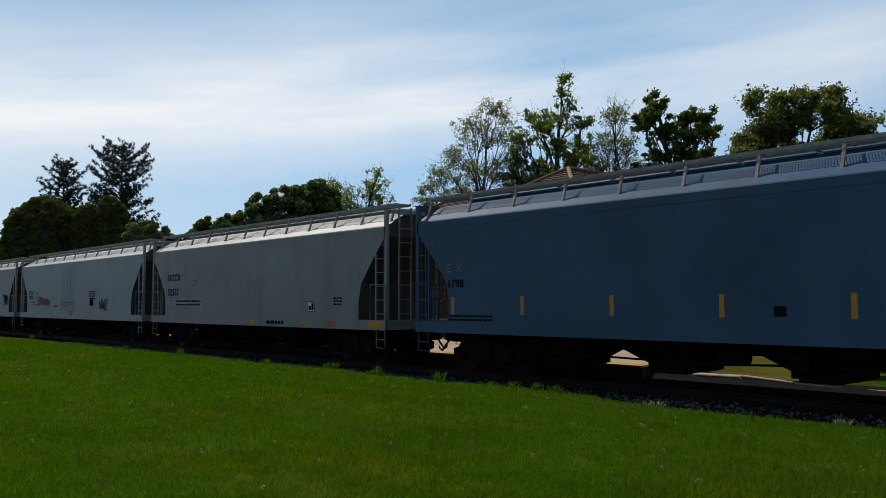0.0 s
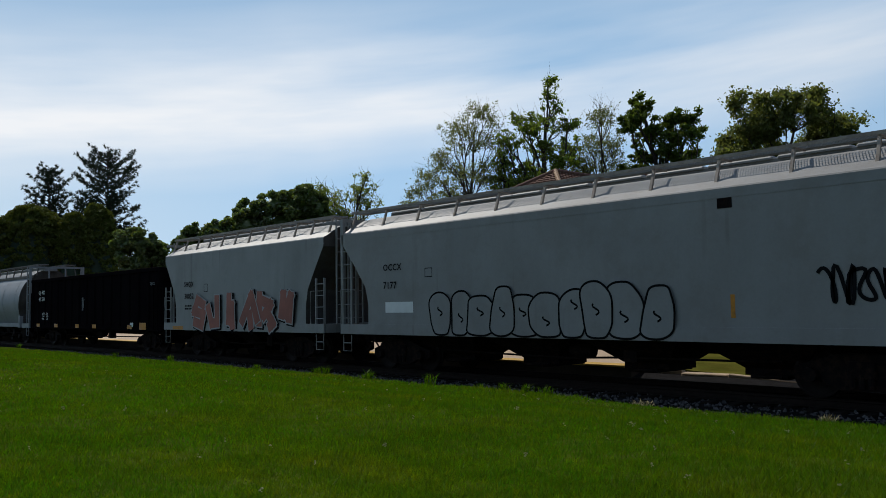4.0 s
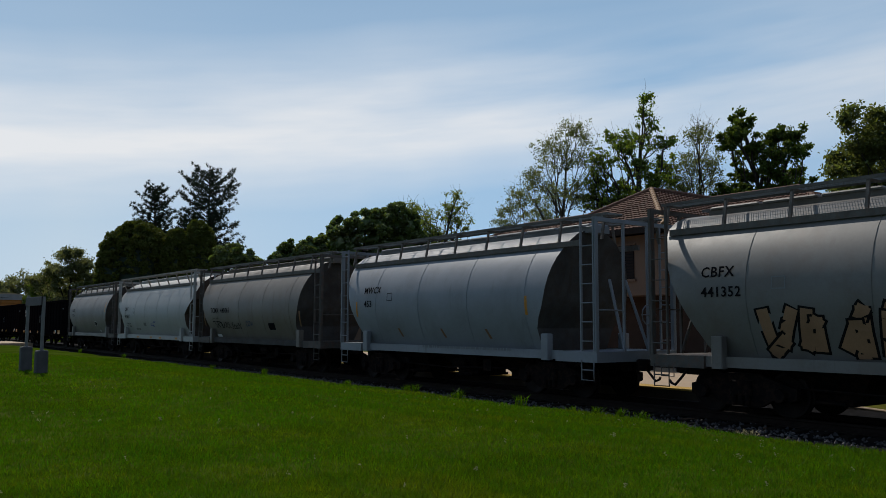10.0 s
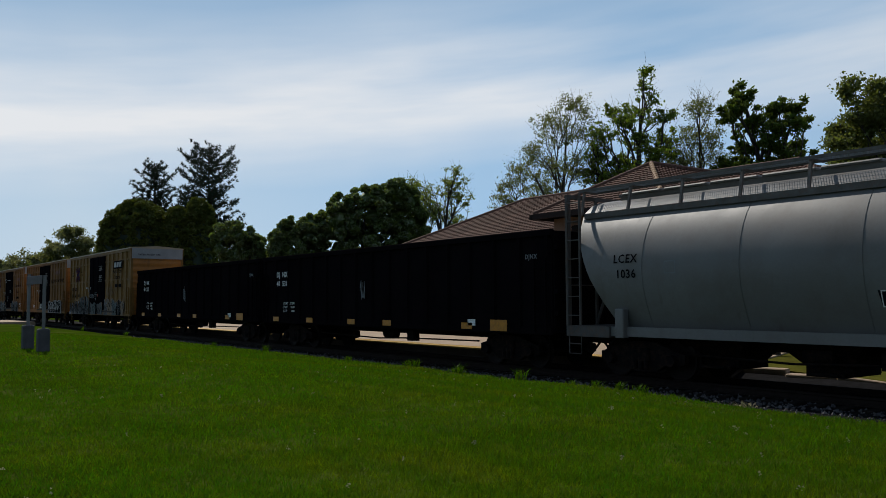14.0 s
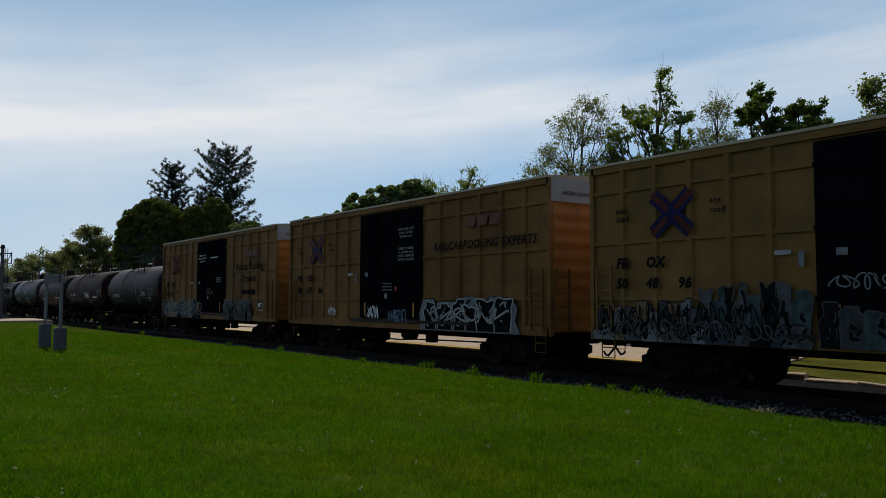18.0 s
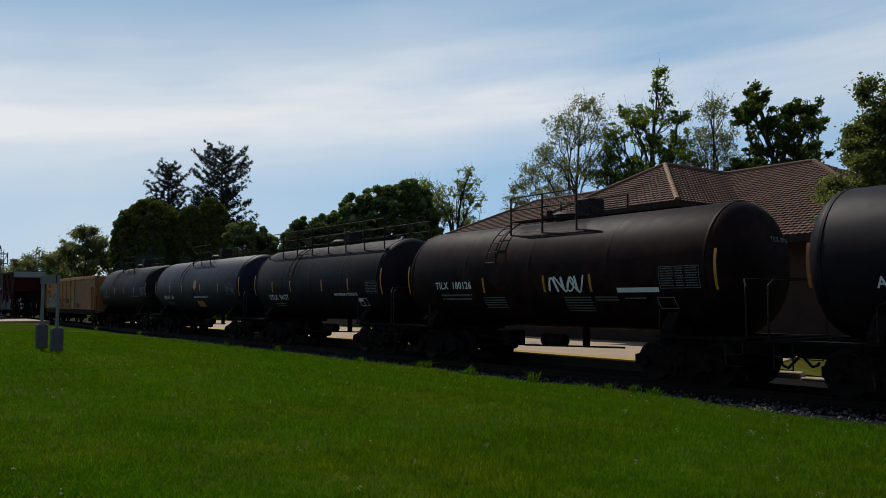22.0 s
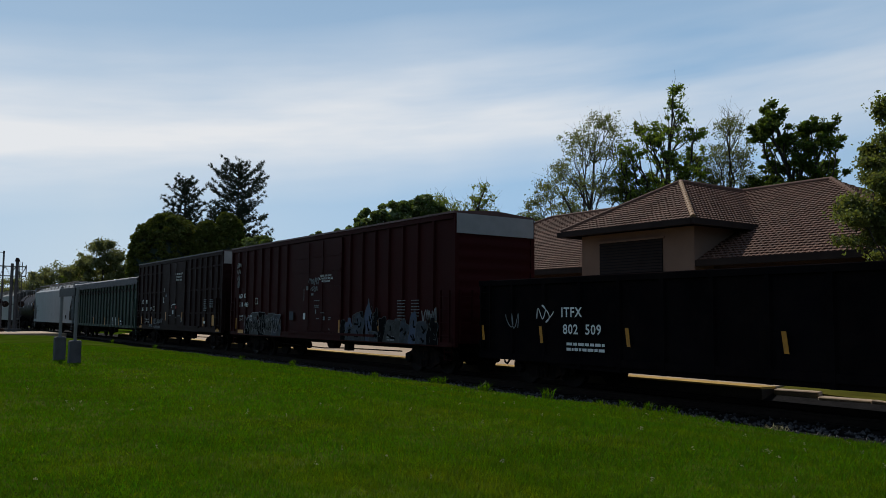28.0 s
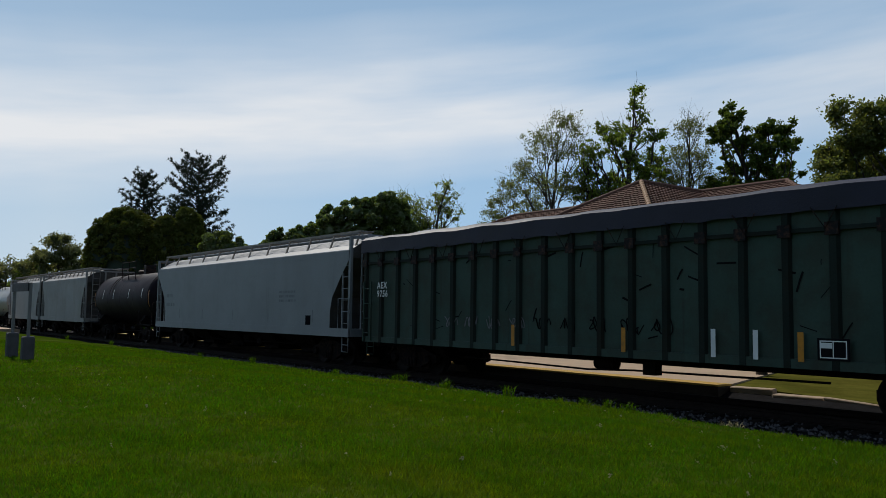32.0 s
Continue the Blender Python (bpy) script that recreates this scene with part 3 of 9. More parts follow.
jit = oct_v[None] * sr[:, None, None] * rng.uniform(0.6, 1.3, (ns, 6, 1)) + rng.normal(0, 0.006, (ns, 6, 3))
jit += np.stack([sxs, sys_, szs + sr * 0.3], -1)[:, None]
me = bpy.data.meshes.new("gravel")
me.from_pydata(jit.reshape(-1, 3).tolist(), [], (oct_f[None] + (np.arange(ns) * 6)[:, None, None]).reshape(-1, 3).tolist())
me.materials.append(M_STONE)
tagged(new("gravel", me), "loose grey ballast stones beside the track", "gravel", kind="stuff")

# rails and ties
track = thing("railway_track", None, None, pose(0, TRACK_Y, 0), "single railway track of steel rails on wooden ties", "track", kind="structure")
RAIL_PROF = [(-0.07, -0.17), (0.07, -0.17), (0.07, -0.155), (0.015, -0.13), (0.012, -0.05), (0.036, -0.035), (0.036, -0.004), (0.030, 0.0), (-0.030, 0.0), (-0.036, -0.004), (-0.036, -0.035), (-0.012, -0.05), (-0.015, -0.13), (-0.07, -0.155)]
rail_me = fixed(Geo().prism_x(RAIL_PROF, -300, 60).mesh("rail", M_SHADED_RAIL))
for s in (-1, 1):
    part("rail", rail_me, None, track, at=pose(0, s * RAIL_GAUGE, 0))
tie_me = fixed(Geo().box(-0.11, 0.11, -1.3, 1.3, -0.36, -0.172, 0.012).mesh("tie", M_SHADED_TIE))
for k in range(150):
    part("tie", tie_me, None, track, at=pose(-70 + k * 0.5, 0, 0, 0, 0, (k * 37 % 7 - 3) * 0.2))
me = Geo()
for k in range(300):
    me.box(-70.5 - k * 0.5 - 0.11, -70.5 - k * 0.5 + 0.11, -1.3, 1.3, -0.36, -0.172)
tagged(part("far_ties", me, M_SHADED_TIE, track), kind="stuff")

def at_bearing(b, r):
    """A place r metres off, b degrees to the right of +Y, turned so that local +y points away."""
    x, y = r * math.sin(radians(b)), r * math.cos(radians(b))
    return pose(x, y, float(ground_z(x, y)), 0, 0, -b)


# station platform beyond the train, with a yellow tactile edge
PLAT_Y0, PLAT_Y1, PLAT_X0, PLAT_X1 = 17.95, 26.3, -75.0, -12.3
platform = thing("platform", Geo().add([(x, y, z) for z in (-0.5, 0.20) for x, y in ((PLAT_X0, PLAT_Y0 + 0.62), (PLAT_X1, PLAT_Y0 + 0.62), (PLAT_X1 - 2.9, PLAT_Y1), (PLAT_X0, PLAT_Y1))], [(3, 2, 1, 0), (4, 5, 6, 7), (0, 1, 5, 4), (1, 2, 6, 5), (2, 3, 7, 6), (3, 0, 4, 7)]), M_CONC, Matrix(), "sunlit tan concrete station platform", "platform", kind="structure")
slab = fixed(Geo().box(-0.745, 0.745, -0.30, 0.30, -0.05, 0.0, 0.006).mesh("tactile_slab", M_TACT))
part("edge_wall", Geo().box(PLAT_X0, PLAT_X1, PLAT_Y0 + 0.03, PLAT_Y0 + 0.62, -0.5, 0.15), M_DARK_CONC, platform, "concrete edge wall with its shade in the dark colour")
dome = Geo()
for i in range(22):
    for j in range(8):
        x, y = -0.70 + i * 0.0667, -0.23 + j * 0.066
        dome.add([(x - 0.016, y - 0.016, 0), (x + 0.016, y - 0.016, 0), (x + 0.016, y + 0.016, 0), (x - 0.016, y + 0.016, 0), (x, y, 0.010)], [(0, 1, 4), (1, 2, 4), (2, 3, 4), (3, 0, 4)])
dome_me = dome.mesh("raised_domes", M_TACT)
for k in range(41):
    s = part("tactile_slab", slab, None, platform, "yellow tactile paving slab", at=pose(PLAT_X1 - 0.75 - k * 1.5, PLAT_Y0 + 0.31, 0.203))
    if k < 14:
        part("raised_domes", dome_me, None, s)
def verge_top(x):
    """The verge falls away from the platform's end."""
    return 0.16 - 0.19 * float(smoothstep(PLAT_X1 - 0.5, PLAT_X1 + 5.0, x))


# concrete kerb that carries on past the platform's end, weathered and broken
kerb = thing("kerb", None, None, pose(0, 18.45, 0), "pale broken concrete kerb along the grass", "kerb", kind="structure")
rng = np.random.default_rng(9)
x = PLAT_X1 + 0.05
while x < 6:
    ln = rng.uniform(0.35, 1.3)
    part("kerb_stone", Geo().box(-ln / 2 + 0.01, ln / 2 - 0.01, -0.09 + rng.normal(0, 0.04), 0.12, -0.3, 0.0, 0.02), M_CONC if rng.random() < 0.7 else M_DARK_CONC, kerb, at=pose(x + ln / 2, 0, verge_top(x + ln / 2) + rng.normal(0.01, 0.015), rng.normal(0, 4), rng.normal(0, 2), rng.normal(0, 2)))
    x += ln

# drier grass beyond the kerb, and a stub post at the platform's end
thing("verge", Geo().prism_y([(PLAT_X1 - 4, -0.5), (60, -0.5)] + [(x, verge_top(x)) for x in (60.0, -6.0, -7.5, -9.0, -10.5, -12.0, -13.0, PLAT_X1 - 4)], 18.58, 70), M_VERGE, Matrix(), "dry olive grass verge beyond the kerb", "verge", kind="structure")
bollard = thing("bollard", Geo().tube([(0, 0, 0), (0, 0, 0.20), (0, 0, 0.27)], 0.17, 18, 0.15), M_DARK_CONC, pose(-13.9, 22.5, 0.20), "short grey concrete bollard with a steel post by the platform's end", "bollard", smooth=40)
part("post", Geo().tube([(0, 0, 0.27), (0, 0, 0.56)], 0.10, 14), M_POSTCONC, bollard, smooth=40)

# grade crossing road far off
road = thing("road", Geo().box(-89, -79, -120, 14.6, -0.5, 0.14), M_CONC, Matrix(), "pale concrete road crossing the railway", "road", kind="structure")

# ---- railway depot with a tiled hip roof ----
EAVE_Y, EAVE_Z, RIDGE_Y, RIDGE_Z = 25.5, 4.03, 32.8, 7.68
BX0, BX1 = -43.3, -11.6
depot = thing("railway_depot", None, None, Matrix(), "stucco railway depot with a brown clay tile hip roof", "building")
w = Geo()
wy0, wy1, wx0, wx1 = EAVE_Y + 1.0, 39.1, BX0 + 1.0, BX1 - 1.0
w.box(wx0, wx1, wy0, wy0 + 0.3, 0.0, 3.95)
part("wall", w, M_SHADED_WALL, depot)
part("wall", Geo().box(wx0, wx1, wy1 - 0.3, wy1, 0.0, 3.95), M_SHADED_WALL, depot)
part("wall", Geo().box(wx0, wx0 + 0.3, wy0 + 0.3, wy1 - 0.3, 0.0, 3.95), M_SHADED_WALL, depot)
part("wall", Geo().box(wx1 - 0.3, wx1, wy0 + 0.3, wy1 - 0.3, 0.0, 3.95), M_SHADED_WALL, depot)
run = RIDGE_Y - EAVE_Y
# decks under the tiles
deck = Geo()
e0, e1, ey1 = BX0, BX1, 2 * RIDGE_Y - EAVE_Y
deck.add([(e0, EAVE_Y, EAVE_Z), (e1, EAVE_Y, EAVE_Z), (e1, ey1, EAVE_Z), (e0, ey1, EAVE_Z), (e0 + run, RIDGE_Y, RIDGE_Z), (e1 - run, RIDGE_Y, RIDGE_Z)],
         [(0, 1, 5, 4), (1, 2, 5), (2, 3, 4, 5), (3, 0, 4), (3, 2, 1, 0)])
part("roof", deck, M_FASCIA, depot, "dark roof deck under the tiles")


def hip_run(name, a, b, r, material, parent):
    """A line of overlapping ridge tiles from a to b."""
    a, b = Vector(a), Vector(b)
    n = max(2, int((b - a).length / 0.36))
    step = (b - a).length / n
    me = fixed(Geo().tube([(0, 0, 0), (step * 1.15, 0, 0)], r * 1.1, 8, r * 0.95).mesh("ridge_tile", material, 50))
    turn = (b - a).to_track_quat("X", "Z").to_matrix().to_4x4()
    for k in range(n):
        part("ridge_tile", me, None, parent, at=Matrix.Translation(a.lerp(b, k / n)) @ turn)


def tile_courses(ax, ay, az, bx, by, bz, cx, cy, cz, dx, dy, dz, courses, parent, width=0.21):
    """Overlapping courses of barrel tiles on the slope a-b (eave) to d-c (ridge)."""
    A, B, C, D = Vector((ax, ay, az)), Vector((bx, by, bz)), Vector((cx, cy, cz)), Vector((dx, dy, dz))
    nrm = (B - A).cross(D - A).normalized()
    if nrm.z < 0:
        nrm = -nrm
    for k in range(courses):
        f0, f1 = k / courses, (k + 1.12) / courses
        L0, R0 = A.lerp(D, f0), B.lerp(C, f0)
        L1, R1 = A.lerp(D, min(1, f1)), B.lerp(C, min(1, f1))
        length = (R0 - L0).length
        n = max(1, int(length / width))
        t = Geo()
        for i in range(n):
            u0, u1 = i / n, (i + 1) / n
            p0, p1, q0, q1 = L0.lerp(R0, u0), L0.lerp(R0, u1), L1.lerp(R1, u0), L1.lerp(R1, u1)
            low, hi = nrm * 0.055, nrm * 0.012
            um = (u0 + u1) / 2
            pm, qm = L0.lerp(R0, um) + nrm * 0.082, L1.lerp(R1, um) + nrm * 0.035
            t.add([p0 + low, pm, p1 + low, q1 + hi, qm, q0 + hi, p0, p1], [(0, 1, 4, 5), (1, 2, 3, 4), (0, 6, 7, 2, 1)])
        part("tile_course", t.mesh("tile_course", M_TILE), None, parent)


tile_courses(e0, EAVE_Y, EAVE_Z, e1, EAVE_Y, EAVE_Z, e1 - run, RIDGE_Y, RIDGE_Z, e0 + run, RIDGE_Y, RIDGE_Z, 34, depot)
tile_courses(e0, ey1, EAVE_Z, e0, EAVE_Y, EAVE_Z, e0 + run, RIDGE_Y, RIDGE_Z, e0 + run, RIDGE_Y + 0.01, RIDGE_Z, 34, depot)
tile_courses(e1, EAVE_Y, EAVE_Z, e1, ey1, EAVE_Z, e1 - run, RIDGE_Y + 0.01, RIDGE_Z, e1 - run, RIDGE_Y, RIDGE_Z, 34, depot)
hip_run("ridge", (e0 + run, RIDGE_Y, RIDGE_Z + 0.05), (e1 - run, RIDGE_Y, RIDGE_Z + 0.05), 0.10, M_TILE, depot)
hip_run("hip", (e0, EAVE_Y, EAVE_Z + 0.06), (e0 + run, RIDGE_Y, RIDGE_Z + 0.06), 0.10, M_TILE, depot)
hip_run("hip", (e1, EAVE_Y, EAVE_Z + 0.06), (e1 - run, RIDGE_Y, RIDGE_Z + 0.06), 0.10, M_TILE, depot)
part("gutter", Geo().box(e0, e1, EAVE_Y - 0.14, EAVE_Y + 0.03, EAVE_Z - 0.22, EAVE_Z + 0.02), M_FASCIA, depot, "dark brown gutter and fascia")

# tower that breaks through the front slope
TX0, TX1, TY, TE = -26.0, -20.05, 25.35, 5.50
tower = part("tower", Geo().box(TX0, TX1, TY, 31.0, 3.0, TE - 0.15), M_STUCCO, depot, "tan stucco cross tower")
part("louvre_opening", Geo().box(-24.9, -21.55, TY - 0.03, TY + 0.1, 3.65, 4.98), M_DARKGLASS, tower, "wide dark louvred opening")
fr = Geo()
fr.box(-25.0, -21.45, TY - 0.07, TY, 4.98, 5.06).box(-25.0, -21.45, TY - 0.09, TY, 3.55, 3.65)
part("opening_frame", fr, M_STUCCO, tower)
lv = Geo()
for k in range(11):
    lv.add([(-24.9, TY - 0.06, 3.70 + k * 0.117), (-21.55, TY - 0.06, 3.70 + k * 0.117), (-21.55, TY - 0.032, 3.79 + k * 0.117), (-24.9, TY - 0.032, 3.79 + k * 0.117)], [(0, 1, 2, 3)])
part("louvre", lv, M_FASCIA, tower, "dark sloping louvre slats")
tx0, tx1, ty0, px, py, pz = -26.45, -19.45, 24.55, -22.95, 28.2, 7.62
td = Geo()
td.add([(tx0, ty0, TE), (tx1, ty0, TE), (tx1, 32.5, TE), (tx0, 32.5, TE), (px, py, pz - 0.05), (px, 32.6, pz - 0.05)], [(0, 1, 4), (1, 2, 5, 4), (3, 0, 4, 5), (3, 2, 1, 0), (2, 3, 5)])
part("tower_roof", td, M_FASCIA, depot)
tile_courses(tx0, ty0, TE, tx1, ty0, TE, px + 0.01, py, pz, px, py, pz, 18, depot)
tile_courses(tx1, ty0, TE, tx1, 32.4, TE, px, 32.4, pz, px, py, pz, 18, depot)
tile_courses(tx0, 32.4, TE, tx0, ty0, TE, px, py, pz, px, 32.4, pz, 18, depot)
hip_run("hip", (tx1, ty0, TE + 0.06), (px, py, pz + 0.05), 0.10, M_RIDGE, depot)
hip_run("hip", (tx0, ty0, TE + 0.06), (px, py, pz + 0.05), 0.10, M_TILE, depot)
hip_run("ridge", (px, py, pz + 0.05), (px, 32.4, pz + 0.05), 0.10, M_TILE, depot)
tg = Geo()
tg.box(tx0, tx1, ty0 - 0.12, ty0 + 0.04, TE - 0.2, TE + 0.02).box(tx1 - 0.04, tx1 + 0.12, ty0 - 0.12, 29.0, TE - 0.2, TE + 0.02).box(tx0 - 0.12, tx0 + 0.04, ty0 - 0.12, 29.0, TE - 0.2, TE + 0.02)
part("tower_gutter", tg, M_FASCIA, depot)

# gooseneck lamp on the platform
glamp = thing("platform_lamp", None, None, at_bearing(-49.65, 35) @ pose(0, 0, 0.2), "dark gooseneck platform lamp with a pale shade", "lamp")
part("post", Geo().tube([(0, 0, 0), (0, 0, 3.75)], 0.055, 10, 0.04), M_DKSTEEL, glamp, smooth=50)
part("base", Geo().tube([(0, 0, 0), (0, 0, 0.12), (0, 0, 0.3)], 0.17, 12, 0.08), M_DKSTEEL, glamp, smooth=50)
part("gooseneck", Geo().tube([(-0.36 + 0.36 * math.cos(math.pi * k / 10), 0, 3.74 + 0.40 * math.sin(math.pi * k / 10)) for k in range(11)], 0.03, 8), M_DKSTEEL, glamp, smooth=50)
part("shade", Geo().add([(-0.72 + r * math.cos(2 * math.pi * k / 18), r * math.sin(2 * math.pi * k / 18), z) for r, z in ((0.06, 3.76), (0.09, 3.66), (0.27, 3.54), (0.28, 3.50)) for k in range(18)],
                        [(i * 18 + k, i * 18 + (k + 1) % 18, (i + 1) * 18 + (k + 1) % 18, (i + 1) * 18 + k) for i in range(3) for k in range(18)] + [tuple(range(18))]), M_GALV, glamp, "pale enamelled shade", smooth=50)

# lower wing of a neighbour behind the maples
annex = thing("tiled_house", None, None, pose(-64, 32, 0), "low house with a brown tile roof behind the trees", "building")
part("wall", Geo().box(-8, 8, -4, 4, 0, 3.2), M_STUCCO, annex)
part("roof", Geo().add([(-9, -5, 3.2), (9, -5, 3.2), (9, 5, 3.2), (-9, 5, 3.2), (-5, 0, 5.4), (5, 0, 5.4)], [(0, 1, 5, 4), (1, 2, 5), (2, 3, 4, 5), (3, 0, 4), (3, 2, 1, 0)]), M_TILE, annex)

# ---- trees ----
def leaf_quads(pts, size, rng, long=1.3):
    n = len(pts)
    a = rng.normal(size=(n, 3))
    a /= np.linalg.norm(a, axis=1, keepdims=True)
    b = np.cross(a, rng.normal(size=(n, 3)))
    b /= np.linalg.norm(b, axis=1, keepdims=True)
    s = size * rng.uniform(0.6, 1.3, (n, 1))
    a, b = a * s * long, b * s
    return np.stack([pts - a, pts + b * 0.75 - a * 0.1, pts + a, pts - b * 0.75 - a * 0.1], 1)


def broad_tree(name, label, b, r, trunk, blobs, leaves, size, material, seed, clump=0.5, clumps=26, limb=0.05, bare=0, lean=0.0, grow=1.22, bare_over=None):
    """A tree whose limbs fork from the trunk to twigs all through its crown, with leaves about the twigs.
    blobs: (across, away, height, half width, half height) of the masses that make up the crown."""
    rng = np.random.default_rng(seed)
    root = thing(name, None, None, at_bearing(b, r), label, "tree")
    th, tr = trunk
    blobs = [(u, v + rng.normal() * w * 0.9, h, w, hh) for u, v, h, w, hh in blobs]      # the masses stand before and behind one another
    # places that the twigs grow to
    vol = np.array([(w * w * h) ** 0.7 for _, _, _, w, h in blobs])
    total = int(clumps * len(blobs) * (1.6 if bare else 1.0))
    tips = []
    for (u, v, h, w, hh), n in zip(blobs, np.maximum(6, vol / vol.sum() * total).astype(int)):
        d = rng.normal(size=(n, 3))
        d /= np.linalg.norm(d, axis=1, keepdims=True)
        rad = rng.uniform(0.02, 1.0, (n, 1)) ** 0.5
        rad *= 1.0 + 0.20 * rng.normal(size=(n, 1)).clip(-1, 2)
        tips.append(np.array([u, v, h]) + d * rad * np.array([w, w, hh]) * grow)
    tips = np.concatenate(tips)
    other = tips[rng.integers(0, len(tips), len(tips) // 4)]                  # the masses run into one another
    mate = tips[rng.integers(0, len(tips), len(tips) // 4)]
    near = np.linalg.norm(other - mate, axis=1) < 3.2 * blobs[0][3] + 1.0
    tips = np.concatenate([tips, (other * 0.5 + mate * 0.5)[near]])
    tips = tips[tips[:, 2] > 0.8]
    # a trunk that goes on as a leader, then each place joins the nearest limb
    hi = max(h for _, _, h, _, _ in blobs)
    peak = max(blobs, key=lambda q: q[2])
    nodes = [np.array([lean * k / 6, 0.03 * (k % 2), -0.3 + (th + 0.3) * k / 6]) for k in range(7)]
    up = [-1] + list(range(6))
    for k in range(1, 5):
        f = k / 5
        nodes.append(np.array([lean, 0, th]) * (1 - f) + np.array([peak[0] * 0.8, peak[1], hi]) * f + rng.normal(0, 0.10, 3))
        up.append(len(nodes) - 2)
    path = [float(p[2] + 0.3) for p in nodes]
    root_low = 3                                        # no limb springs from the foot of the trunk
    P = np.array(nodes)
    path = np.array(path)
    left = tips.copy()
    best = np.full(len(left), 1e9)
    frm = np.zeros(len(left), int)

    def offer(k):
        d = left - P[k]
        dist = np.linalg.norm(d, axis=1)
        sag = np.maximum(0, 0.25 * dist - d[:, 2]) * 1.3              # limbs would rather rise than droop
        cost = dist + sag + 0.8 * path[k]
        m = cost < best
        best[m], frm[m] = cost[m], k

    for k in range(root_low, len(P)):
        offer(k)
    while len(left):
        i = int(np.argmin(best))
        k = int(frm[i])
        P = np.vstack([P, left[i]])
        up.append(k)
        path = np.append(path, path[k] + np.linalg.norm(left[i] - P[k]))
        left, best, frm = np.delete(left, i, 0), np.delete(best, i), np.delete(frm, i)
        if len(left):
            offer(len(P) - 1)
    load = np.ones(len(P))
    for k in range(len(P) - 1, 0, -1):
        load[up[k]] += load[k]
    rad = np.minimum(tr, limb * 0.30 * load ** 0.47)
    rad[:7] = np.linspace(tr, max(tr * 0.6, rad[6]), 7)
    limbs = Geo()
    for k in range(1, len(P)):
        a, c = Vector(P[up[k]]), Vector(P[k])
        ln = (c - a).length
        mid = a.lerp(c, 0.5) + Vector(rng.normal(0, 0.045, 3)) * ln + Vector((0, 0, -0.04 * ln))
        r0 = min(rad[up[k]], rad[k] * 1.5)
        limbs.tube([a, mid, c], r0, 7 if k < 11 else (5 if load[k] > 8 else 3), rad[k], cap=False)
        if bare and load[k] < 4:
            for _ in range(bare):
                e = c + Vector(rng.normal(0, 0.35, 3)) + Vector((0, 0, 0.35))
                q = mid.lerp(c, rng.random())
                limbs.tube([q, q.lerp(e, 0.5) + Vector(rng.normal(0, 0.05, 3)), e], limb * 0.28, 3, limb * 0.1, cap=False)
    part("trunk", limbs.mesh("trunk", M_BARK, 60), None, root)
    # leaves about the outer twigs, in uneven sprays
    outer = np.nonzero(load < 5)[0]
    outer = outer[outer > 10]
    weight = rng.uniform(0.1, 1.6, len(outer)) ** 1.3
    if bare_over:
        weight = np.where(P[outer][:, 2] > bare_over, weight * 0.06, weight)
    pick = rng.choice(outer, leaves, p=weight / weight.sum())
    back = P[np.array(up)[pick]]
    f = rng.uniform(0.0, 0.5, (leaves, 1)) ** 1.5
    base = P[pick] * (1 - f) + back * f
    spread = (0.6 + 1.0 * ((pick * 0.618) % 1.0))[:, None] * clump
    pts = base + rng.normal(size=(leaves, 3)) * spread * np.array([0.48, 0.48, 0.28])
    part("crown", quads_mesh("crown", leaf_quads(pts, size, rng), 4, material), None, root)
    return root


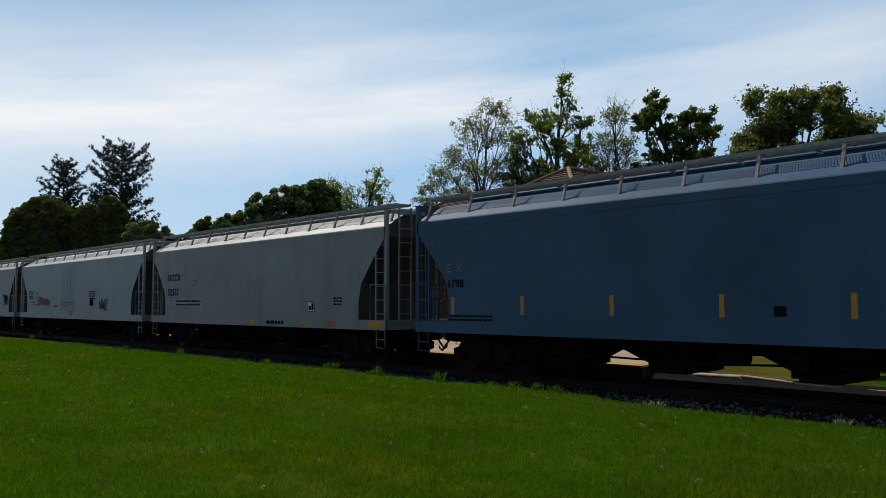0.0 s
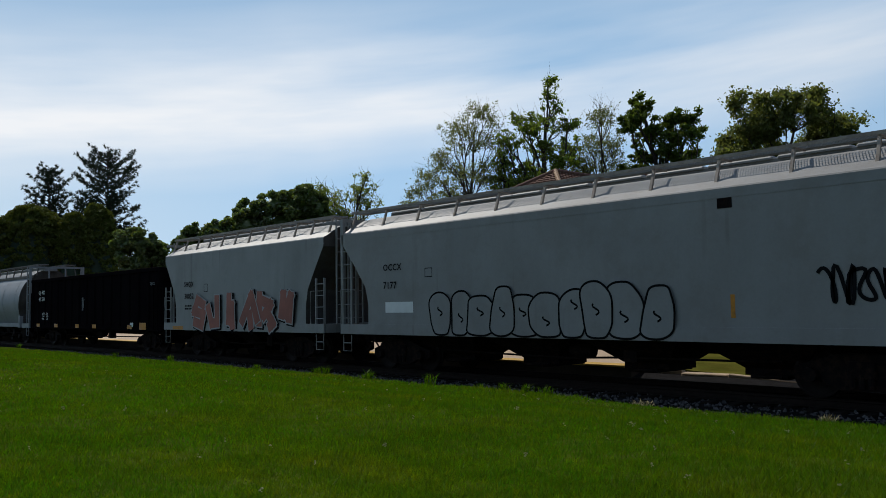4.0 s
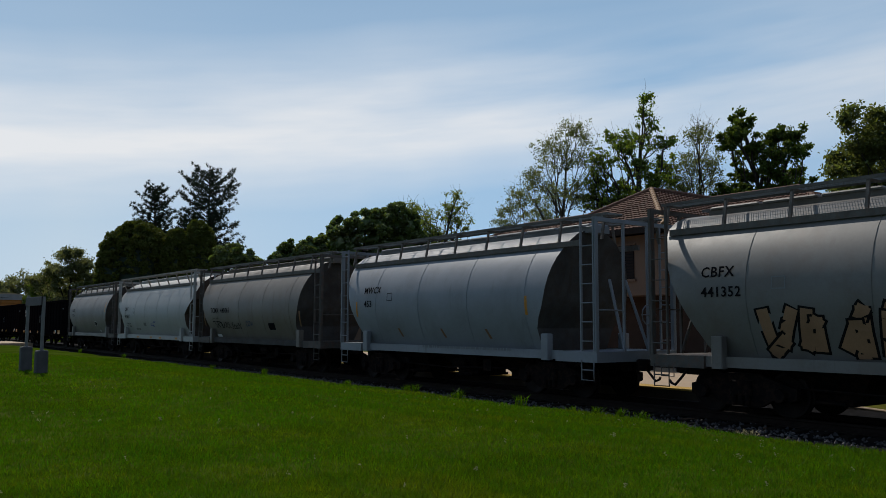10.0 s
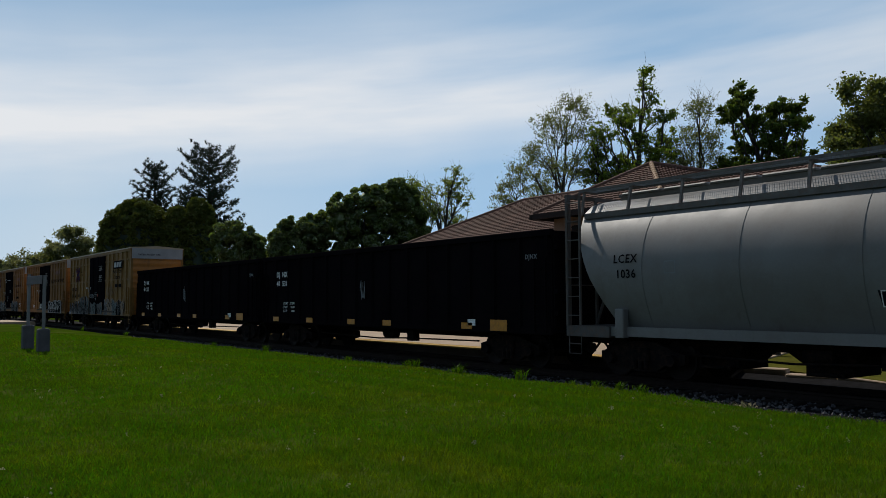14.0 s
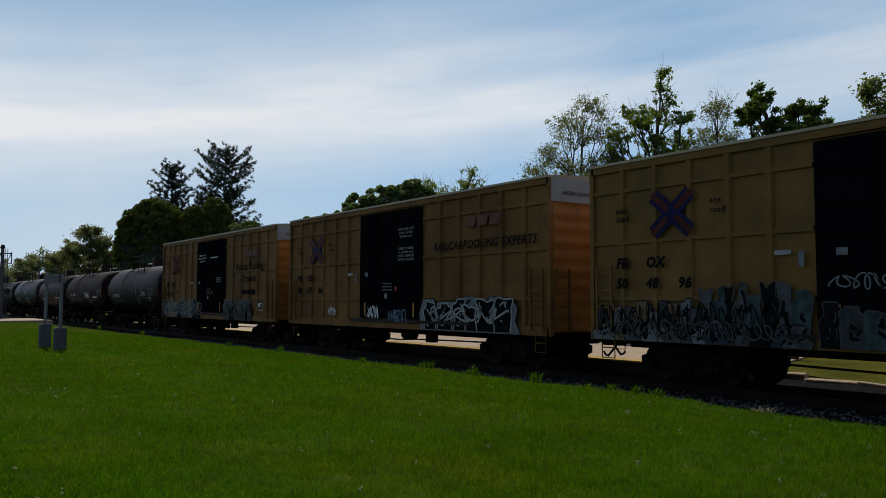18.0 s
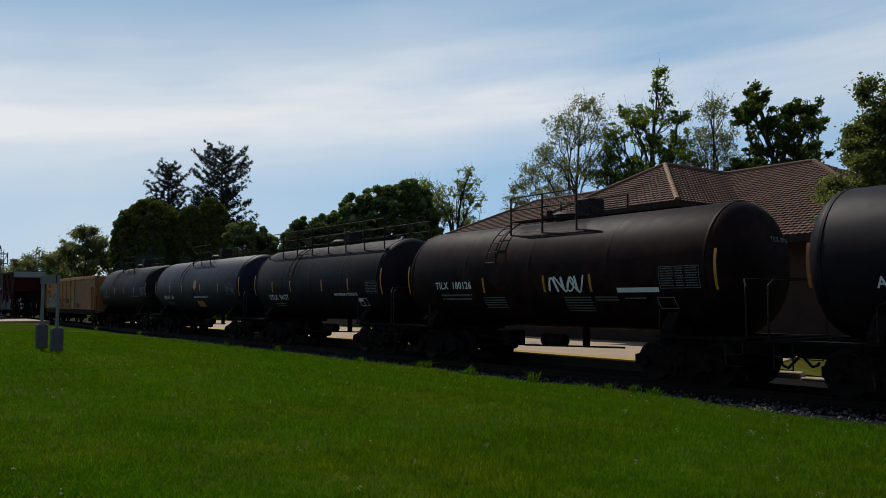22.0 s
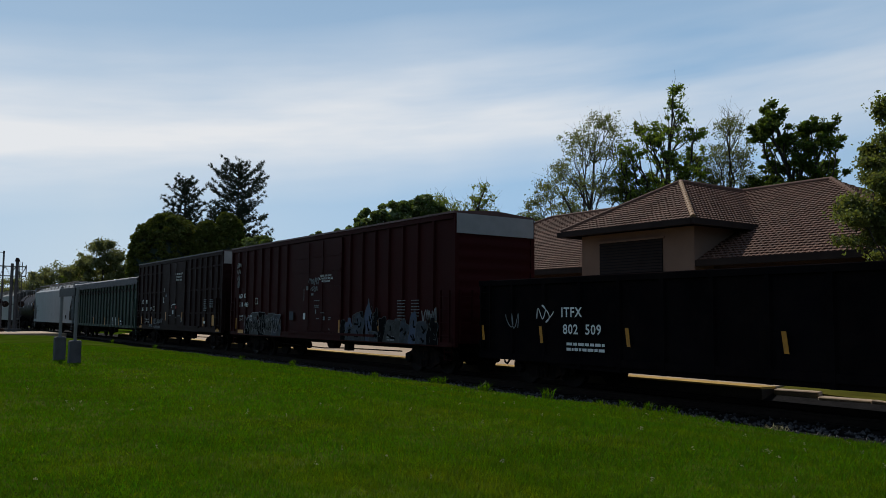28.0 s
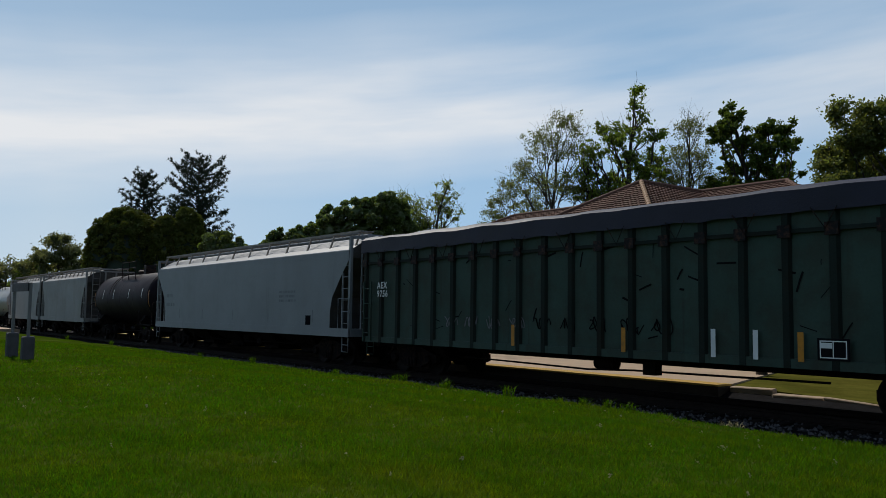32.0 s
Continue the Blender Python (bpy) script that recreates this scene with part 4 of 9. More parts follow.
def pine_tree(label, b, r, height, spread, seed, base=2.0):
    rng = np.random.default_rng(seed)
    root = thing("pine_tree", None, None, at_bearing(b, r), label, "tree")
    limbs = Geo()
    limbs.tube([(0, 0, -0.3), (0.1, 0, height * 0.5), (0, 0, height)], 0.32, 8, 0.04)
    quads = []

    def spray(c, d, n, size):
        dirs = rng.normal(size=(n, 3)) + np.array([d.x * 0.8, d.y * 0.8, 0.8])
        dirs /= np.linalg.norm(dirs, axis=1, keepdims=True)
        side = np.cross(dirs, rng.normal(size=(n, 3)))
        side /= np.linalg.norm(side, axis=1, keepdims=True)
        quads.append(np.stack([c - side * 0.035, c + side * 0.035, c + dirs * rng.uniform(0.6, 1.2, (n, 1)) * size], 1))

    z = base
    while z < height - 0.2:
        f = (z - base) / (height - base)
        turn = rng.uniform(0, 6.28)
        m = rng.integers(4, 6)
        for k in range(m):
            ang = turn + 6.28 * k / m + rng.normal(0, 0.25)
            ln = spread * (1 - 0.64 * f) * (0.80 + 0.20 * min(1, f * 4)) * min(1, 0.42 + 4.0 * (1 - f)) * rng.uniform(0.35, 1.15) + 0.3
            d = Vector((math.cos(ang), math.sin(ang), 0))
            s0 = Vector((0, 0, z))
            tip = s0 + d * ln * 0.92 + Vector((0, 0, min(ln * rng.uniform(0.30, 0.95), height + 0.3 - z + 0.5 * rng.random())))
            mid = s0.lerp(tip, 0.55) - Vector((0, 0, ln * 0.10))
            limbs.tube([s0, mid, tip], 0.07, 4, 0.015, cap=False)
            # side shoots carry the needles in flat plumes that turn up at the tip
            for q in np.arange(0.22, 1.02, 0.34 / ln):
                c = s0.lerp(mid, q / 0.55) if q < 0.55 else mid.lerp(tip, (q - 0.55) / 0.45)
                side = Vector((-d.y, d.x, 0)) * rng.choice((-1, 1))
                sl = (0.25 + 0.85 * (1 - abs(q - 0.6))) * min(1.0, ln * 0.32) * rng.uniform(0.4, 1.1)
                e = c + (side + d * 0.8).normalized() * sl + Vector((0, 0, sl * 0.35))
                limbs.tube([c, e], 0.025, 3, 0.01, cap=False)
                for g in np.arange(0.2, 1.05, 0.24 / max(0.24, sl)):
                    spray(np.array(c.lerp(e, g)) + rng.normal(0, 0.10, 3), (d + side * 0.5), 19, 0.40)
        z += rng.uniform(0.5, 0.9) * (0.62 + 0.35 * (1 - f))
    for k in range(6):
        spray(np.array((0, 0, height - 0.25 * k)), Vector((0, 0, 1)), 8, 0.4)
    part("trunk", limbs.mesh("trunk", M_BARK, 60), None, root)
    part("crown", quads_mesh("crown", np.concatenate(quads), 3, M_NEEDLE), None, root)
    return root


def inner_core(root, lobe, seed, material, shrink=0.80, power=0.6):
    """An added lumpy rounded solid that fills the inside of a close crown."""
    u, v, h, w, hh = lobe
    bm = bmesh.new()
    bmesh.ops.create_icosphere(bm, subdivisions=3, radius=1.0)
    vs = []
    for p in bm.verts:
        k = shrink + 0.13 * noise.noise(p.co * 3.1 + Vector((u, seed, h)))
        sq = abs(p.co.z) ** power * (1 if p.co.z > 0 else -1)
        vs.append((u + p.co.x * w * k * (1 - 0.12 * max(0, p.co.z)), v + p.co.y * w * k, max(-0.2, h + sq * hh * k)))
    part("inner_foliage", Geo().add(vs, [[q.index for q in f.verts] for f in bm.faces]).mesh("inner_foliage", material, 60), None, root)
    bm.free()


def clump_leaves(lobes, clumps, leaves, size, radius, rng, power=1.0, flat=0.8, reach=(0.78, 1.08)):
    """Leaves in many small rounded clumps over the outside of the lobes, with gaps between the clumps."""
    vol = np.array([w * hh for _, _, _, w, hh in lobes])
    centres = []
    for (u, v, h, w, hh), q in zip(lobes, vol / vol.sum()):
        n = max(8, int(clumps * q))
        d = rng.normal(size=(n, 3)) + np.array([0, 0, 0.25])
        d /= np.linalg.norm(d, axis=1, keepdims=True)
        sq = np.sign(d[:, 2:]) * np.abs(d[:, 2:]) ** power
        centres.append(np.array([u, v, h]) + np.concatenate([d[:, :2] * w, sq * hh], 1) * rng.uniform(reach[0], reach[1], (n, 1)))
    centres = np.concatenate(centres)
    centres = centres[centres[:, 2] > 0.3]
    big = rng.uniform(0.55, 1.25, len(centres))
    pick = rng.choice(len(centres), leaves, p=big ** 2 / (big ** 2).sum())
    d = rng.normal(size=(leaves, 3)) + np.array([0, 0, 0.35])
    d /= np.linalg.norm(d, axis=1, keepdims=True)
    pts = centres[pick] + d * (radius * big[pick] * rng.uniform(0.55, 1.05, leaves))[:, None] * np.array([1, 1, flat])
    return leaf_quads(pts, size, rng, 1.4)


def dense_bush(name, label, b, r, lobes, leaves, size, material, seed):
    """Close evergreen foliage in rounded sprays over added cores, dark to stand for inner shade. lobes: (across, away,
    height, half width, half height).
    """
    rng = np.random.default_rng(seed)
    root = thing(name, None, None, at_bearing(b, r), label, "tree")
    for lobe in lobes:
        # The darker needle colour paints the shade seen between the sprays.
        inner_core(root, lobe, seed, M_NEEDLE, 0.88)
    quads = clump_leaves(lobes, int(leaves / 55), leaves, size, 0.42, rng, 0.6, reach=(0.86, 1.02))
    part("foliage", quads_mesh("foliage", quads, 4, material), None, root)
    return root


def clumped_tree(name, label, b, r, trunk, lobes, leaves, size, material, seed, radius, clumps):
    """A tree in full leaf: trunk and limbs to each mass of the crown, which is made of many leafy clumps."""
    rng = np.random.default_rng(seed)
    root = thing(name, None, None, at_bearing(b, r), label, "tree")
    limbs = Geo().tube([(0, 0, -0.3), (0.1, 0, trunk[0] * 0.5), (0, 0, trunk[0])], trunk[1], 10, trunk[1] * 0.7)
    for u, v, h, w, hh in lobes:
        limbs.tube([(0, 0, trunk[0] * 0.85), (u * 0.5, v * 0.5, (trunk[0] + h) / 2), (u, v, h)], trunk[1] * 0.5, 6, 0.05, cap=False)
    part("trunk", limbs.mesh("trunk", M_BARK, 60), None, root)
    for lobe in lobes:
        inner_core(root, lobe, seed, material, 0.50 if lobe[3] < 1.9 else 0.34, 1.0)
    part("crown", quads_mesh("crown", clump_leaves(lobes, clumps, leaves, size, radius, rng), 4, material), None, root)
    return root


# behind the depot
broad_tree("tree", "half-bare tree with sparse budding leaves behind the depot", -45.2, 62, (8.2, 0.20),
           [(0.8, 0, 16.4, 1.0, 0.8), (1.9, 0, 16.2, 0.9, 0.9), (-0.8, 0, 15.5, 1.1, 0.8), (0.2, 0, 14.4, 1.4, 1.0), (1.9, 0, 14.2, 0.9, 1.0), (-1.8, 0, 13.0, 1.2, 0.9), (-2.9, 0, 11.7, 1.3, 1.0), (-3.8, 0, 10.3, 0.9, 1.0), (-0.8, 0, 11.9, 1.5, 1.0), (1.0, 0, 11.2, 1.5, 1.1), (-1.3, 0, 10.3, 1.7, 0.9), (-3.9, 0, 8.8, 1.3, 1.1)], 14000, 0.058, M_LEAF_BUD, 11, clump=0.36, clumps=38, limb=0.028, bare=1, grow=1.18)
broad_tree("tree", "tall leafy tree with a narrow ragged top behind the depot", -40.2, 60, (9, 0.24),
           [(0.9, 0, 17.9, 0.6, 0.35), (0.7, 0, 16.9, 0.5, 0.45), (1.4, 0, 16.2, 0.5, 0.4), (0.4, 0, 15.3, 0.8, 0.5), (-1.5, 0, 15.6, 0.6, 0.6), (-0.7, 0, 14.5, 0.9, 0.55), (1.7, 0, 14.6, 0.9, 0.6), (-2.3, 0, 13.5, 0.9, 0.8), (0.0, 0, 13.3, 1.0, 0.6), (1.9, 0, 13.2, 0.9, 0.6), (-2.7, 0, 12.0, 1.0, 0.9), (-0.8, 0, 11.9, 1.2, 0.8), (1.4, 0, 11.9, 1.1, 0.7), (-2.3, 0, 10.6, 1.6, 0.9), (0.5, 0, 10.4, 1.6, 0.8), (2.3, 0, 10.6, 1.0, 0.8)], 13500, 0.085, M_LEAF_BRIGHT, 12, clump=0.30, clumps=22, limb=0.06, bare=1, grow=1.2)
broad_tree("tree", "thin tree with bare twigs at its crown behind the depot", -36.2, 60, (9, 0.18),
           [(0.4, 0, 16.2, 1.1, 0.8), (0.2, 0, 14.5, 1.1, 0.8), (-0.6, 0, 13.2, 1.2, 0.8), (1.0, 0, 13.1, 1.1, 0.9), (-1.8, 0, 12.2, 1.2, 0.8), (0.1, 0, 11.7, 1.6, 1.0), (2.0, 0, 11.2, 1.1, 0.9), (-2.2, 0, 10.6, 1.2, 0.9)], 8500, 0.055, M_LEAF_BUD, 13, clump=0.36, clumps=38, limb=0.028, bare=1, grow=1.15, bare_over=15.2)
broad_tree("tree", "dark leafy tree with two uneven tops behind the depot", -31.9, 58, (8, 0.24),
           [(-1.7, 0, 15.9, 0.6, 0.4), (-1.2, 0, 15.1, 0.6, 0.45), (-1.6, 0, 14.3, 0.9, 0.5), (-2.1, 0, 13.4, 0.6, 0.55), (-0.9, 0, 13.4, 1.0, 0.55), (0.1, 0, 14.0, 0.6, 0.45), (1.1, 0, 14.2, 0.8, 0.65), (2.0, 0, 14.3, 0.6, 0.6), (2.2, 0, 13.3, 0.6, 0.6), (0.9, 0, 13.0, 1.1, 0.6), (1.9, 0, 12.2, 0.9, 0.55), (0.4, 0, 11.8, 1.1, 0.55), (-1.2, 0, 12.0, 1.1, 0.6), (-2.5, 0, 11.2, 0.9, 0.7), (-0.8, 0, 10.7, 1.5, 0.7), (1.3, 0, 11.0, 1.4, 0.7)], 24000, 0.085, M_LEAF_DARK, 14, clump=0.28, clumps=22, limb=0.075, grow=1.12)
broad_tree("tree", "young shade tree with light green leaves beside the depot", -24.6, 25.2, (2.6, 0.14),
           [(0.85, 0, 7.3, 0.7, 0.7), (-0.55, 0, 7.0, 0.75, 0.7), (1.5, 0, 6.6, 0.7, 0.7), (-1.1, 0, 5.9, 0.85, 0.8), (0.2, 0, 5.7, 1.2, 1.0), (1.4, 0, 5.9, 0.75, 0.8), (-1.45, 0, 4.4, 0.75, 0.9), (0.0, 0, 4.2, 1.3, 1.2), (1.5, 0, 4.3, 0.8, 0.9), (-1.0, 0, 2.9, 1.0, 0.9), (0.9, 0, 2.9, 1.0, 0.9)], 120000, 0.040, M_LEAF_MID, 15, clump=0.25, clumps=40, limb=0.025, grow=1.04)
# maples and a thin tree further along the track
clumped_tree("maple_tree", "broad dark green maple in full leaf", -59.1, 76, (4.5, 0.4),
             [(-1.6, 0.4, 10.2, 1.5, 1.3), (0.5, -0.5, 11.0, 1.6, 1.3), (2.8, 0.2, 11.5, 1.7, 1.3), (4.4, -0.4, 10.8, 1.2, 1.2), (1.2, 0, 9.5, 3.0, 1.8), (-2.0, -0.6, 9.1, 1.8, 1.6), (4.4, 0.3, 9.0, 1.9, 1.7), (1.0, 0, 7.4, 3.4, 2.0), (-1.8, 0, 6.6, 2.2, 2.0), (4.6, 0, 6.4, 2.0, 1.8)], 84000, 0.105, M_LEAF_MAPLE, 21, 0.48, 430)
clumped_tree("maple_tree", "rounded maple in full leaf", -63.4, 76, (3.4, 0.32),
             [(-0.2, 0.3, 8.1, 1.3, 1.2), (1.3, -0.3, 8.7, 1.2, 1.1), (-1.2, 0, 6.9, 1.3, 1.3), (1.2, 0, 7.7, 1.8, 1.5), (0.2, 0, 6.0, 2.4, 1.6), (-2.0, 0, 5.4, 1.3, 1.3)], 42000, 0.105, M_LEAF_MAPLE, 22, 0.44, 220)
clumped_tree("maple_tree", "small rounded maple in full leaf", -67.1, 78, (2.6, 0.24),
             [(-1.3, 0.3, 7.9, 1.1, 1.0), (-0.1, -0.2, 7.9, 1.2, 0.9), (1.1, 0.2, 7.1, 1.0, 0.8), (0.0, 0, 6.8, 2.1, 1.3), (0, 0, 5.2, 2.1, 1.4)], 30000, 0.105, M_LEAF_MAPLE, 23, 0.42, 170)
broad_tree("tree", "slender tree with open pale foliage", -53.4, 80, (6, 0.2),
           [(-3.0, 0, 13.3, 1.5, 1.0), (-2.1, 0, 12.0, 1.5, 1.0), (1.0, 0, 13.5, 1.2, 1.2), (0.4, 0, 12.2, 1.3, 1.0), (1.9, 0, 11.6, 1.0, 1.0), (-1.2, 0, 10.6, 1.9, 1.0), (1.0, 0, 9.6, 1.6, 1.0), (-2.2, 0, 9.0, 1.5, 1.0)], 7000, 0.085, M_LEAF_PALE, 24, clump=0.36, clumps=26, limb=0.06, bare=1, grow=1.12)
# evergreens
pine_tree("tall dark pine with upswept branches", -72.7, 112, 19.5, 4.6, 31, 5)
pine_tree("tallest dark pine with spreading branches", -69.3, 110, 21.6, 6.6, 32, 4)
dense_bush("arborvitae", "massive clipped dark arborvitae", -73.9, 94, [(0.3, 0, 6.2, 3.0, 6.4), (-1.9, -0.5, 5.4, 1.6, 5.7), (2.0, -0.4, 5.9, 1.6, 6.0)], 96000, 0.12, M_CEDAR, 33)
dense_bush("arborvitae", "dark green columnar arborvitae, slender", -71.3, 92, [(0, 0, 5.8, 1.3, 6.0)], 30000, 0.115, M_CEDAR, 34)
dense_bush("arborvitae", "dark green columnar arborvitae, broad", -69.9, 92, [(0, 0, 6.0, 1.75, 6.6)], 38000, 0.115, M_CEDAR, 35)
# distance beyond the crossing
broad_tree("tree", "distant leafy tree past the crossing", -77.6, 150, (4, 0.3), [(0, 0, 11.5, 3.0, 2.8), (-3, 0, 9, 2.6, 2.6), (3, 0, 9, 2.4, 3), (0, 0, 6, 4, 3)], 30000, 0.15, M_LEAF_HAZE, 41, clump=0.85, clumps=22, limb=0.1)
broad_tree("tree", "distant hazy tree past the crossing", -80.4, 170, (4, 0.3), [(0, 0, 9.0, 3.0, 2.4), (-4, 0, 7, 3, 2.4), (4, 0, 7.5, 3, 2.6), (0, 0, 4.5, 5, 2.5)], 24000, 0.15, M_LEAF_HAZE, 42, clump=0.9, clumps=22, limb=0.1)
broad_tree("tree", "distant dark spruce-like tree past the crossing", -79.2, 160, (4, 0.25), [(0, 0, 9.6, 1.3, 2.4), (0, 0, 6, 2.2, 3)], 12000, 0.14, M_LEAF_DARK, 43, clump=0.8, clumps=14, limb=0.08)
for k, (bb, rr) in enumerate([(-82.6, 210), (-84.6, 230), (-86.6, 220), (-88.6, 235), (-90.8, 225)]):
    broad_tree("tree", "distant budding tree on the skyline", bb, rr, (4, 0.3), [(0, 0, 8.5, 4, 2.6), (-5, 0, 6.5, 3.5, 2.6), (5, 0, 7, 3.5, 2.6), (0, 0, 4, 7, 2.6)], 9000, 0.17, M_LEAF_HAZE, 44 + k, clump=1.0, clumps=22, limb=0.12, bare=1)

# ---- grass, weeds and small things on the lawn ----
rng = np.random.default_rng(101)


def blades(n, r0, r1, b0, b1, h0, h1, w, power=1.0):
    """Grass blades scattered over a sector round the viewer's standing place: r metres off, b degrees from +Y."""
    rr = r0 * (r1 / r0) ** (rng.random(n) ** power)
    bb = np.radians(rng.uniform(b0, b1, n))
    x, y = rr * np.sin(bb), rr * np.cos(bb)
    keep = y < lawn_edge(x) + 0.12
    tuft = np.sin(x * 31 + 2.1 * np.sin(y * 23)) * np.sin(y * 37 + 1.7 * np.sin(x * 19)) + 0.6 * np.sin(x * 11.3 + 1.9 * np.sin(y * 7.7)) * np.sin(y * 9.1)
    keep &= rng.random(n) < 0.72 + 0.3 * tuft
    x, y = x[keep], y[keep]
    m = len(x)
    patch = np.array([noise.noise(Vector((a * 0.55, c * 0.55, 0))) for a, c in zip(x, y)])
    z = ground_z(x, y)
    h = rng.uniform(h0, h1, m) * (1 + 0.45 * patch)
    ang = rng.uniform(0, 2 * np.pi, m)
    lean = rng.normal(0, 0.5, (m, 2)) * h[:, None]
    wide = w * np.maximum(1.0, np.hypot(x, y) / 7.0)
    wx, wy = np.cos(ang) * wide / 2, np.sin(ang) * wide / 2
    base = np.stack([x, y, z - 0.005], -1)
    side = np.stack([wx, wy, np.zeros(m)], -1)
    tip = base + np.stack([lean[:, 0], lean[:, 1], h], -1)
    return np.stack([base - side, base + side, tip], 1)


lawn_me = quads_mesh("grass", blades(620000, 4.4, 46.0, -89, -12, 0.03, 0.07, 0.0065), 3, M_GRASS)
tagged(new("grass", lawn_me), "short mown green grass blades on the lawn", "grass", kind="stuff")


def weed_tuft(x, y, n, h, material, label, seed):
    r = np.random.default_rng(seed)
    ang = r.uniform(0, 2 * np.pi, n)
    out = r.uniform(0.15, 0.8, n) * h
    hh = r.uniform(0.45, 1.0, n) * h
    w = 0.010
    base = np.stack([r.normal(0, 0.07, n), r.normal(0, 0.05, n), np.full(n, -0.02)], -1)
    d = np.stack([np.cos(ang), np.sin(ang), np.zeros(n)], -1)
    s = np.stack([-np.sin(ang), np.cos(ang), np.zeros(n)], -1) * w
    mid_p = base + d * out[:, None] * 0.35 + np.array([0, 0, 1]) * hh[:, None] * 0.65
    tip = base + d * out[:, None] + np.array([0, 0, 1]) * hh[:, None]
    tri = np.concatenate([np.stack([base - s, base + s, mid_p], 1), np.stack([mid_p - s * 0.8, mid_p + s * 0.8, tip], 1), np.stack([base + s, mid_p + s * 0.8, mid_p - s * 0.8], 1)])
    ob = new("weed_tuft", quads_mesh("weed_tuft", tri, 3, material))
    ob.matrix_basis = pose(x, y, float(ground_z(x, y)))
    return tagged(ob, label, "weed", "weeds along the lawn's edge")


for k, (x, t, h, dry) in enumerate([(-8.35, 0.15, 0.15, True), (-8.6, 0.2, 0.13, True), (-11.0, 0.1, 0.20, False), (-11.6, 0.12, 0.22, False), (-12.2, 0.05, 0.2, False), (-14.6, 0.1, 0.34, False), (-16.9, 0.1, 0.30, False), (-17.3, 0.2, 0.2, False), (-19.2, 0.1, 0.28, False), (-19.6, 0.15, 0.24, False),
                                 (-22.5, 0.1, 0.2, False), (-28.5, 0.1, 0.30, False), (-34, 0.1, 0.22, False), (-6.3, 0.3, 0.2, False), (-5.2, 0.2, 0.18, True), (-4.2, 0.25, 0.24, False), (-47, 0.1, 0.3, False), (-56, 0.1, 0.34, False), (-10.2, 0.25, 0.16, False), (-13.2, 0.2, 0.16, False)]):
    weed_tuft(x, float(lawn_edge(x)) - 0.05 + t, 46, h, M_DRY if dry else M_GRASS, "tuft of pale dry grass at the ballast's edge" if dry else "tuft of taller green grass at the ballast's edge", 200 + k)

# pale clover heads and dry scraps on the lawn
scatter = np.random.default_rng(77)
SCRAPS = [(-5.97, 4.78, 0.05), (-6.85, 7.59, 0.05), (-5.02, 7.36, 0.07), (-11.25, 3.64, 0.06), (-8.6, 7.9, 0.03), (-9.9, 6.3, 0.03), (-7.4, 3.9, 0.025), (-10.9, 8.8, 0.03), (-4.6, 5.2, 0.025), (-8.0, 5.4, 0.03), (-13.5, 7.2, 0.03), (-12.6, 9.6, 0.03), (-6.0, 9.3, 0.03), (-15.8, 6.4, 0.035), (-3.9, 8.6, 0.03), (-7.1, 6.1, 0.02)]
for _ in range(90):                                  # single heads, thicker further out
    b, d = radians(scatter.uniform(-84, -20)), 5.2 + 15 * scatter.uniform(0, 1) ** 0.8
    x, y = d * math.sin(b), d * math.cos(b)
    if y < lawn_edge(x) - 0.4:
        SCRAPS.append((x, y, 0.02 + 0.0012 * d))
for k, (x, y, r) in enumerate(SCRAPS):
    q = np.random.default_rng(300 + k)
    g = Geo()
    for _ in range(16 if k < 4 else 6):
        a, d = q.uniform(0, 6.28), q.uniform(0, r)
        cx, cy, cz, s = d * math.cos(a), 0.6 * d * math.sin(a), q.uniform(0.035, 0.075), q.uniform(0.006, 0.013)
        g.add([(cx - s, cy, cz), (cx + s, cy, cz), (cx, cy + s, cz + s * 0.4), (cx, cy, cz + s)], [(0, 1, 3), (1, 2, 3), (2, 0, 3), (0, 2, 1)])
    ob = thing("clover_patch", g, M_PETAL if k % 3 else M_DRY, pose(x, y, float(ground_z(x, y))), "small pale clover heads in the lawn", "clover", kind="stuff")

# two-post sign seen from behind, on concrete footings
def footed_post(parent, x, y, base_h, base_w, top, r):
    z = float(ground_z(x, y))
    part("footing", Geo().box(x - base_w / 2, x + base_w / 2, y - base_w / 2, y + base_w / 2, z - 0.05, z + base_h, 0.03), M_POSTCONC, parent, "grey concrete footing")
    part("post", Geo().tube([(x, y, z + base_h - 0.02), (x, y, z + top)], r, 10), M_POST, parent, smooth=50)


sign = thing("post_sign", None, None, Matrix(), "dark sign panel on two steel posts with concrete footings", "sign")
footed_post(sign, -26.35, 4.68, 0.68, 0.30, 2.14, 0.045)
footed_post(sign, -24.80, 4.79, 0.62, 0.30, 2.08, 0.045)
part("panel", Geo().box(-0.80, 0.80, -0.015, 0.015, 2.33, 2.57, 0.01), M_SIGNBACK, sign, "dark sign panel", at=pose(-25.57, 4.68, 0, 0, 0, 4.1))
sign2 = thing("post_sign", None, None, Matrix(), "pair of short steel posts on concrete footings", "sign")
footed_post(sign2, -47.6, 4.78, 0.62, 0.6, 1.9, 0.06)
footed_post(sign2, -47.4, 5.22, 0.62, 0.6, 2.0, 0.06)

# grade crossing signals: cantilever mast with a lattice arm, crossbuck mast, radio mast
gx0, gy0 = -91.0, 11.6
cant = thing("crossing_signal", None, None, pose(gx0, gy0, 0), "steel cantilever crossing signal with lattice arm and lamps", "signal")
part("mast", Geo().tube([(0, 0, -0.2), (0, 0, 6.75)], 0.15, 10, 0.14), M_POSTCONC, cant, smooth=50)
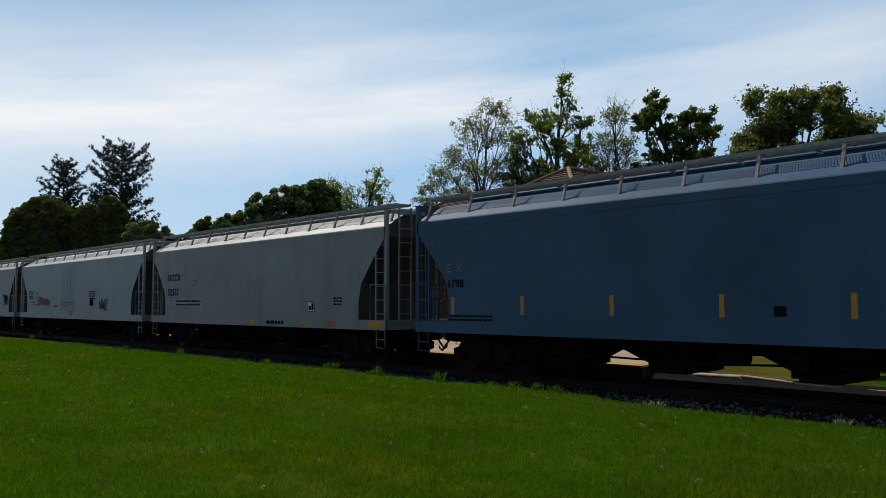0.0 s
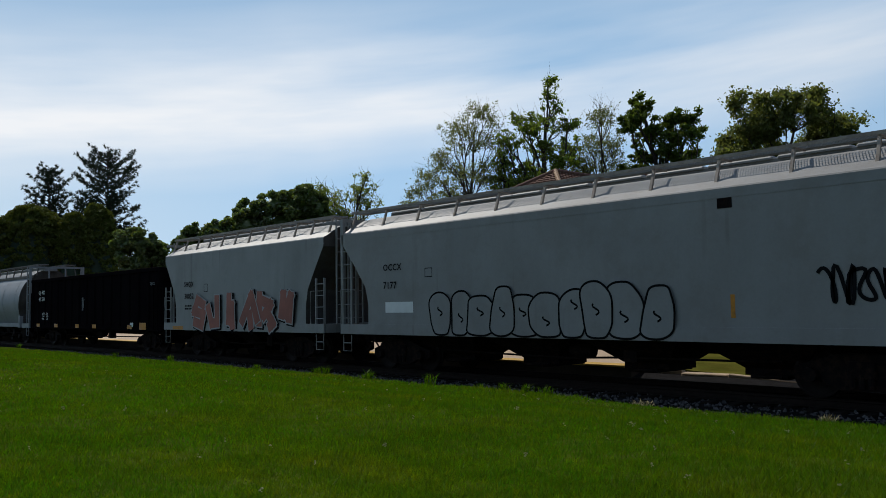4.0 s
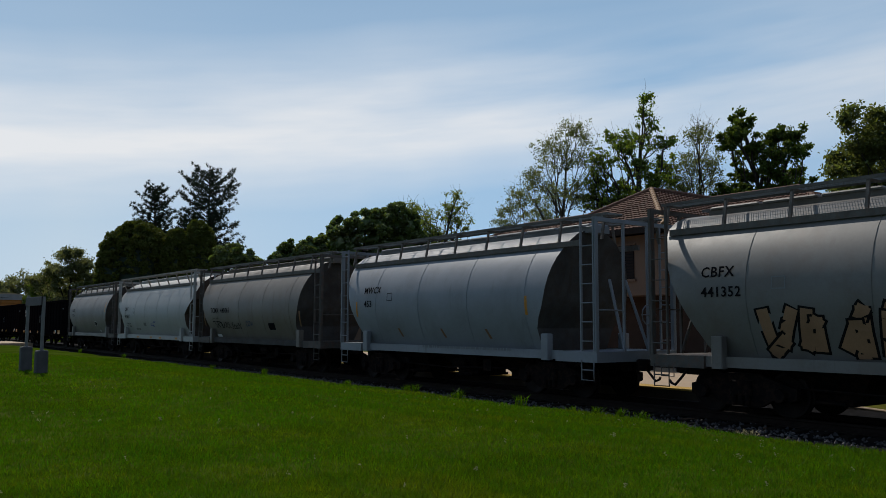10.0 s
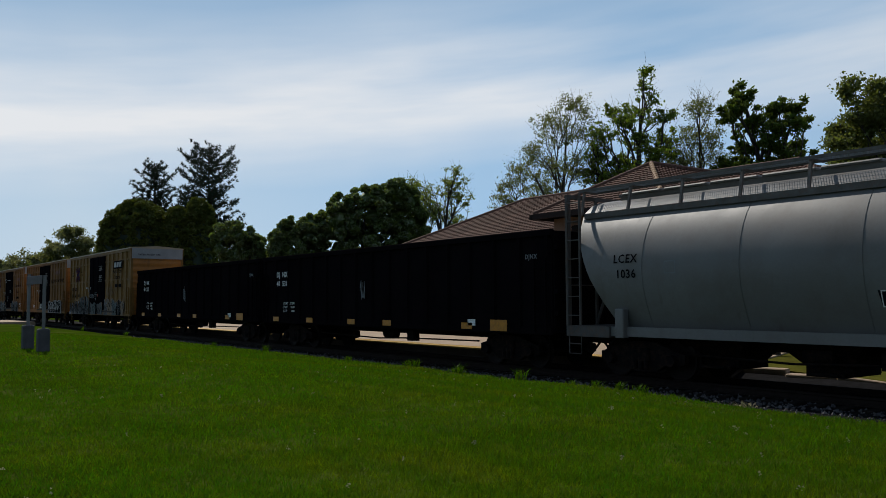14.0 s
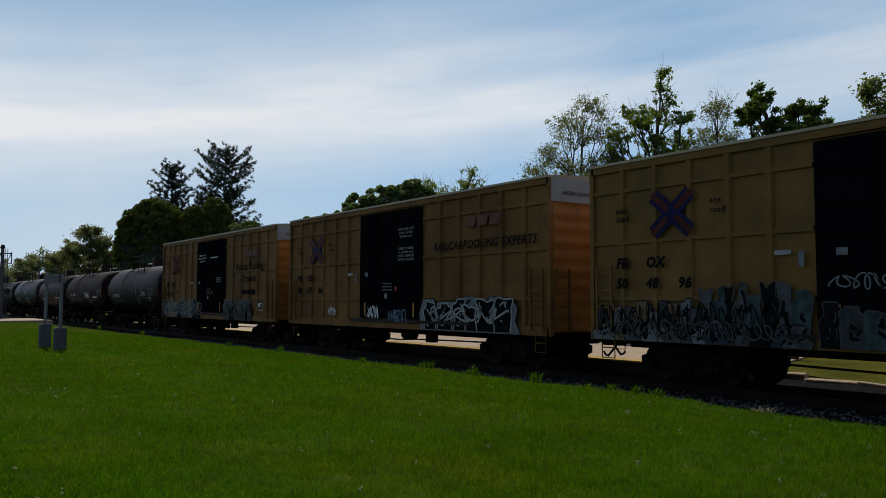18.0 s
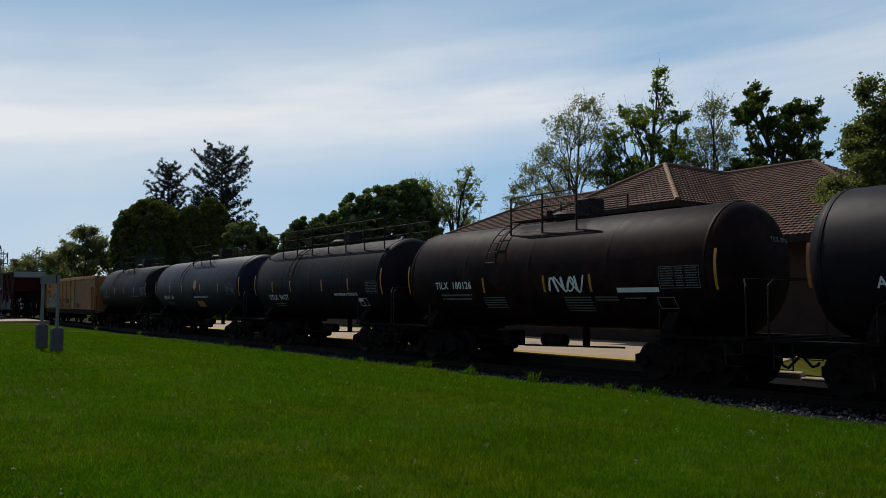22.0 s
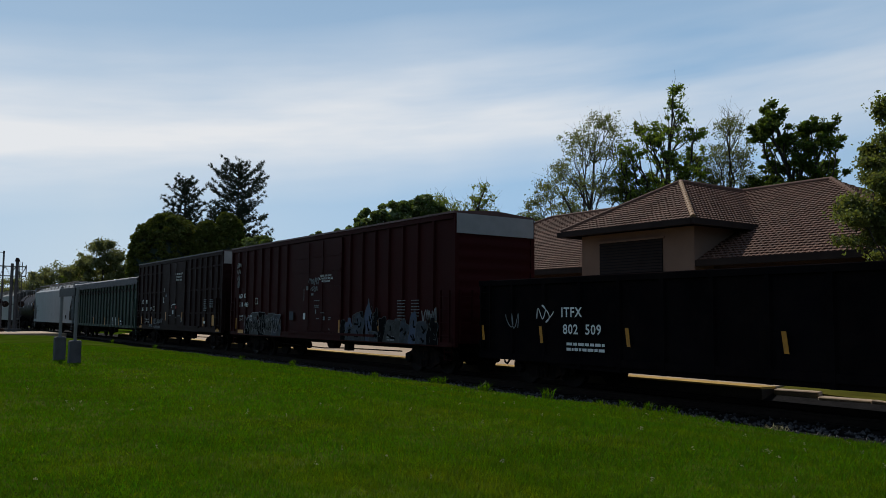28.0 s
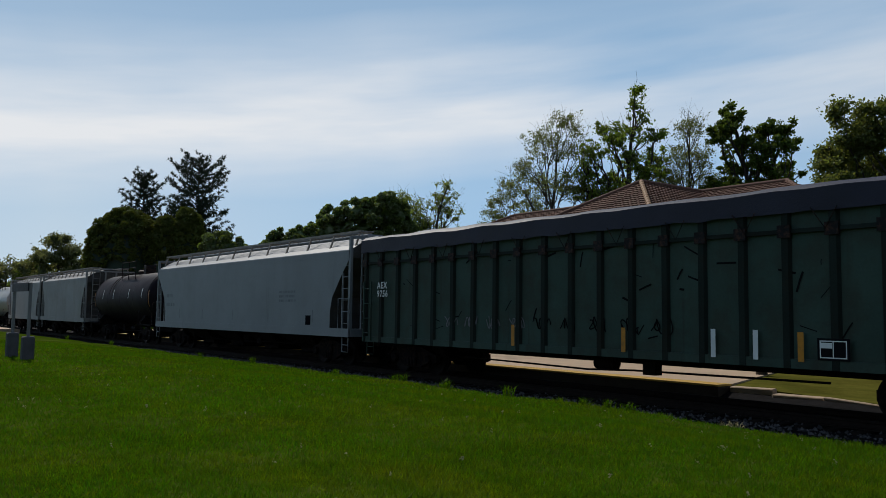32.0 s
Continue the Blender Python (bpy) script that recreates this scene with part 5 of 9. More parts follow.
part("mast", Geo().tube([(0.1, 0.42, -0.2), (0.1, 0.42, 6.95)], 0.17, 10, 0.15), M_POSTCONC, cant, smooth=50)
part("bell", Geo().tube([(0.1, 0.42, 6.95), (0.1, 0.42, 7.1), (0.1, 0.42, 7.3)], 0.26, 12, 0.14), M_DKSTEEL, cant, "round black bell on the mast's top", smooth=50)
part("footing", Geo().box(-0.6, 0.6, -0.5, 1.0, -0.1, 0.35, 0.05), M_POSTCONC, cant)
ARM_LO, ARM_HI = 5.5, 6.45
arm = Geo()
for x, z in ((0, ARM_HI), (0, ARM_LO), (0.5, ARM_HI), (0.5, ARM_LO)):
    arm.tube([(x, 1.2, z), (x, -9.0, z)], 0.045, 6)
for k in range(11):
    y0 = 1.2 - k * 0.92
    for x in (0, 0.5):
        arm.tube([(x, y0, ARM_HI), (x, y0 - 0.46, ARM_LO), (x, y0 - 0.92, ARM_HI)], 0.028, 5)
part("lattice_arm", arm, M_POSTCONC, cant)
rail_g = Geo().tube([(0.3, 1.2, ARM_LO), (0.3, 1.2, ARM_HI + 0.15)], 0.05, 6).tube([(0.3, 0.85, 0.3), (0.3, 0.85, 6.9)], 0.035, 5).tube([(0.3, 0.62, 0.3), (0.3, 0.62, 6.9)], 0.035, 5)
for k in range(16):
    rail_g.tube([(0.3, 0.62, 0.6 + k * 0.4), (0.3, 0.85, 0.6 + k * 0.4)], 0.02, 4)
part("railing", rail_g, M_POSTCONC, cant)


def lamp_hood(parent, y, z):
    """A round black backing plate with a hooded flasher lamp."""
    part("lamp_hood", Geo().lathe_x([(-0.05, 0.05), (-0.05, 0.30), (0.0, 0.30), (0.02, 0.13), (0.28, 0.12)], y, z, 20), M_DKSTEEL, parent, "round black lamp backing", smooth=40)


for y, z in ((-4.6, 5.95), (-5.4, 5.95), (0.95, 2.75), (-0.45, 2.75)):
    lamp_hood(cant, y, z)
part("lamp_arm", Geo().tube([(0.05, -0.45, 2.75), (0.05, 0.95, 2.75)], 0.04, 6), M_DKSTEEL, cant)
mast = thing("crossing_mast", None, None, pose(-88.0, 10.45, 0), "slender crossing mast with flasher lamps and a white sign", "signal")
part("pole", Geo().tube([(0, 0, -0.1), (0, 0, 7.75)], 0.08, 8), M_POSTCONC, mast, smooth=50)
part("cross_arm", Geo().tube([(0, 0, 7.6), (0, -1.05, 7.6)], 0.03, 6), M_POSTCONC, mast)
part("lamp_arm", Geo().tube([(0.03, -0.85, 2.9), (0.03, 0.1, 2.9)], 0.035, 6), M_DKSTEEL, mast)
for y in (-0.8, -0.15):
    lamp_hood(mast, y, 2.9)
part("sign_plate", Geo().box(0.1, 0.14, -0.75, -0.3, 1.75, 2.5), M_FADED, mast, "small white sign plate")
part("base_box", Geo().tube([(0, 0, 0), (0, 0, 0.45)], 0.36, 14), M_DKSTEEL, mast)
radio = thing("radio_mast", None, None, pose(-180, 19.5, 0), "thin radio mast against the sky", "mast")
part("pole", Geo().tube([(0, 0, -0.2), (0, 0, 19.2)], 0.16, 6, 0.05), M_GALV, radio)

# ---- railway cars: common parts ----
HALF = 1.60                       # half the width of a car
BLUNT = lambda z: -HALF           # a flat upright side


def lerp_table(table, z):
    for (za, a), (zb, b) in zip(table, table[1:]):
        if za <= z <= zb:
            return a + (b - a) * (z - za) / (zb - za)
    return table[0][1] if z < table[0][0] else table[-1][1]


def make_truck():
    """Freight truck: bolster, two side frames with springs, two wheelsets."""
    root = part("truck", Geo().box(-0.25, 0.25, -1.15, 1.15, 0.42, 0.72, 0.03), M_UNDER, None, "grimy cast steel freight truck, darkened with underside shade")
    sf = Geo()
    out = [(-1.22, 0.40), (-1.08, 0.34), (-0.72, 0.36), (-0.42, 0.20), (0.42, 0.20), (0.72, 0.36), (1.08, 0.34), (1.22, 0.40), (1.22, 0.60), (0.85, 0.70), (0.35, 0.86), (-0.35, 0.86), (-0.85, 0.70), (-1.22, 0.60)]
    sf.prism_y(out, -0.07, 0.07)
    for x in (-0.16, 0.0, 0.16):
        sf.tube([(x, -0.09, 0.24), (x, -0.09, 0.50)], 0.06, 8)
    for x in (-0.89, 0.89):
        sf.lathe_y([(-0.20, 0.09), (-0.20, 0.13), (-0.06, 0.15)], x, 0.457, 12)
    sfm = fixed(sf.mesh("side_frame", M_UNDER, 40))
    part("side_frame", sfm, None, root, at=pose(0, -1.02, 0))
    part("side_frame", sfm, None, root, at=pose(0, 1.02, 0, 0, 0, 180))
    ws = Geo()
    ws.lathe_y([(-0.98, 0.07), (0.98, 0.07)], 0, 0, 10)
    for s in (-1, 1):
        ys = [(s * 0.69, 0.12), (s * 0.69, 0.40), (s * 0.685, 0.482), (s * 0.72, 0.482), (s * 0.725, 0.457), (s * 0.82, 0.452), (s * 0.825, 0.40), (s * 0.79, 0.36), (s * 0.78, 0.16), (s * 0.83, 0.12)]
        ws.lathe_y(ys if s > 0 else list(reversed(ys)), 0, 0, 28)
        for k in range(4):
            a = math.pi / 2 * k + 0.4
            ws.box(0.26 * math.cos(a) - 0.02, 0.26 * math.cos(a) + 0.02, s * 0.79 - 0.012, s * 0.79 + 0.012, 0.26 * math.sin(a) - 0.02, 0.26 * math.sin(a) + 0.02)
    wsm = fixed(ws.mesh("wheelset", M_SHADED_WHEEL, 40))
    for x in (-0.89, 0.89):
        part("wheelset", wsm, None, root, "worn steel wheels on an axle", at=pose(x, 0, 0.457))
    return root


TRUCK = make_truck()
TRUCK_USED = [False]


def add_truck(car, x):
    if not TRUCK_USED[0]:
        TRUCK.parent, TRUCK.matrix_basis = car, pose(x, 0, 0)
        TRUCK_USED[0] = True
        return TRUCK
    t = copy_thing(TRUCK, pose(x, 0, 0))
    t.parent = car
    return t


COUPLER_ME, HOSE_ME = None, None


def underframe(car, L, ext, paint, truck_in=2.25, sill=(0.72, 1.0), rigging=True):
    """Centre sill, end sills, trucks, couplers, hoses and brake gear. ext: reach of the coupler past each end."""
    global COUPLER_ME, HOSE_ME
    if sill:
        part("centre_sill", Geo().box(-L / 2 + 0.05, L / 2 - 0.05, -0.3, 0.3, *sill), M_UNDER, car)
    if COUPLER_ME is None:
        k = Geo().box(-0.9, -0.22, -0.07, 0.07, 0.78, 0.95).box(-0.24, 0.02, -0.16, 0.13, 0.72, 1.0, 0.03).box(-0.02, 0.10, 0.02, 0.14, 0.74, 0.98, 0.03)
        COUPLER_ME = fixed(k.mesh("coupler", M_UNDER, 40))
        h = Geo().tube([(-0.35, 0.32, 0.80), (-0.2, 0.34, 0.62), (-0.02, 0.32, 0.46), (0.10, 0.30, 0.50), (0.16, 0.28, 0.56)], 0.03, 6)
        HOSE_ME = fixed(h.mesh("air_hose", M_DKSTEEL, 40))
    for s in (-1, 1):
        add_truck(car, s * (L / 2 - truck_in))
        turn = 0 if s > 0 else 180
        part("coupler", COUPLER_ME, None, car, at=pose(s * (L / 2 + ext), 0, 0, 0, 0, turn))
        part("air_hose", HOSE_ME, None, car, at=pose(s * (L / 2 + ext), 0, 0, 0, 0, turn))
    if rigging:
        r = Geo().tube([(-L * 0.28, -0.9, 0.62), (-0.5, -0.95, 0.55), (0.9, -0.9, 0.60), (L * 0.28, -0.85, 0.64)], 0.025, 5)
        r.lathe_x([(-0.35, 0.0), (-0.35, 0.16), (0.25, 0.16), (0.3, 0.05)], -0.75, 0.72, 12)
        r.box(1.2, 1.55, -0.95, -0.7, 0.52, 0.85)
        part("brake_gear", r, M_UNDER, car, smooth=40)


LADDERS = {}


def ladder(car, x, y, z0, z1, width, material, n=None, name="ladder"):
    key = (round(z1 - z0, 2), round(width, 2), material.name, n)
    if key not in LADDERS:
        n2 = n or int((z1 - z0) / 0.42)
        g = Geo()
        for s in (-1, 1):
            g.box(s * width / 2 - 0.02, s * width / 2 + 0.02, -0.03, 0.03, 0, z1 - z0)
        for k in range(n2):
            z = (k + 0.5) * (z1 - z0) / n2
            g.tube([(-width / 2, -0.02, z), (width / 2, -0.02, z)], 0.014, 5)
        LADDERS[key] = fixed(g.mesh(name, material, 40))
    return part(name, LADDERS[key], None, car, at=pose(x, y, z0))


def stirrup(car, x, material, y=-1.5):
    key = ("stirrup", material.name)
    if key not in LADDERS:
        g = Geo().tube([(-0.2, 0, 1.0), (-0.2, 0, 0.52), (0.2, 0, 0.52), (0.2, 0, 1.0)], 0.018, 5)
        g.tube([(-0.2, 0, 0.76), (0.2, 0, 0.76)], 0.016, 5)
        LADDERS[key] = fixed(g.mesh("sill_step", material, 40))
    for s in (-1, 1):
        part("sill_step", LADDERS[key], None, car, at=pose(x, s * abs(y), 0))


def text_part(car, text, x, z, size, material, surf=BLUNT, name="lettering", align="LEFT", proud=0.016, slant=0.0, weight=0.026):
    """Raised paint lettering on the near side, its baseline at z."""
    cu = bpy.data.curves.new(name, "FONT")
    cu.body, cu.size, cu.align_x, cu.resolution_u, cu.shear = text, size / 0.69, align, 2, slant
    cu.offset, cu.space_character = size * weight, 1.1
    tmp = bpy.data.objects.new(name, cu)
    me = bpy.data.meshes.new_from_object(tmp)
    bpy.data.objects.remove(tmp)
    n = len(me.vertices)
    co = np.empty(n * 3)
    me.vertices.foreach_get("co", co)
    co = co.reshape(-1, 3)
    xs, zs = co[:, 0] + x, co[:, 1] + z
    me.vertices.foreach_set("co", np.stack([xs, np.array([surf(v) for v in zs]) - proud, zs], -1).ravel())
    me.materials.clear()
    me.materials.append(material)
    me.update()
    return part(name, me, None, car)


def bars(car, x, z, rows, width, h, material, surf=BLUNT, name="small_print", seed=0, gap=1.9):
    """Writing too small to read: short bars in rows."""
    rng = np.random.default_rng(seed + int(abs(x * 100)))
    g = Geo()
    for r in range(rows):
        xx, zz = x, z - r * h * gap
        while xx < x + width - h:
            w = rng.uniform(0.8, 3.0) * h
            w = min(w, x + width - xx)
            y = surf(zz) - 0.007
            g.add([(xx, y, zz), (xx + w, y, zz), (xx + w, surf(zz + h) - 0.007, zz + h), (xx, surf(zz + h) - 0.007, zz + h)], [(0, 1, 2, 3)])
            xx += w + h * 0.5
    return part(name, g.mesh(name, material), None, car)


def plate(car, x0, x1, z0, z1, material, surf=BLUNT, name="reflector", proud=0.006, label="", skew=0.0):
    n = 1 if surf(z0) == surf(z1) == surf((z0 + z1) / 2) else 8
    v = []
    for k in range(n + 1):
        f = k / n
        z = z0 + (z1 - z0) * f
        v += [(x0 + skew * f, surf(z) - proud, z), (x1 + skew * f, surf(z) - proud, z)]
    g = Geo().add(v, [(2 * k, 2 * k + 1, 2 * k + 3, 2 * k + 2) for k in range(n)])
    return part(name, g.mesh(name, material), None, car, label)


def frame_plate(car, x0, x1, z0, z1, material, surf=BLUNT, name="stencil_frame", w=0.02, cross=False):
    g = Geo()
    rects = [(x0, x1, z0, z0 + w), (x0, x1, z1 - w, z1), (x0, x0 + w, z0 + w, z1 - w), (x1 - w, x1, z0 + w, z1 - w)]
    if cross:
        xm, zm = (x0 + x1) / 2, (z0 + z1) / 2
        rects += [(xm - w / 2, xm + w / 2, z0 + w, z1 - w), (x0 + w, xm - w, zm + w, z1 - 2 * w)]
    for a, b, c, d in rects:
        for k in range(4):
            q, u = c + (d - c) * k / 4, c + (d - c) * (k + 1) / 4
            g.add([(a, surf(q) - 0.009, q), (b, surf(q) - 0.009, q), (b, surf(u) - 0.009, u), (a, surf(u) - 0.009, u)], [(0, 1, 2, 3)])
    return part(name, g.mesh(name, material), None, car)


def ribbon(g, pts, w, surf, proud):
    """A flat painted stroke through (x, z) points."""
    n = len(pts)
    P = np.array(pts, float)
    T = np.gradient(P, axis=0)
    T /= np.maximum(np.linalg.norm(T, axis=1, keepdims=True), 1e-6)
    N = np.stack([-T[:, 1], T[:, 0]], -1) * w / 2
    A, B = P + N, P - N
    v = [(a[0], surf(a[1]) - proud, a[1]) for a in A] + [(b[0], surf(b[1]) - proud, b[1]) for b in B]
    g.add(v, [(i, i + 1, n + i + 1, n + i) for i in range(n - 1)])


GLYPHS = (                       # abstract angular strokes in a unit square; they spell nothing
    (((0, 0.1), (0.15, 1)), ((0.15, 1), (0.85, 0.7), (0.3, 0.4)), ((0.5, 0.4), (0.95, 0.05), (0.6, 0.0))),
    (((0, 1), (0.35, 0.1), (0.6, 0.6), (0.9, 0.0))),
    (((0.9, 0.85), (0.3, 1), (0.05, 0.6), (0.85, 0.5), (0.7, 0.05), (0.1, 0.2))),
    (((0.05, 0), (0.1, 0.9), (0.5, 0.3), (0.8, 1), (0.85, 0.15))),
    (((0, 0.2), (0.5, 1), (0.9, 0.1)), ((0.35, 0.0), (0.55, 0.45))),
    (((0.05, 1), (0.1, 0.15), (0.6, 0.0), (0.9, 0.7))),
    (((0.1, 0.0), (0.0, 0.8), (0.7, 1.0), (0.75, 0.45), (0.3, 0.4))),
)


def graffiti_bubbles(car, x0, x1, z0, z1, n, fill, line, seed, surf=BLUNT, label="outlined bubble graffiti", line_w=0.05):
    """A row of overlapping rounded arches, each outlined, with a drop-shaped eye; no words."""
    rng = np.random.default_rng(seed)
    w = (x1 - x0) / n
    for k in range(n):
        hw, top = w * rng.uniform(0.50, 0.72), z1 - (z1 - z0) * rng.uniform(0.0, 0.22)
        cx, lean = x0 + (k + 0.5) * w, rng.uniform(-0.10, 0.18) * w
        ring = []
        for i in range(36):
            t = 2 * math.pi * i / 36
            c, q = math.cos(t), math.sin(t)
            z = (z0 + top) / 2 + (top - z0) / 2 * math.copysign(abs(q) ** (0.75 if q > 0 else 0.45), q)
            ring.append((cx + hw * math.copysign(abs(c) ** 0.75, c) * (1.0 + 0.13 * math.sin(3 * t + k)) + lean * (z - z0), z))
        d = 0.0085 + 0.0024 * (k % 4)
        letter = part("graffiti_letter", Geo().add([(x, surf(z) - d, z) for x, z in ring], [tuple(range(36))]).mesh("graffiti_letter", fill), None, car, label)
        g = Geo()
        ribbon(g, ring + ring[:2], line_w, surf, d + 0.001)
        part("graffiti_outline", g.mesh("graffiti_outline", line), None, letter)
        g = Geo()
        ez = z0 + (top - z0) * rng.uniform(0.35, 0.7)
        ribbon(g, [(cx + lean * (ez - z0) + hw * 0.22 * math.sin(f * 5.5), ez + (top - z0) * 0.20 * (f - 0.5)) for f in np.linspace(0, 1, 9)], line_w * 0.9, surf, d + 0.0012)
        part("graffiti_stroke", g.mesh("graffiti_stroke", line), None, letter)


def graffiti_lobes(car, lobes, z0, line, surf, label, line_w=0.022):
    """Overlapping lobes and spikes, each (place, half width, top, sharpness, paint), with uneven edges, a thin outline and loose inner strokes."""
    for k, (cx, hw, top, sharp, fill) in enumerate(lobes):
        rng = np.random.default_rng(900 + k + int(abs(cx) * 37))
        wob, ph, tilt = rng.normal(0, 0.16, 4), rng.uniform(0, 6.28, 4), rng.normal(0, 0.22)
        ring = []
        for i in range(40):
            t = math.pi * i / 39
            u, q = math.cos(t), math.sin(t)
            f = 1 + sum(wob[j] * math.sin((2 + 2 * j) * t + ph[j]) for j in range(4)) * min(1, q * 3)
            ring.append((cx + hw * math.copysign(abs(u) ** sharp, u) * f + tilt * hw * q, z0 + (top - z0) * min(1.0, q ** (0.55 + 0.35 * sharp) * (0.75 + 0.25 * f))))
        d = 0.0085 + 0.0022 * (k % 5)
        lobe = part("graffiti_lobe", Geo().add([(x, surf(z) - d, z) for x, z in ring], [tuple(range(40))]).mesh("graffiti_lobe", fill), None, car, label)
        g = Geo()
        ribbon(g, ring, line_w, surf, d + 0.001)
        part("graffiti_outline", g.mesh("graffiti_outline", line), None, lobe)
        for dark in (False, True):
            g = Geo()
            for j in range(3):
                a, b, w = rng.uniform(-0.7, 0.7), rng.uniform(0.15, 0.8), rng.uniform(1.5, 5.0)
                ribbon(g, [(cx + tilt * hw * b + hw * (a * (1 - 0.4 * v) + 0.25 * math.sin(w * v + a * 9)), z0 + (top - z0) * min(0.92, max(0.03, b + 0.35 * (v - 0.5) + 0.1 * math.cos(w * v)))) for v in np.linspace(0, 1, 9)], line_w * (3.2 if dark else 1.0), surf, d + 0.0012 + 0.0003 * dark)
            part("graffiti_stroke", g.mesh("graffiti_stroke", M_SPRAY_BLACK if dark else line), None, lobe)


def lobe_row(car, x0, x1, z0, z1, n, fills, line, seed, surf, label, sharp=0.5, wide=0.6, line_w=0.022):
    """A run of such lobes with uneven tops."""
    rng = np.random.default_rng(seed)
    w = (x1 - x0) / n
    graffiti_lobes(car, [(x0 + (k + 0.5) * w + rng.normal(0, 0.08) * w, w * wide * rng.uniform(0.8, 1.15), z1 - (z1 - z0) * rng.uniform(0, 0.25), sharp * rng.uniform(0.7, 1.5), fills[(k * 5 + k // 3) % len(fills)]) for k in range(n)], z0, line, surf, label, line_w)


def graffiti_piece(car, x0, x1, z0, z1, n, fill, line, seed, surf=BLUNT, shadow=None, label="spray-painted angular lettering", line_w=0.05):
    """A row of thick angular forms, overlapping and leaning, each with an outline and a paler core; no words."""
    rng = np.random.default_rng(seed)
    w = (x1 - x0) / n
    H = z1 - z0
    for k in range(n):
        glyph = GLYPHS[(k * 3 + seed) % len(GLYPHS)]
        flip = (k + seed) % 2
        if not isinstance(glyph[0][0], tuple):
            glyph = (glyph,)
        hh, ww = H * rng.uniform(0.66, 1.0), w * rng.uniform(0.78, 1.1)
        bx, bz, lean, kink = x0 + k * w, z0 + rng.uniform(0, H - hh), rng.uniform(-0.12, 0.28) * w, rng.normal(0, 0.07, (12, 2))
        thick = min(0.30 * w, 0.27 * H)
        d = 0.0085 + 0.0024 * (k % 4)
        strokes = []
        for i, st in enumerate(glyph):
            pts = []
            for j, (u, v) in enumerate(st):
                u, v = (1 - u if flip else u) + kink[(i * 3 + j) % 12][0], v + kink[(i * 3 + j) % 12][1]
                pts.append((bx + thick * 0.5 + max(0.0, u) * (ww - thick) + lean * v, min(z1 - thick * 0.4, max(z0 + thick * 0.4, bz + v * hh))))
            strokes.append(pts)

        def bars_of(width, dx, dz, depth):
            g = Geo()
            q = 0
            for st in strokes:
                for p0, p1 in zip(st, st[1:]):
                    p0, p1 = np.array(p0), np.array(p1)
                    u = (p1 - p0) / max(1e-6, np.linalg.norm(p1 - p0)) * width * 0.45
                    ribbon(g, [(x + dx, min(z1, max(z0, z + dz))) for x, z in (p0 - u, p0 - u * 0.4, (p0 + p1) / 2, p1 + u * 0.4, p1 + u)], width, surf, depth + 0.00012 * q)
                    q += 1
            return g

        m = fill[k * 5 % len(fill)] if isinstance(fill, tuple) else fill
        letter = part("graffiti_letter", bars_of(thick, 0, 0, d).mesh("graffiti_letter", m), None, car, label)
        part("graffiti_outline", bars_of(thick + 2 * line_w, 0, 0, d - 0.0012).mesh("graffiti_outline", line), None, letter)
        if shadow:
            part("graffiti_shadow", bars_of(thick + 2.4 * line_w, 0.09, -0.05, 0.005).mesh("graffiti_shadow", shadow), None, letter)


def graffiti_tag(car, x0, x1, z0, z1, strokes, material, seed, surf=BLUNT, w=0.03, proud=0.012):
    """Scrawled handwriting-like strokes; no words."""
    rng = np.random.default_rng(seed)
    g = Geo()
    step = (x1 - x0) / strokes
    pts = []
    px_, pz_ = rng.uniform(0, 6.28), rng.uniform(0, 6.28)
    for k in range(strokes):
        fx, fz = rng.choice((1.0, 1.0, 1.5, 2.0)), rng.choice((1.0, 1.5, 2.0))
        sw, sh = rng.uniform(0.25, 0.55), rng.uniform(0.5, 1.0)
        for u in np.linspace(0, 1, 22):
            pts.append((x0 + step * (k + u) + step * sw * math.sin(px_ + u * 6.28 * fx), (z0 + z1) / 2 + (z1 - z0) * 0.5 * sh * math.cos(pz_ + u * 6.28 * fz)))
        px_, pz_ = px_ + 6.28 * fx, pz_ + 6.28 * fz
    P = np.array(pts)
    for _ in range(2):
        P[1:-1] = (P[:-2] + 2 * P[1:-1] + P[2:]) / 4
    ribbon(g, P, w, surf, proud)
    return part("graffiti_tag", g.mesh("graffiti_tag", material), None, car, "scrawled spray-paint stroke")


def car_root(name, xi0, xi1, label, group=""):
    root = new(name)
    root["home"] = (xi0 + xi1) / 2
    root.matrix_basis = pose((xi0 + xi1) / 2, TRACK_Y, 0)
    CARS.append(root)
    return tagged(root, label, "rail car", group)


CARS = []
PAINTS = {}


def paint(name, color, **k):
    if name not in PAINTS:
        o = dict(rough=0.55, spec=0.2, vary=0.14, scale=0.5, fine=18.0, streak=0.35, dirt=GRIME, dirt_amt=0.18)
        o.update(k)
        dark = max(color) < 0.06
        f = 0.62 if dark else 0.68
        if not dark and "spec" not in k:
            o["spec"], o["rough"] = 0.32, o["rough"] - 0.03
        color = tuple(q * f for q in color)
        o["dirt"] = tuple(q * f for q in o["dirt"])
        PAINTS[name] = mat(name, color, **o)
    return PAINTS[name]


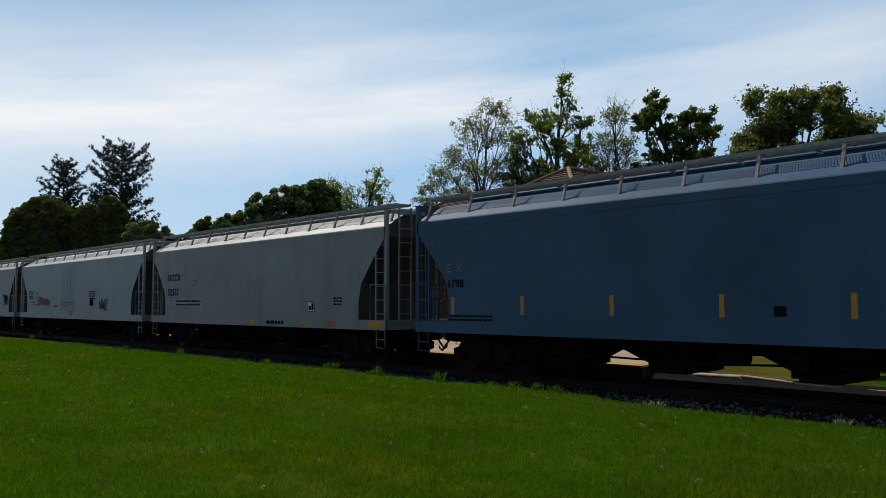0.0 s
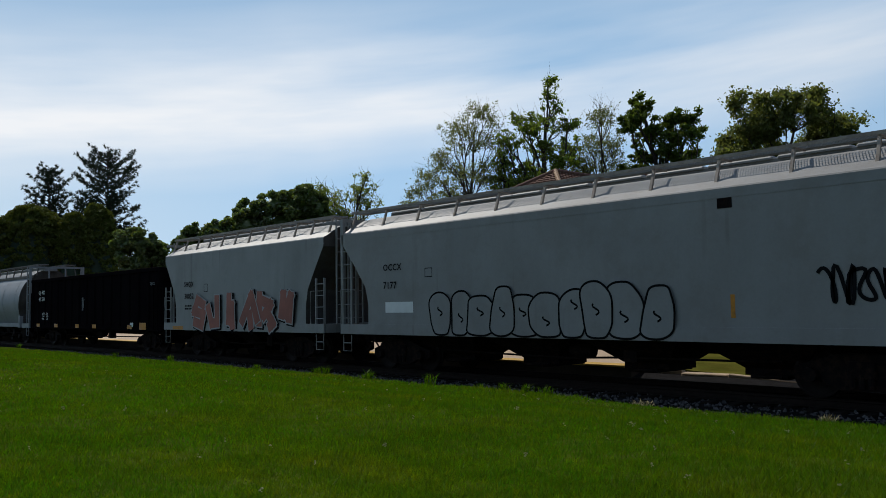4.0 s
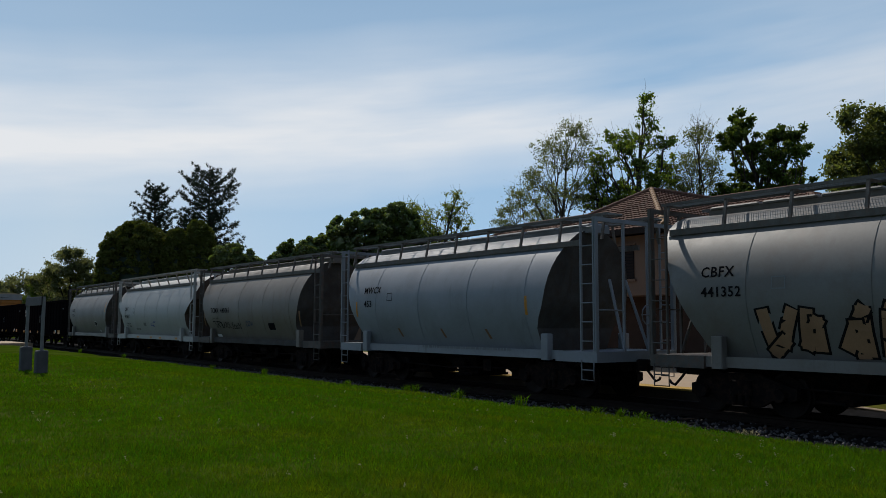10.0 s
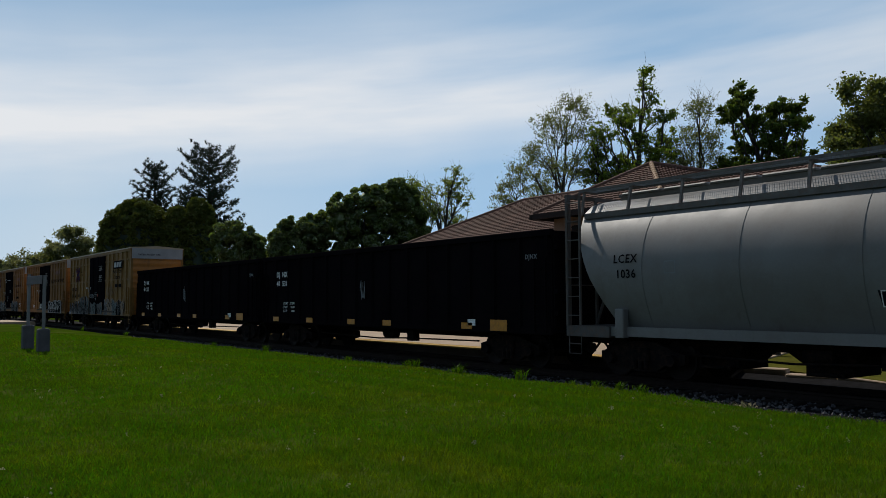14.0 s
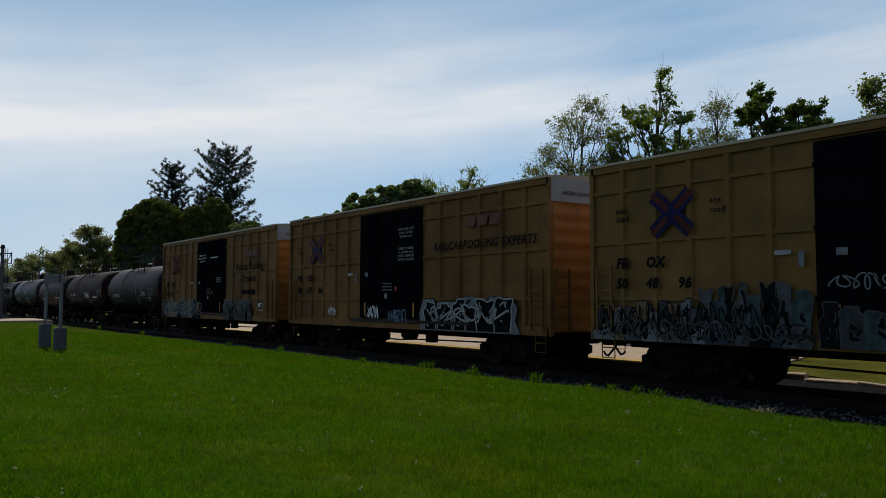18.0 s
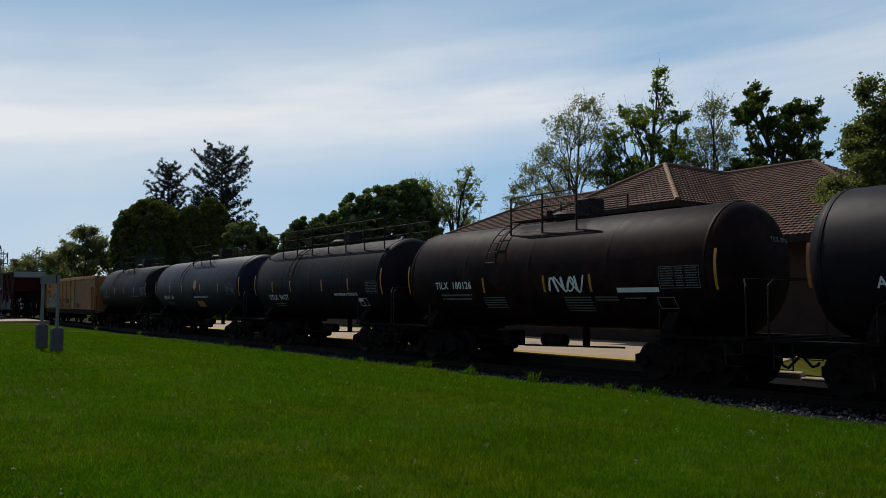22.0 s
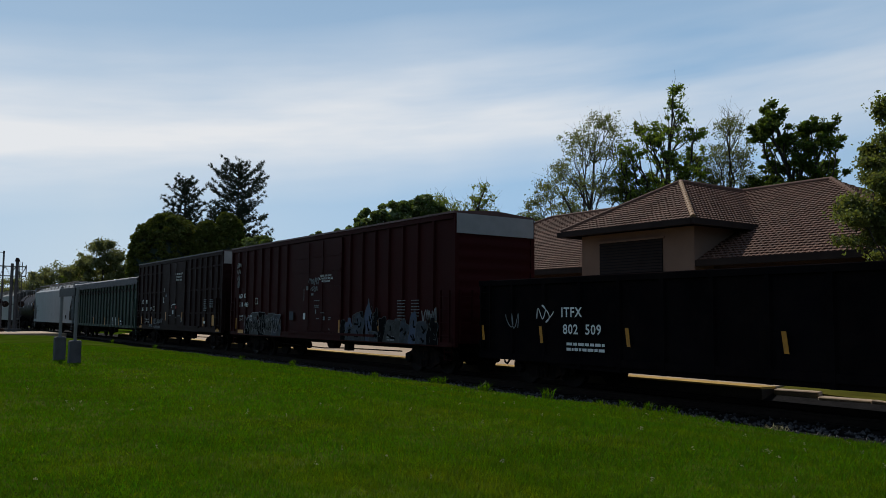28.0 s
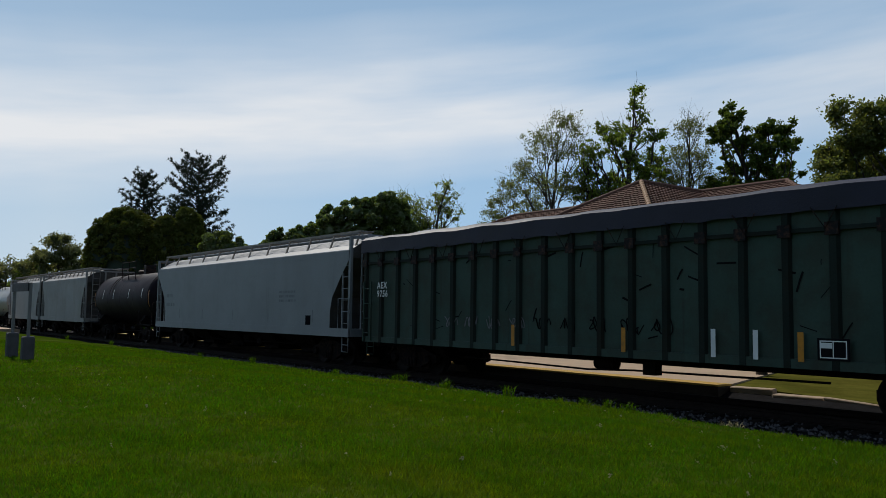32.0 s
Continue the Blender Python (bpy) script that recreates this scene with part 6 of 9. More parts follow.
def hull(profile, x0, x1, inset):
    """The sides and roof of a shell whose half outline (y, z) runs from sill to crown, mirrored; and its end sheets, cut back by inset(z)."""
    full = [(-y, z) for y, z in profile] + [(y, z) for y, z in reversed(profile) if y > 1e-6]
    n = len(full)
    v = [(x0 + inset(z)[0], y, z) for y, z in full] + [(x1 - inset(z)[1], y, z) for y, z in full]
    side = Geo().add(v, [(i, i + 1, n + i + 1, n + i) for i in range(n - 1)] + [(0, n, 2 * n - 1, n - 1)])
    ends = []
    h = n // 2
    for o in (0, n):
        f = []
        for i in range(h):
            j = n - 1 - i
            q = tuple(dict.fromkeys((o + i, o + i + 1, o + j - 1, o + j)))
            if len(q) > 2:
                f.append(q)
        e = Geo()
        e.v = v[o:o + n]
        e.f = [tuple(k - o for k in q) for q in f]
        ends.append(e)
    return side, ends


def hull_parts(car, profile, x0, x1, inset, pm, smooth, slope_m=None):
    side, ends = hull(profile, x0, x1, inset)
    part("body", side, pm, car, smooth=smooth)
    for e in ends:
        part("slope_sheet", e, slope_m or M_SHADED_SLOPE, car, "end sheet with grime and recess shade in its dark colour", smooth=20)




def walkway(car, x0, x1, y, z, width, material, foot, brackets, steel=None):
    """Open steel running board on brackets that stand on the roof's shoulder. foot: (y, z) of a bracket's foot."""
    g = Geo()
    for k in range(6):
        yy = y - width / 2 + width * k / 5
        g.box(x0, x1, yy - 0.004, yy + 0.004, z - 0.02, z)
    n = int((x1 - x0) / 0.055)
    for k in range(n + 1):
        xx = x0 + (x1 - x0) * k / n
        g.box(xx - 0.006, xx + 0.006, y - width / 2, y + width / 2, z - 0.014, z - 0.005)
    wk = part("running_board", g.mesh("running_board", M_GRATE), None, car, "open steel grating walkway")
    e = Geo().box(x0, x1, y - width / 2 - 0.012, y - width / 2, z - 0.06, z + 0.012)
    e.box(x0, x1, y + width / 2, y + width / 2 + 0.012, z - 0.06, z + 0.012)
    part("edge_angle", e, steel or M_OLDGALV, wk)
    s = 1 if y > 0 else -1
    for k in range(brackets):
        xx = x0 + 0.15 + (x1 - x0 - 0.3) * k / (brackets - 1)
        b = Geo()
        yo = y + s * width / 2 * 0.9
        b.add([(xx - 0.03, yo, z - 0.05), (xx + 0.03, yo, z - 0.05), (xx + 0.03, s * foot[0], foot[1]), (xx - 0.03, s * foot[0], foot[1]),
               (xx - 0.03, yo - s * 0.05, z - 0.05), (xx + 0.03, yo - s * 0.05, z - 0.05), (xx + 0.03, s * foot[0] - s * 0.06, foot[1]), (xx - 0.03, s * foot[0] - s * 0.06, foot[1])],
              [(0, 1, 2, 3), (7, 6, 5, 4), (0, 3, 7, 4), (1, 5, 6, 2)])
        b.box(xx - 0.02, xx + 0.02, y - width / 2, y + width / 2, z - 0.075, z - 0.035)
        part("bracket", b, steel or M_OLDGALV, wk)
    return wk


def outlets(car, xs, z1, z0, w, material, half=1.15):
    """Discharge bays under a hopper: tapering chutes with gates."""
    for x in xs:
        g = Geo()
        ring = lambda z, a, b: [(x - a, -b, z), (x + a, -b, z), (x + a, b, z), (x - a, b, z)]
        g.v += ring(z1, w, half) + ring(z0 + 0.14, w * 0.45, 0.55) + ring(z0, w * 0.45, 0.55)
        g.f += [(k + i, k + (i + 1) % 4, k + 4 + (i + 1) % 4, k + 4 + i) for k in (0, 4) for i in range(4)] + [(8, 9, 10, 11)]
        b = part("discharge_bay", g, material, car)
        part("outlet_gate", Geo().box(x - 0.38, x + 0.38, -0.72, 0.72, z0 - 0.05, z0 + 0.03).tube([(x - 0.3, -0.8, z0), (x + 0.3, -0.8, z0)], 0.03, 6), M_UNDER, b)


def end_cage(car, xe, s, paint_m, z_top, z_plat=1.22, deep=0.9):
    """End platform with corner posts, end ladder, cross braces and crossover walk. s: +1 at the +x end."""
    xi = xe - s * deep
    a, b = min(xe, xi), max(xe, xi)
    part("end_platform", Geo().box(a - (0.5 if s > 0 else 0), b + (0.5 if s < 0 else 0), -1.5, 1.5, z_plat - 0.28, z_plat - 0.02), paint_m, car)
    for y in (-1.46, 1.46):
        g = Geo().box(xe - 0.05 - (0.05 if s > 0 else -0.05), xe + 0.05 - (0.05 if s > 0 else -0.05), y - 0.05, y + 0.05, z_plat - 0.02, z_top)
        part("corner_post", g, paint_m, car)
    g = Geo()
    xb = xe - s * 0.05
    g.box(xb - 0.03, xb + 0.03, -1.41, 1.41, z_top - 0.10, z_top - 0.002)
    for y in (-0.45, 0.45):
        g.box(xb - 0.03, xb + 0.03, y - 0.03, y + 0.03, z_plat - 0.02, z_top - 0.1)
    part("end_frame", g, paint_m, car)
    ladder(car, xe - s * 0.28, -1.5, z_plat, z_top, 0.42, paint_m)
    ladder(car, xe - s * 0.28, 1.5, z_plat, z_top, 0.42, paint_m)
    part("end_grab", Geo().tube([(xb, -1.4, 2.2), (xb + s * 0.08, -1.3, 2.2), (xb + s * 0.08, -0.6, 2.2), (xb, -0.5, 2.2)], 0.016, 5), paint_m, car)
    br = Geo().tube([(xb, -0.45, z_plat), (xb - s * 0.6, -0.3, 3.0)], 0.04, 6).tube([(xb, 0.45, z_plat), (xb - s * 0.6, 0.3, 3.0)], 0.04, 6)
    part("end_brace", br, paint_m, car)
    stirrup(car, xe - s * 0.3, paint_m)


def brake_wheel(car, x, s, material, y=0.35, z=2.1):
    g = Geo()
    for k in range(12):
        a0, a1 = 2 * math.pi * k / 12, 2 * math.pi * (k + 1) / 12
        g.tube([(0, 0.26 * math.cos(a0), 0.26 * math.sin(a0)), (0, 0.26 * math.cos(a1), 0.26 * math.sin(a1))], 0.016, 5)
    for k in range(4):
        a = math.pi / 2 * k
        g.tube([(0, 0, 0), (0, 0.26 * math.cos(a), 0.26 * math.sin(a))], 0.012, 4)
    part("brake_wheel", g, material, car, at=pose(x + s * 0.06, y, z))


# ---- covered hoppers ----
ROUND = [(1.16, 1.12), (1.31, 1.42), (1.45, 1.75), (1.54, 2.05), (1.588, 2.32), (1.598, 2.55), (1.575, 2.82), (1.52, 3.08), (1.42, 3.34), (1.27, 3.60), (1.08, 3.83), (0.90, 4.02), (0.62, 4.22), (0.30, 4.33), (0.0, 4.36)]
FLAT = [(1.58, 1.06), (1.60, 1.10), (1.60, 3.97), (1.585, 4.12), (1.36, 4.34), (1.0, 4.47), (0.5, 4.54), (0.0, 4.56)]


def side_of(profile):
    tab = [(z, -y) for y, z in profile]
    return lambda z: lerp_table(tab, z)


SIDE_ROUND, SIDE_FLAT = side_of(ROUND), side_of(FLAT)


def roof_hatches(car, x0, x1, z, n, material):
    part("hatch_trough", Geo().box(x0, x1, -0.34, 0.34, z - 0.12, z + 0.05), material, car)
    w = (x1 - x0) / n
    for k in range(n):
        part("hatch_cover", Geo().box(x0 + k * w + 0.04, x0 + (k + 1) * w - 0.04, -0.38, 0.38, z + 0.052, z + 0.12, 0.03), material, car)


def round_hopper(xi0, xi1, label, pm, bays=3, seams=(0.2, 0.4, 0.6, 0.8), ins=(0.1, 1.45), low=(1.55, 2.15), wy=0.76, sill_m=None, ends=None, steel=None, slope_m=None):
    L = xi1 - xi0
    car = car_root("covered_hopper", xi0, xi1, label, "cars of the freight train")
    a, b = -L / 2, L / 2
    inset = lambda z: (lerp_table([(1.12, low[0]), (2.4, low[0] * 0.55), (4.05, ins[0]), (5, ins[0])], z), lerp_table([(1.12, low[1]), (1.8, low[1] * 0.98), (2.4, low[1] * 0.82), (4.05, ins[1]), (5, ins[1])], z))
    if ends:
        inset = lambda z: (lerp_table(ends, z),) * 2
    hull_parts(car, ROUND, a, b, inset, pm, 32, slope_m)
    seam = Geo().tube([(0, -(y + 0.004), z) for y, z in ROUND[:11]], 0.006, 4, cap=False).mesh("weld_seam", pm)
    for f in seams:
        part("weld_seam", seam, None, car, at=pose(a + L * f, 0, 0))
    for s in (-1, 1):
        part("side_sill", Geo().box(a + 0.9, b - 0.9, s * 1.40 - 0.04, s * 1.40 + 0.04, 0.98, 1.20), sill_m or pm, car)
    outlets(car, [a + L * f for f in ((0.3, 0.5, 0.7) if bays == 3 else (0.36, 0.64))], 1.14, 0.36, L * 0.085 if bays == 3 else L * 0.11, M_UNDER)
    for s, x in ((-1, a), (1, b)):
        end_cage(car, x, s, M_CAGE if pm.name in ("dirty_grey_paint", "weathered_grey_paint", "grimy_grey_paint", "dull_grey_paint") else pm, 4.46)
        part("jacking_post", Geo().box(x - s * 1.75 - 0.13, x - s * 1.75 + 0.13, -1.56, -1.36, 0.95, 1.62, 0.02), pm, car)
        part("jacking_post", Geo().box(x - s * 1.75 - 0.13, x - s * 1.75 + 0.13, 1.36, 1.56, 0.95, 1.62, 0.02), pm, car)
    for y in (-wy, wy):
        walkway(car, a + 0.02, b - 0.02, y, 4.60, 0.52, pm, (1.12, 3.95), 9, steel)
    # shelf angle along the shoulder
    for s in (-1, 1):
        part("roof_angle", Geo().box(a + 0.3, b - 0.85, s * 1.10 - 0.03, s * 1.10 + 0.03, 3.84, 3.98), M_OLDGALV, car, "dull steel shelf angle")
    roof_hatches(car, a + 0.8, b - 1.2, 4.38, 8, pm)
    brake_wheel(car, b, 1, pm)
    underframe(car, L, 0.28, pm, 2.0)
    return car


def flat_hopper(xi0, xi1, label, pm, bays=4, cut=1.35, low_end=False):
    L = xi1 - xi0
    car = car_root("covered_hopper", xi0, xi1, label, "cars of the freight train")
    a, b = -L / 2, L / 2
    ins = lambda z: (lerp_table([(1.06, cut), (1.9, cut), (2.4, cut * 0.9), (3.1, cut * 0.48), (3.75, 0.06), (5, 0.0)], z),) * 2
    prof = [(1.58, 1.06), (1.60, 1.10), (1.60, 1.9), (1.60, 2.4), (1.60, 3.1), (1.60, 3.75), (1.60, 4.01), (1.585, 4.04), (1.46, 4.10), (1.15, 4.30), (0.8, 4.47), (0.4, 4.58), (0.0, 4.62)]
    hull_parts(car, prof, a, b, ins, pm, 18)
    part("roof_seam", Geo().box(a + 0.02, b - 0.02, -1.608, -1.597, 3.82, 3.845).box(a + 0.02, b - 0.02, 1.597, 1.608, 3.82, 3.845), pm, car)
    for s in (-1, 1):
        part("side_sill", Geo().box(a + 0.02, b - 0.02, s * 1.615 - 0.02, s * 1.615 + 0.02, 1.03, 1.32), pm, car)
    if bays == 4:
        xs = (0.24, 0.41, 0.59, 0.76)
    else:
        xs = (0.28, 0.5, 0.72)
    outlets(car, [a + L * f for f in xs], 1.06, 0.34, L * 0.075, M_UNDER, 1.35)
    for s, x in ((-1, a), (1, b)):
        part("end_platform", Geo().box(min(x, x - s * 1.1), max(x, x - s * 1.1), -1.55, 1.55, 1.04, 1.3), pm, car)
        for y in (-1, 1):
            if low_end:
                ladder(car, x - s * 0.28, y * 1.57, 1.3, 2.75, 0.46, pm, 4)
                continue
            part("corner_post", Geo().box(x - 0.06 - s * 0.06, x + 0.06 - s * 0.06, y * 1.55 - 0.05, y * 1.55 + 0.05, 1.3, 4.5), pm, car)
            ladder(car, x - s * 0.32, y * 1.57, 1.3, 3.7, 0.42, pm, 6)
        ladder(car, x + s * 0.03, -0.9, 1.3, 4.6, 0.45, pm, 8).matrix_basis = pose(x + s * 0.05, -0.95, 1.3, 0, 0, 90)
        g = Geo().box(x - 0.04, x + 0.04, -1.5, 1.5, 4.42, 4.52).box(x - 0.03, x + 0.03, 0.3, 0.4, 1.3, 4.42).box(x - 0.03, x + 0.03, -0.4, -0.3, 1.3, 4.42)
        part("end_frame", g, pm, car)
        stirrup(car, x - s * 0.3, pm, 1.58)
        h = Geo().tube([(x - s * 0.02, -1.62, 1.32), (x - s * 0.02, -1.62, 2.35), (x - s * 0.75, -1.62, 2.35), (x - s * 0.75, -1.62, 1.32)], 0.018, 5)
        part("handrail", h, pm, car)
    for y in (-0.92, 0.92):
        walkway(car, a + 0.03, b - 0.03, y, 4.73, 0.52, pm, (1.36, 4.10), 12, M_PALEGALV)
    roof_hatches(car, a + 0.9, b - 0.9, 4.60, 10, pm)
    brake_wheel(car, b, 1, pm)
    underframe(car, L, 0.35, pm, 2.2)
    return car


# ---- box cars ----
def box_car(xi0, xi1, label, pm, door, dm, posts, girts, end_m, z0=0.95, z1=5.08, white_top=True, roof_m=None, post_w=0.10, sill_deep=0.25):
    """door: (x0, x1) from the -x end. posts: distances from the -x end. girts: heights of the level ribs."""
    L = xi1 - xi0
    car = car_root("boxcar", xi0, xi1, label, "cars of the freight train")
    a, b = -L / 2, L / 2
    part("body", Geo().box(a + 0.05, b - 0.05, -1.52, 1.52, z0 + 0.1, z1 - 0.02), pm, car)
    dx0, dx1 = a + door[0], a + door[1]
    for s in (-1, 1):
        y0, y1 = sorted((s * 1.522, s * 1.60))
        part("side_sill", Geo().box(a, b, y0, y1 + (0.01 if s > 0 else 0), z0, z0 + sill_deep), pm, car)
        part("top_chord", Geo().box(a, b, y0, y1, z1 - 0.16, z1), pm, car)
        for x in posts:
            part("side_post", Geo().add([(a + x - post_w, s * 1.52, z0 + 0.2), (a + x - post_w * 0.55, s * 1.595, z0 + 0.2), (a + x + post_w * 0.55, s * 1.595, z0 + 0.2), (a + x + post_w, s * 1.52, z0 + 0.2),
                                         (a + x - post_w, s * 1.52, z1 - 0.16), (a + x - post_w * 0.55, s * 1.595, z1 - 0.16), (a + x + post_w * 0.55, s * 1.595, z1 - 0.16), (a + x + post_w, s * 1.52, z1 - 0.16)],
                                        [(0, 1, 5, 4), (1, 2, 6, 5), (2, 3, 7, 6)]), pm, car)
        for z in girts:
            for u0, u1 in ((a + 0.05, dx0 - 0.05), (dx1 + 0.05, b - 0.05)):
                part("side_girt", Geo().box(u0, u1, min(s * 1.53, s * 1.575), max(s * 1.53, s * 1.575), z - 0.045, z + 0.045), pm, car)
        # door leaf with its own ribs, track and lock rods
        yd0, yd1 = sorted((s * 1.53, s * 1.605))
        d = part("door", Geo().box(dx0, dx1, yd0, yd1, z0 + 0.32, z1 - 0.22), dm, car, "plug door with lock rods")
        rib = Geo()
        for k in range(1, 6):
            z = z0 + 0.35 + (z1 - z0 - 0.6) * k / 6
            rib.box(dx0 + 0.05, dx1 - 0.05, min(s * 1.60, s * 1.625), max(s * 1.60, s * 1.625), z - 0.03, z + 0.03)
        part("door_rib", rib, dm, d)
        rod = Geo()
        for x in (dx0 + (dx1 - dx0) * 0.30, dx0 + (dx1 - dx0) * 0.62):
            rod.tube([(x, s * 1.64, z0 + 0.35), (x, s * 1.64, z1 - 0.25)], 0.02, 6)
        part("lock_rod", rod, dm, d)
        part("door_track", Geo().box(dx0 - 0.6, min(dx1 + 2.6, b), min(s * 1.6, s * 1.66), max(s * 1.6, s * 1.66), z0 + 0.2, z0 + 0.29), M_DKSTEEL if dm is not pm else pm, car)
    # roof with a low ridge and cross seams
    rm = roof_m or M_GALV
    part("roof", Geo().prism_x([(-1.63, z1), (1.63, z1), (1.63, z1 + 0.06), (0.0, z1 + 0.17), (-1.63, z1 + 0.06)], a - 0.02, b + 0.02), rm, car)
    sm = Geo()
    for k in range(1, 13):
        x = a + L * k / 13
        sm.add([(x - 0.03, -1.63, z1 + 0.062), (x + 0.03, -1.63, z1 + 0.062), (x + 0.03, 0, z1 + 0.20), (x - 0.03, 0, z1 + 0.20), (x + 0.03, 1.63, z1 + 0.062), (x - 0.03, 1.63, z1 + 0.062)], [(0, 1, 2, 3), (3, 2, 4, 5)])
    part("roof_seam", sm, rm, car)
    for s, x in ((-1, a), (1, b)):
        e = Geo()
        n = 9
        pr = []
        for k in range(n * 4 + 1):
            z = z0 + 0.1 + (z1 - z0 - 0.1 - (0.62 if white_top else 0)) * k / (n * 4)
            pr.append((x + s * (0.01 + 0.05 * max(0, math.sin(k * math.pi / 2 + 0.4))), z))
        m = len(pr)
        e.v += [(px_, -1.52, z) for px_, z in pr] + [(px_, 1.52, z) for px_, z in pr]
        e.f += [(i, i + 1, m + i + 1, m + i) for i in range(m - 1)]
        part("corrugated_end", e.mesh("corrugated_end", end_m, 50), None, car)
        if white_top:
            part("end_top_panel", Geo().box(x - 0.03 if s > 0 else x - 0.07, x + 0.07 if s > 0 else x + 0.03, -1.55, 1.55, z1 - 0.62, z1 - 0.003), M_SHADED_PANEL, car, "white clearance panel")
        part("corner_post", Geo().box(x - 0.06, x + 0.06, -1.60, -1.46, z0, z1 - 0.01), pm, car)
        part("corner_post", Geo().box(x - 0.06, x + 0.06, 1.46, 1.60, z0, z1 - 0.01), pm, car)
        ladder(car, x - s * 0.42, -1.63, z0 + 0.15, z0 + 1.75, 0.46, pm, 4, "side_ladder")
        ladder(car, x + s * 0.12, -1.2, z0 + 0.15, z0 + 1.75, 0.46, pm, 4, "side_ladder").matrix_basis = pose(x + s * 0.12, -1.2, z0 + 0.15, 0, 0, 90)
        stirrup(car, x - s * 0.42, pm)
    brake_wheel(car, b, 1, pm, 0.8, 1.9)
    underframe(car, L, 0.72, pm, 2.3)
    return car


# ---- gondolas ----
def gondola(xi0, xi1, label, pm, z0, z1, n, top_m=None, posts_m=None, belly=0.0, name="gondola_car", cap=0.14, post_h=None, wide=0.09, ext=0.3, posts=None, sill_m=None):
    L = xi1 - xi0
    car = car_root(name, xi0, xi1, label, "cars of the freight train")
    a, b = -L / 2, L / 2
    part("floor", Geo().box(a, b, -1.5, 1.5, 1.0, 1.08), M_UNDER, car)
    for s in (-1, 1):
        y0, y1 = sorted((s * 1.50, s * 1.545))
        if belly:
            out = [(a, z0 + belly), (a + 2.6, z0 + belly), (a + 3.6, z0), (b - 3.6, z0), (b - 2.6, z0 + belly), (b, z0 + belly), (b, z1), (a, z1)]
            part("side", Geo().prism_y(out, y0, y1), pm, car)
        else:
            part("side", Geo().box(a, b, y0, y1, z0, z1), pm, car)
        part("top_chord", Geo().box(a - 0.02, b + 0.02, min(s * 1.46, s * 1.625), max(s * 1.46, s * 1.625), z1 - cap, z1 + 0.02, 0.02), top_m or pm, car, "steel top rail")
        if sill_m:
            part("side_sill", Geo().box(a, b, min(s * 1.40, s * 1.56), max(s * 1.40, s * 1.56), z0 - 0.36, z0), sill_m, car, "sooty dark sill")
        else:
            part("side_sill", Geo().box(a, b, min(s * 1.545, s * 1.61), max(s * 1.545, s * 1.61), z0 + belly, z0 + belly + 0.18), pm, car)
        for x in posts or [a + 0.14 + (L - 0.28) * k / n for k in range(n + 1)]:
            zb = z0 + (belly if (x < a + 3.2 or x > b - 3.2) else 0.0)
            ybase, yout = s * 1.545, s * 1.62
            part("side_post", Geo().add([(x - wide, ybase, zb), (x - wide * 0.6, yout, zb), (x + wide * 0.6, yout, zb), (x + wide, ybase, zb),
                                         (x - wide, ybase, z1 - cap), (x - wide * 0.6, yout, z1 - cap), (x + wide * 0.6, yout, z1 - cap), (x + wide, ybase, z1 - cap)],
                                        [(0, 1, 5, 4), (1, 2, 6, 5), (2, 3, 7, 6), (0, 3, 2, 1)]), posts_m or pm, car)
    for s, x in ((-1, a), (1, b)):
        part("end", Geo().box(x - 0.05, x + 0.05, -1.5, 1.5, 1.0, z1 - 0.02), pm, car)
        e = Geo()
        for z in (z0 + 0.55, z0 + 1.1, z1 - 0.45):
            e.box(min(x + s * 0.05, x + s * 0.14), max(x + s * 0.05, x + s * 0.14), -1.5, 1.5, z - 0.06, z + 0.06)
        part("end_rib", e, pm, car)
        ladder(car, x - s * 0.35, -1.64, max(z0, 0.9) + 0.05, min(z1, 3.0) - 0.1, 0.42, pm, 4, "side_ladder")
        stirrup(car, x - s * 0.35, pm)
    brake_wheel(car, b, 1, pm, 0.9, min(2.2, z1 - 0.5))
    underframe(car, L, ext, pm, 2.2)
    return car


# ---- tank cars ----
TANK_Z, TANK_R = 2.60, 1.48


def tank_side(z):
    d = min(0.98, abs(z - TANK_Z) / TANK_R)
    return -TANK_R * math.sqrt(1 - d * d)


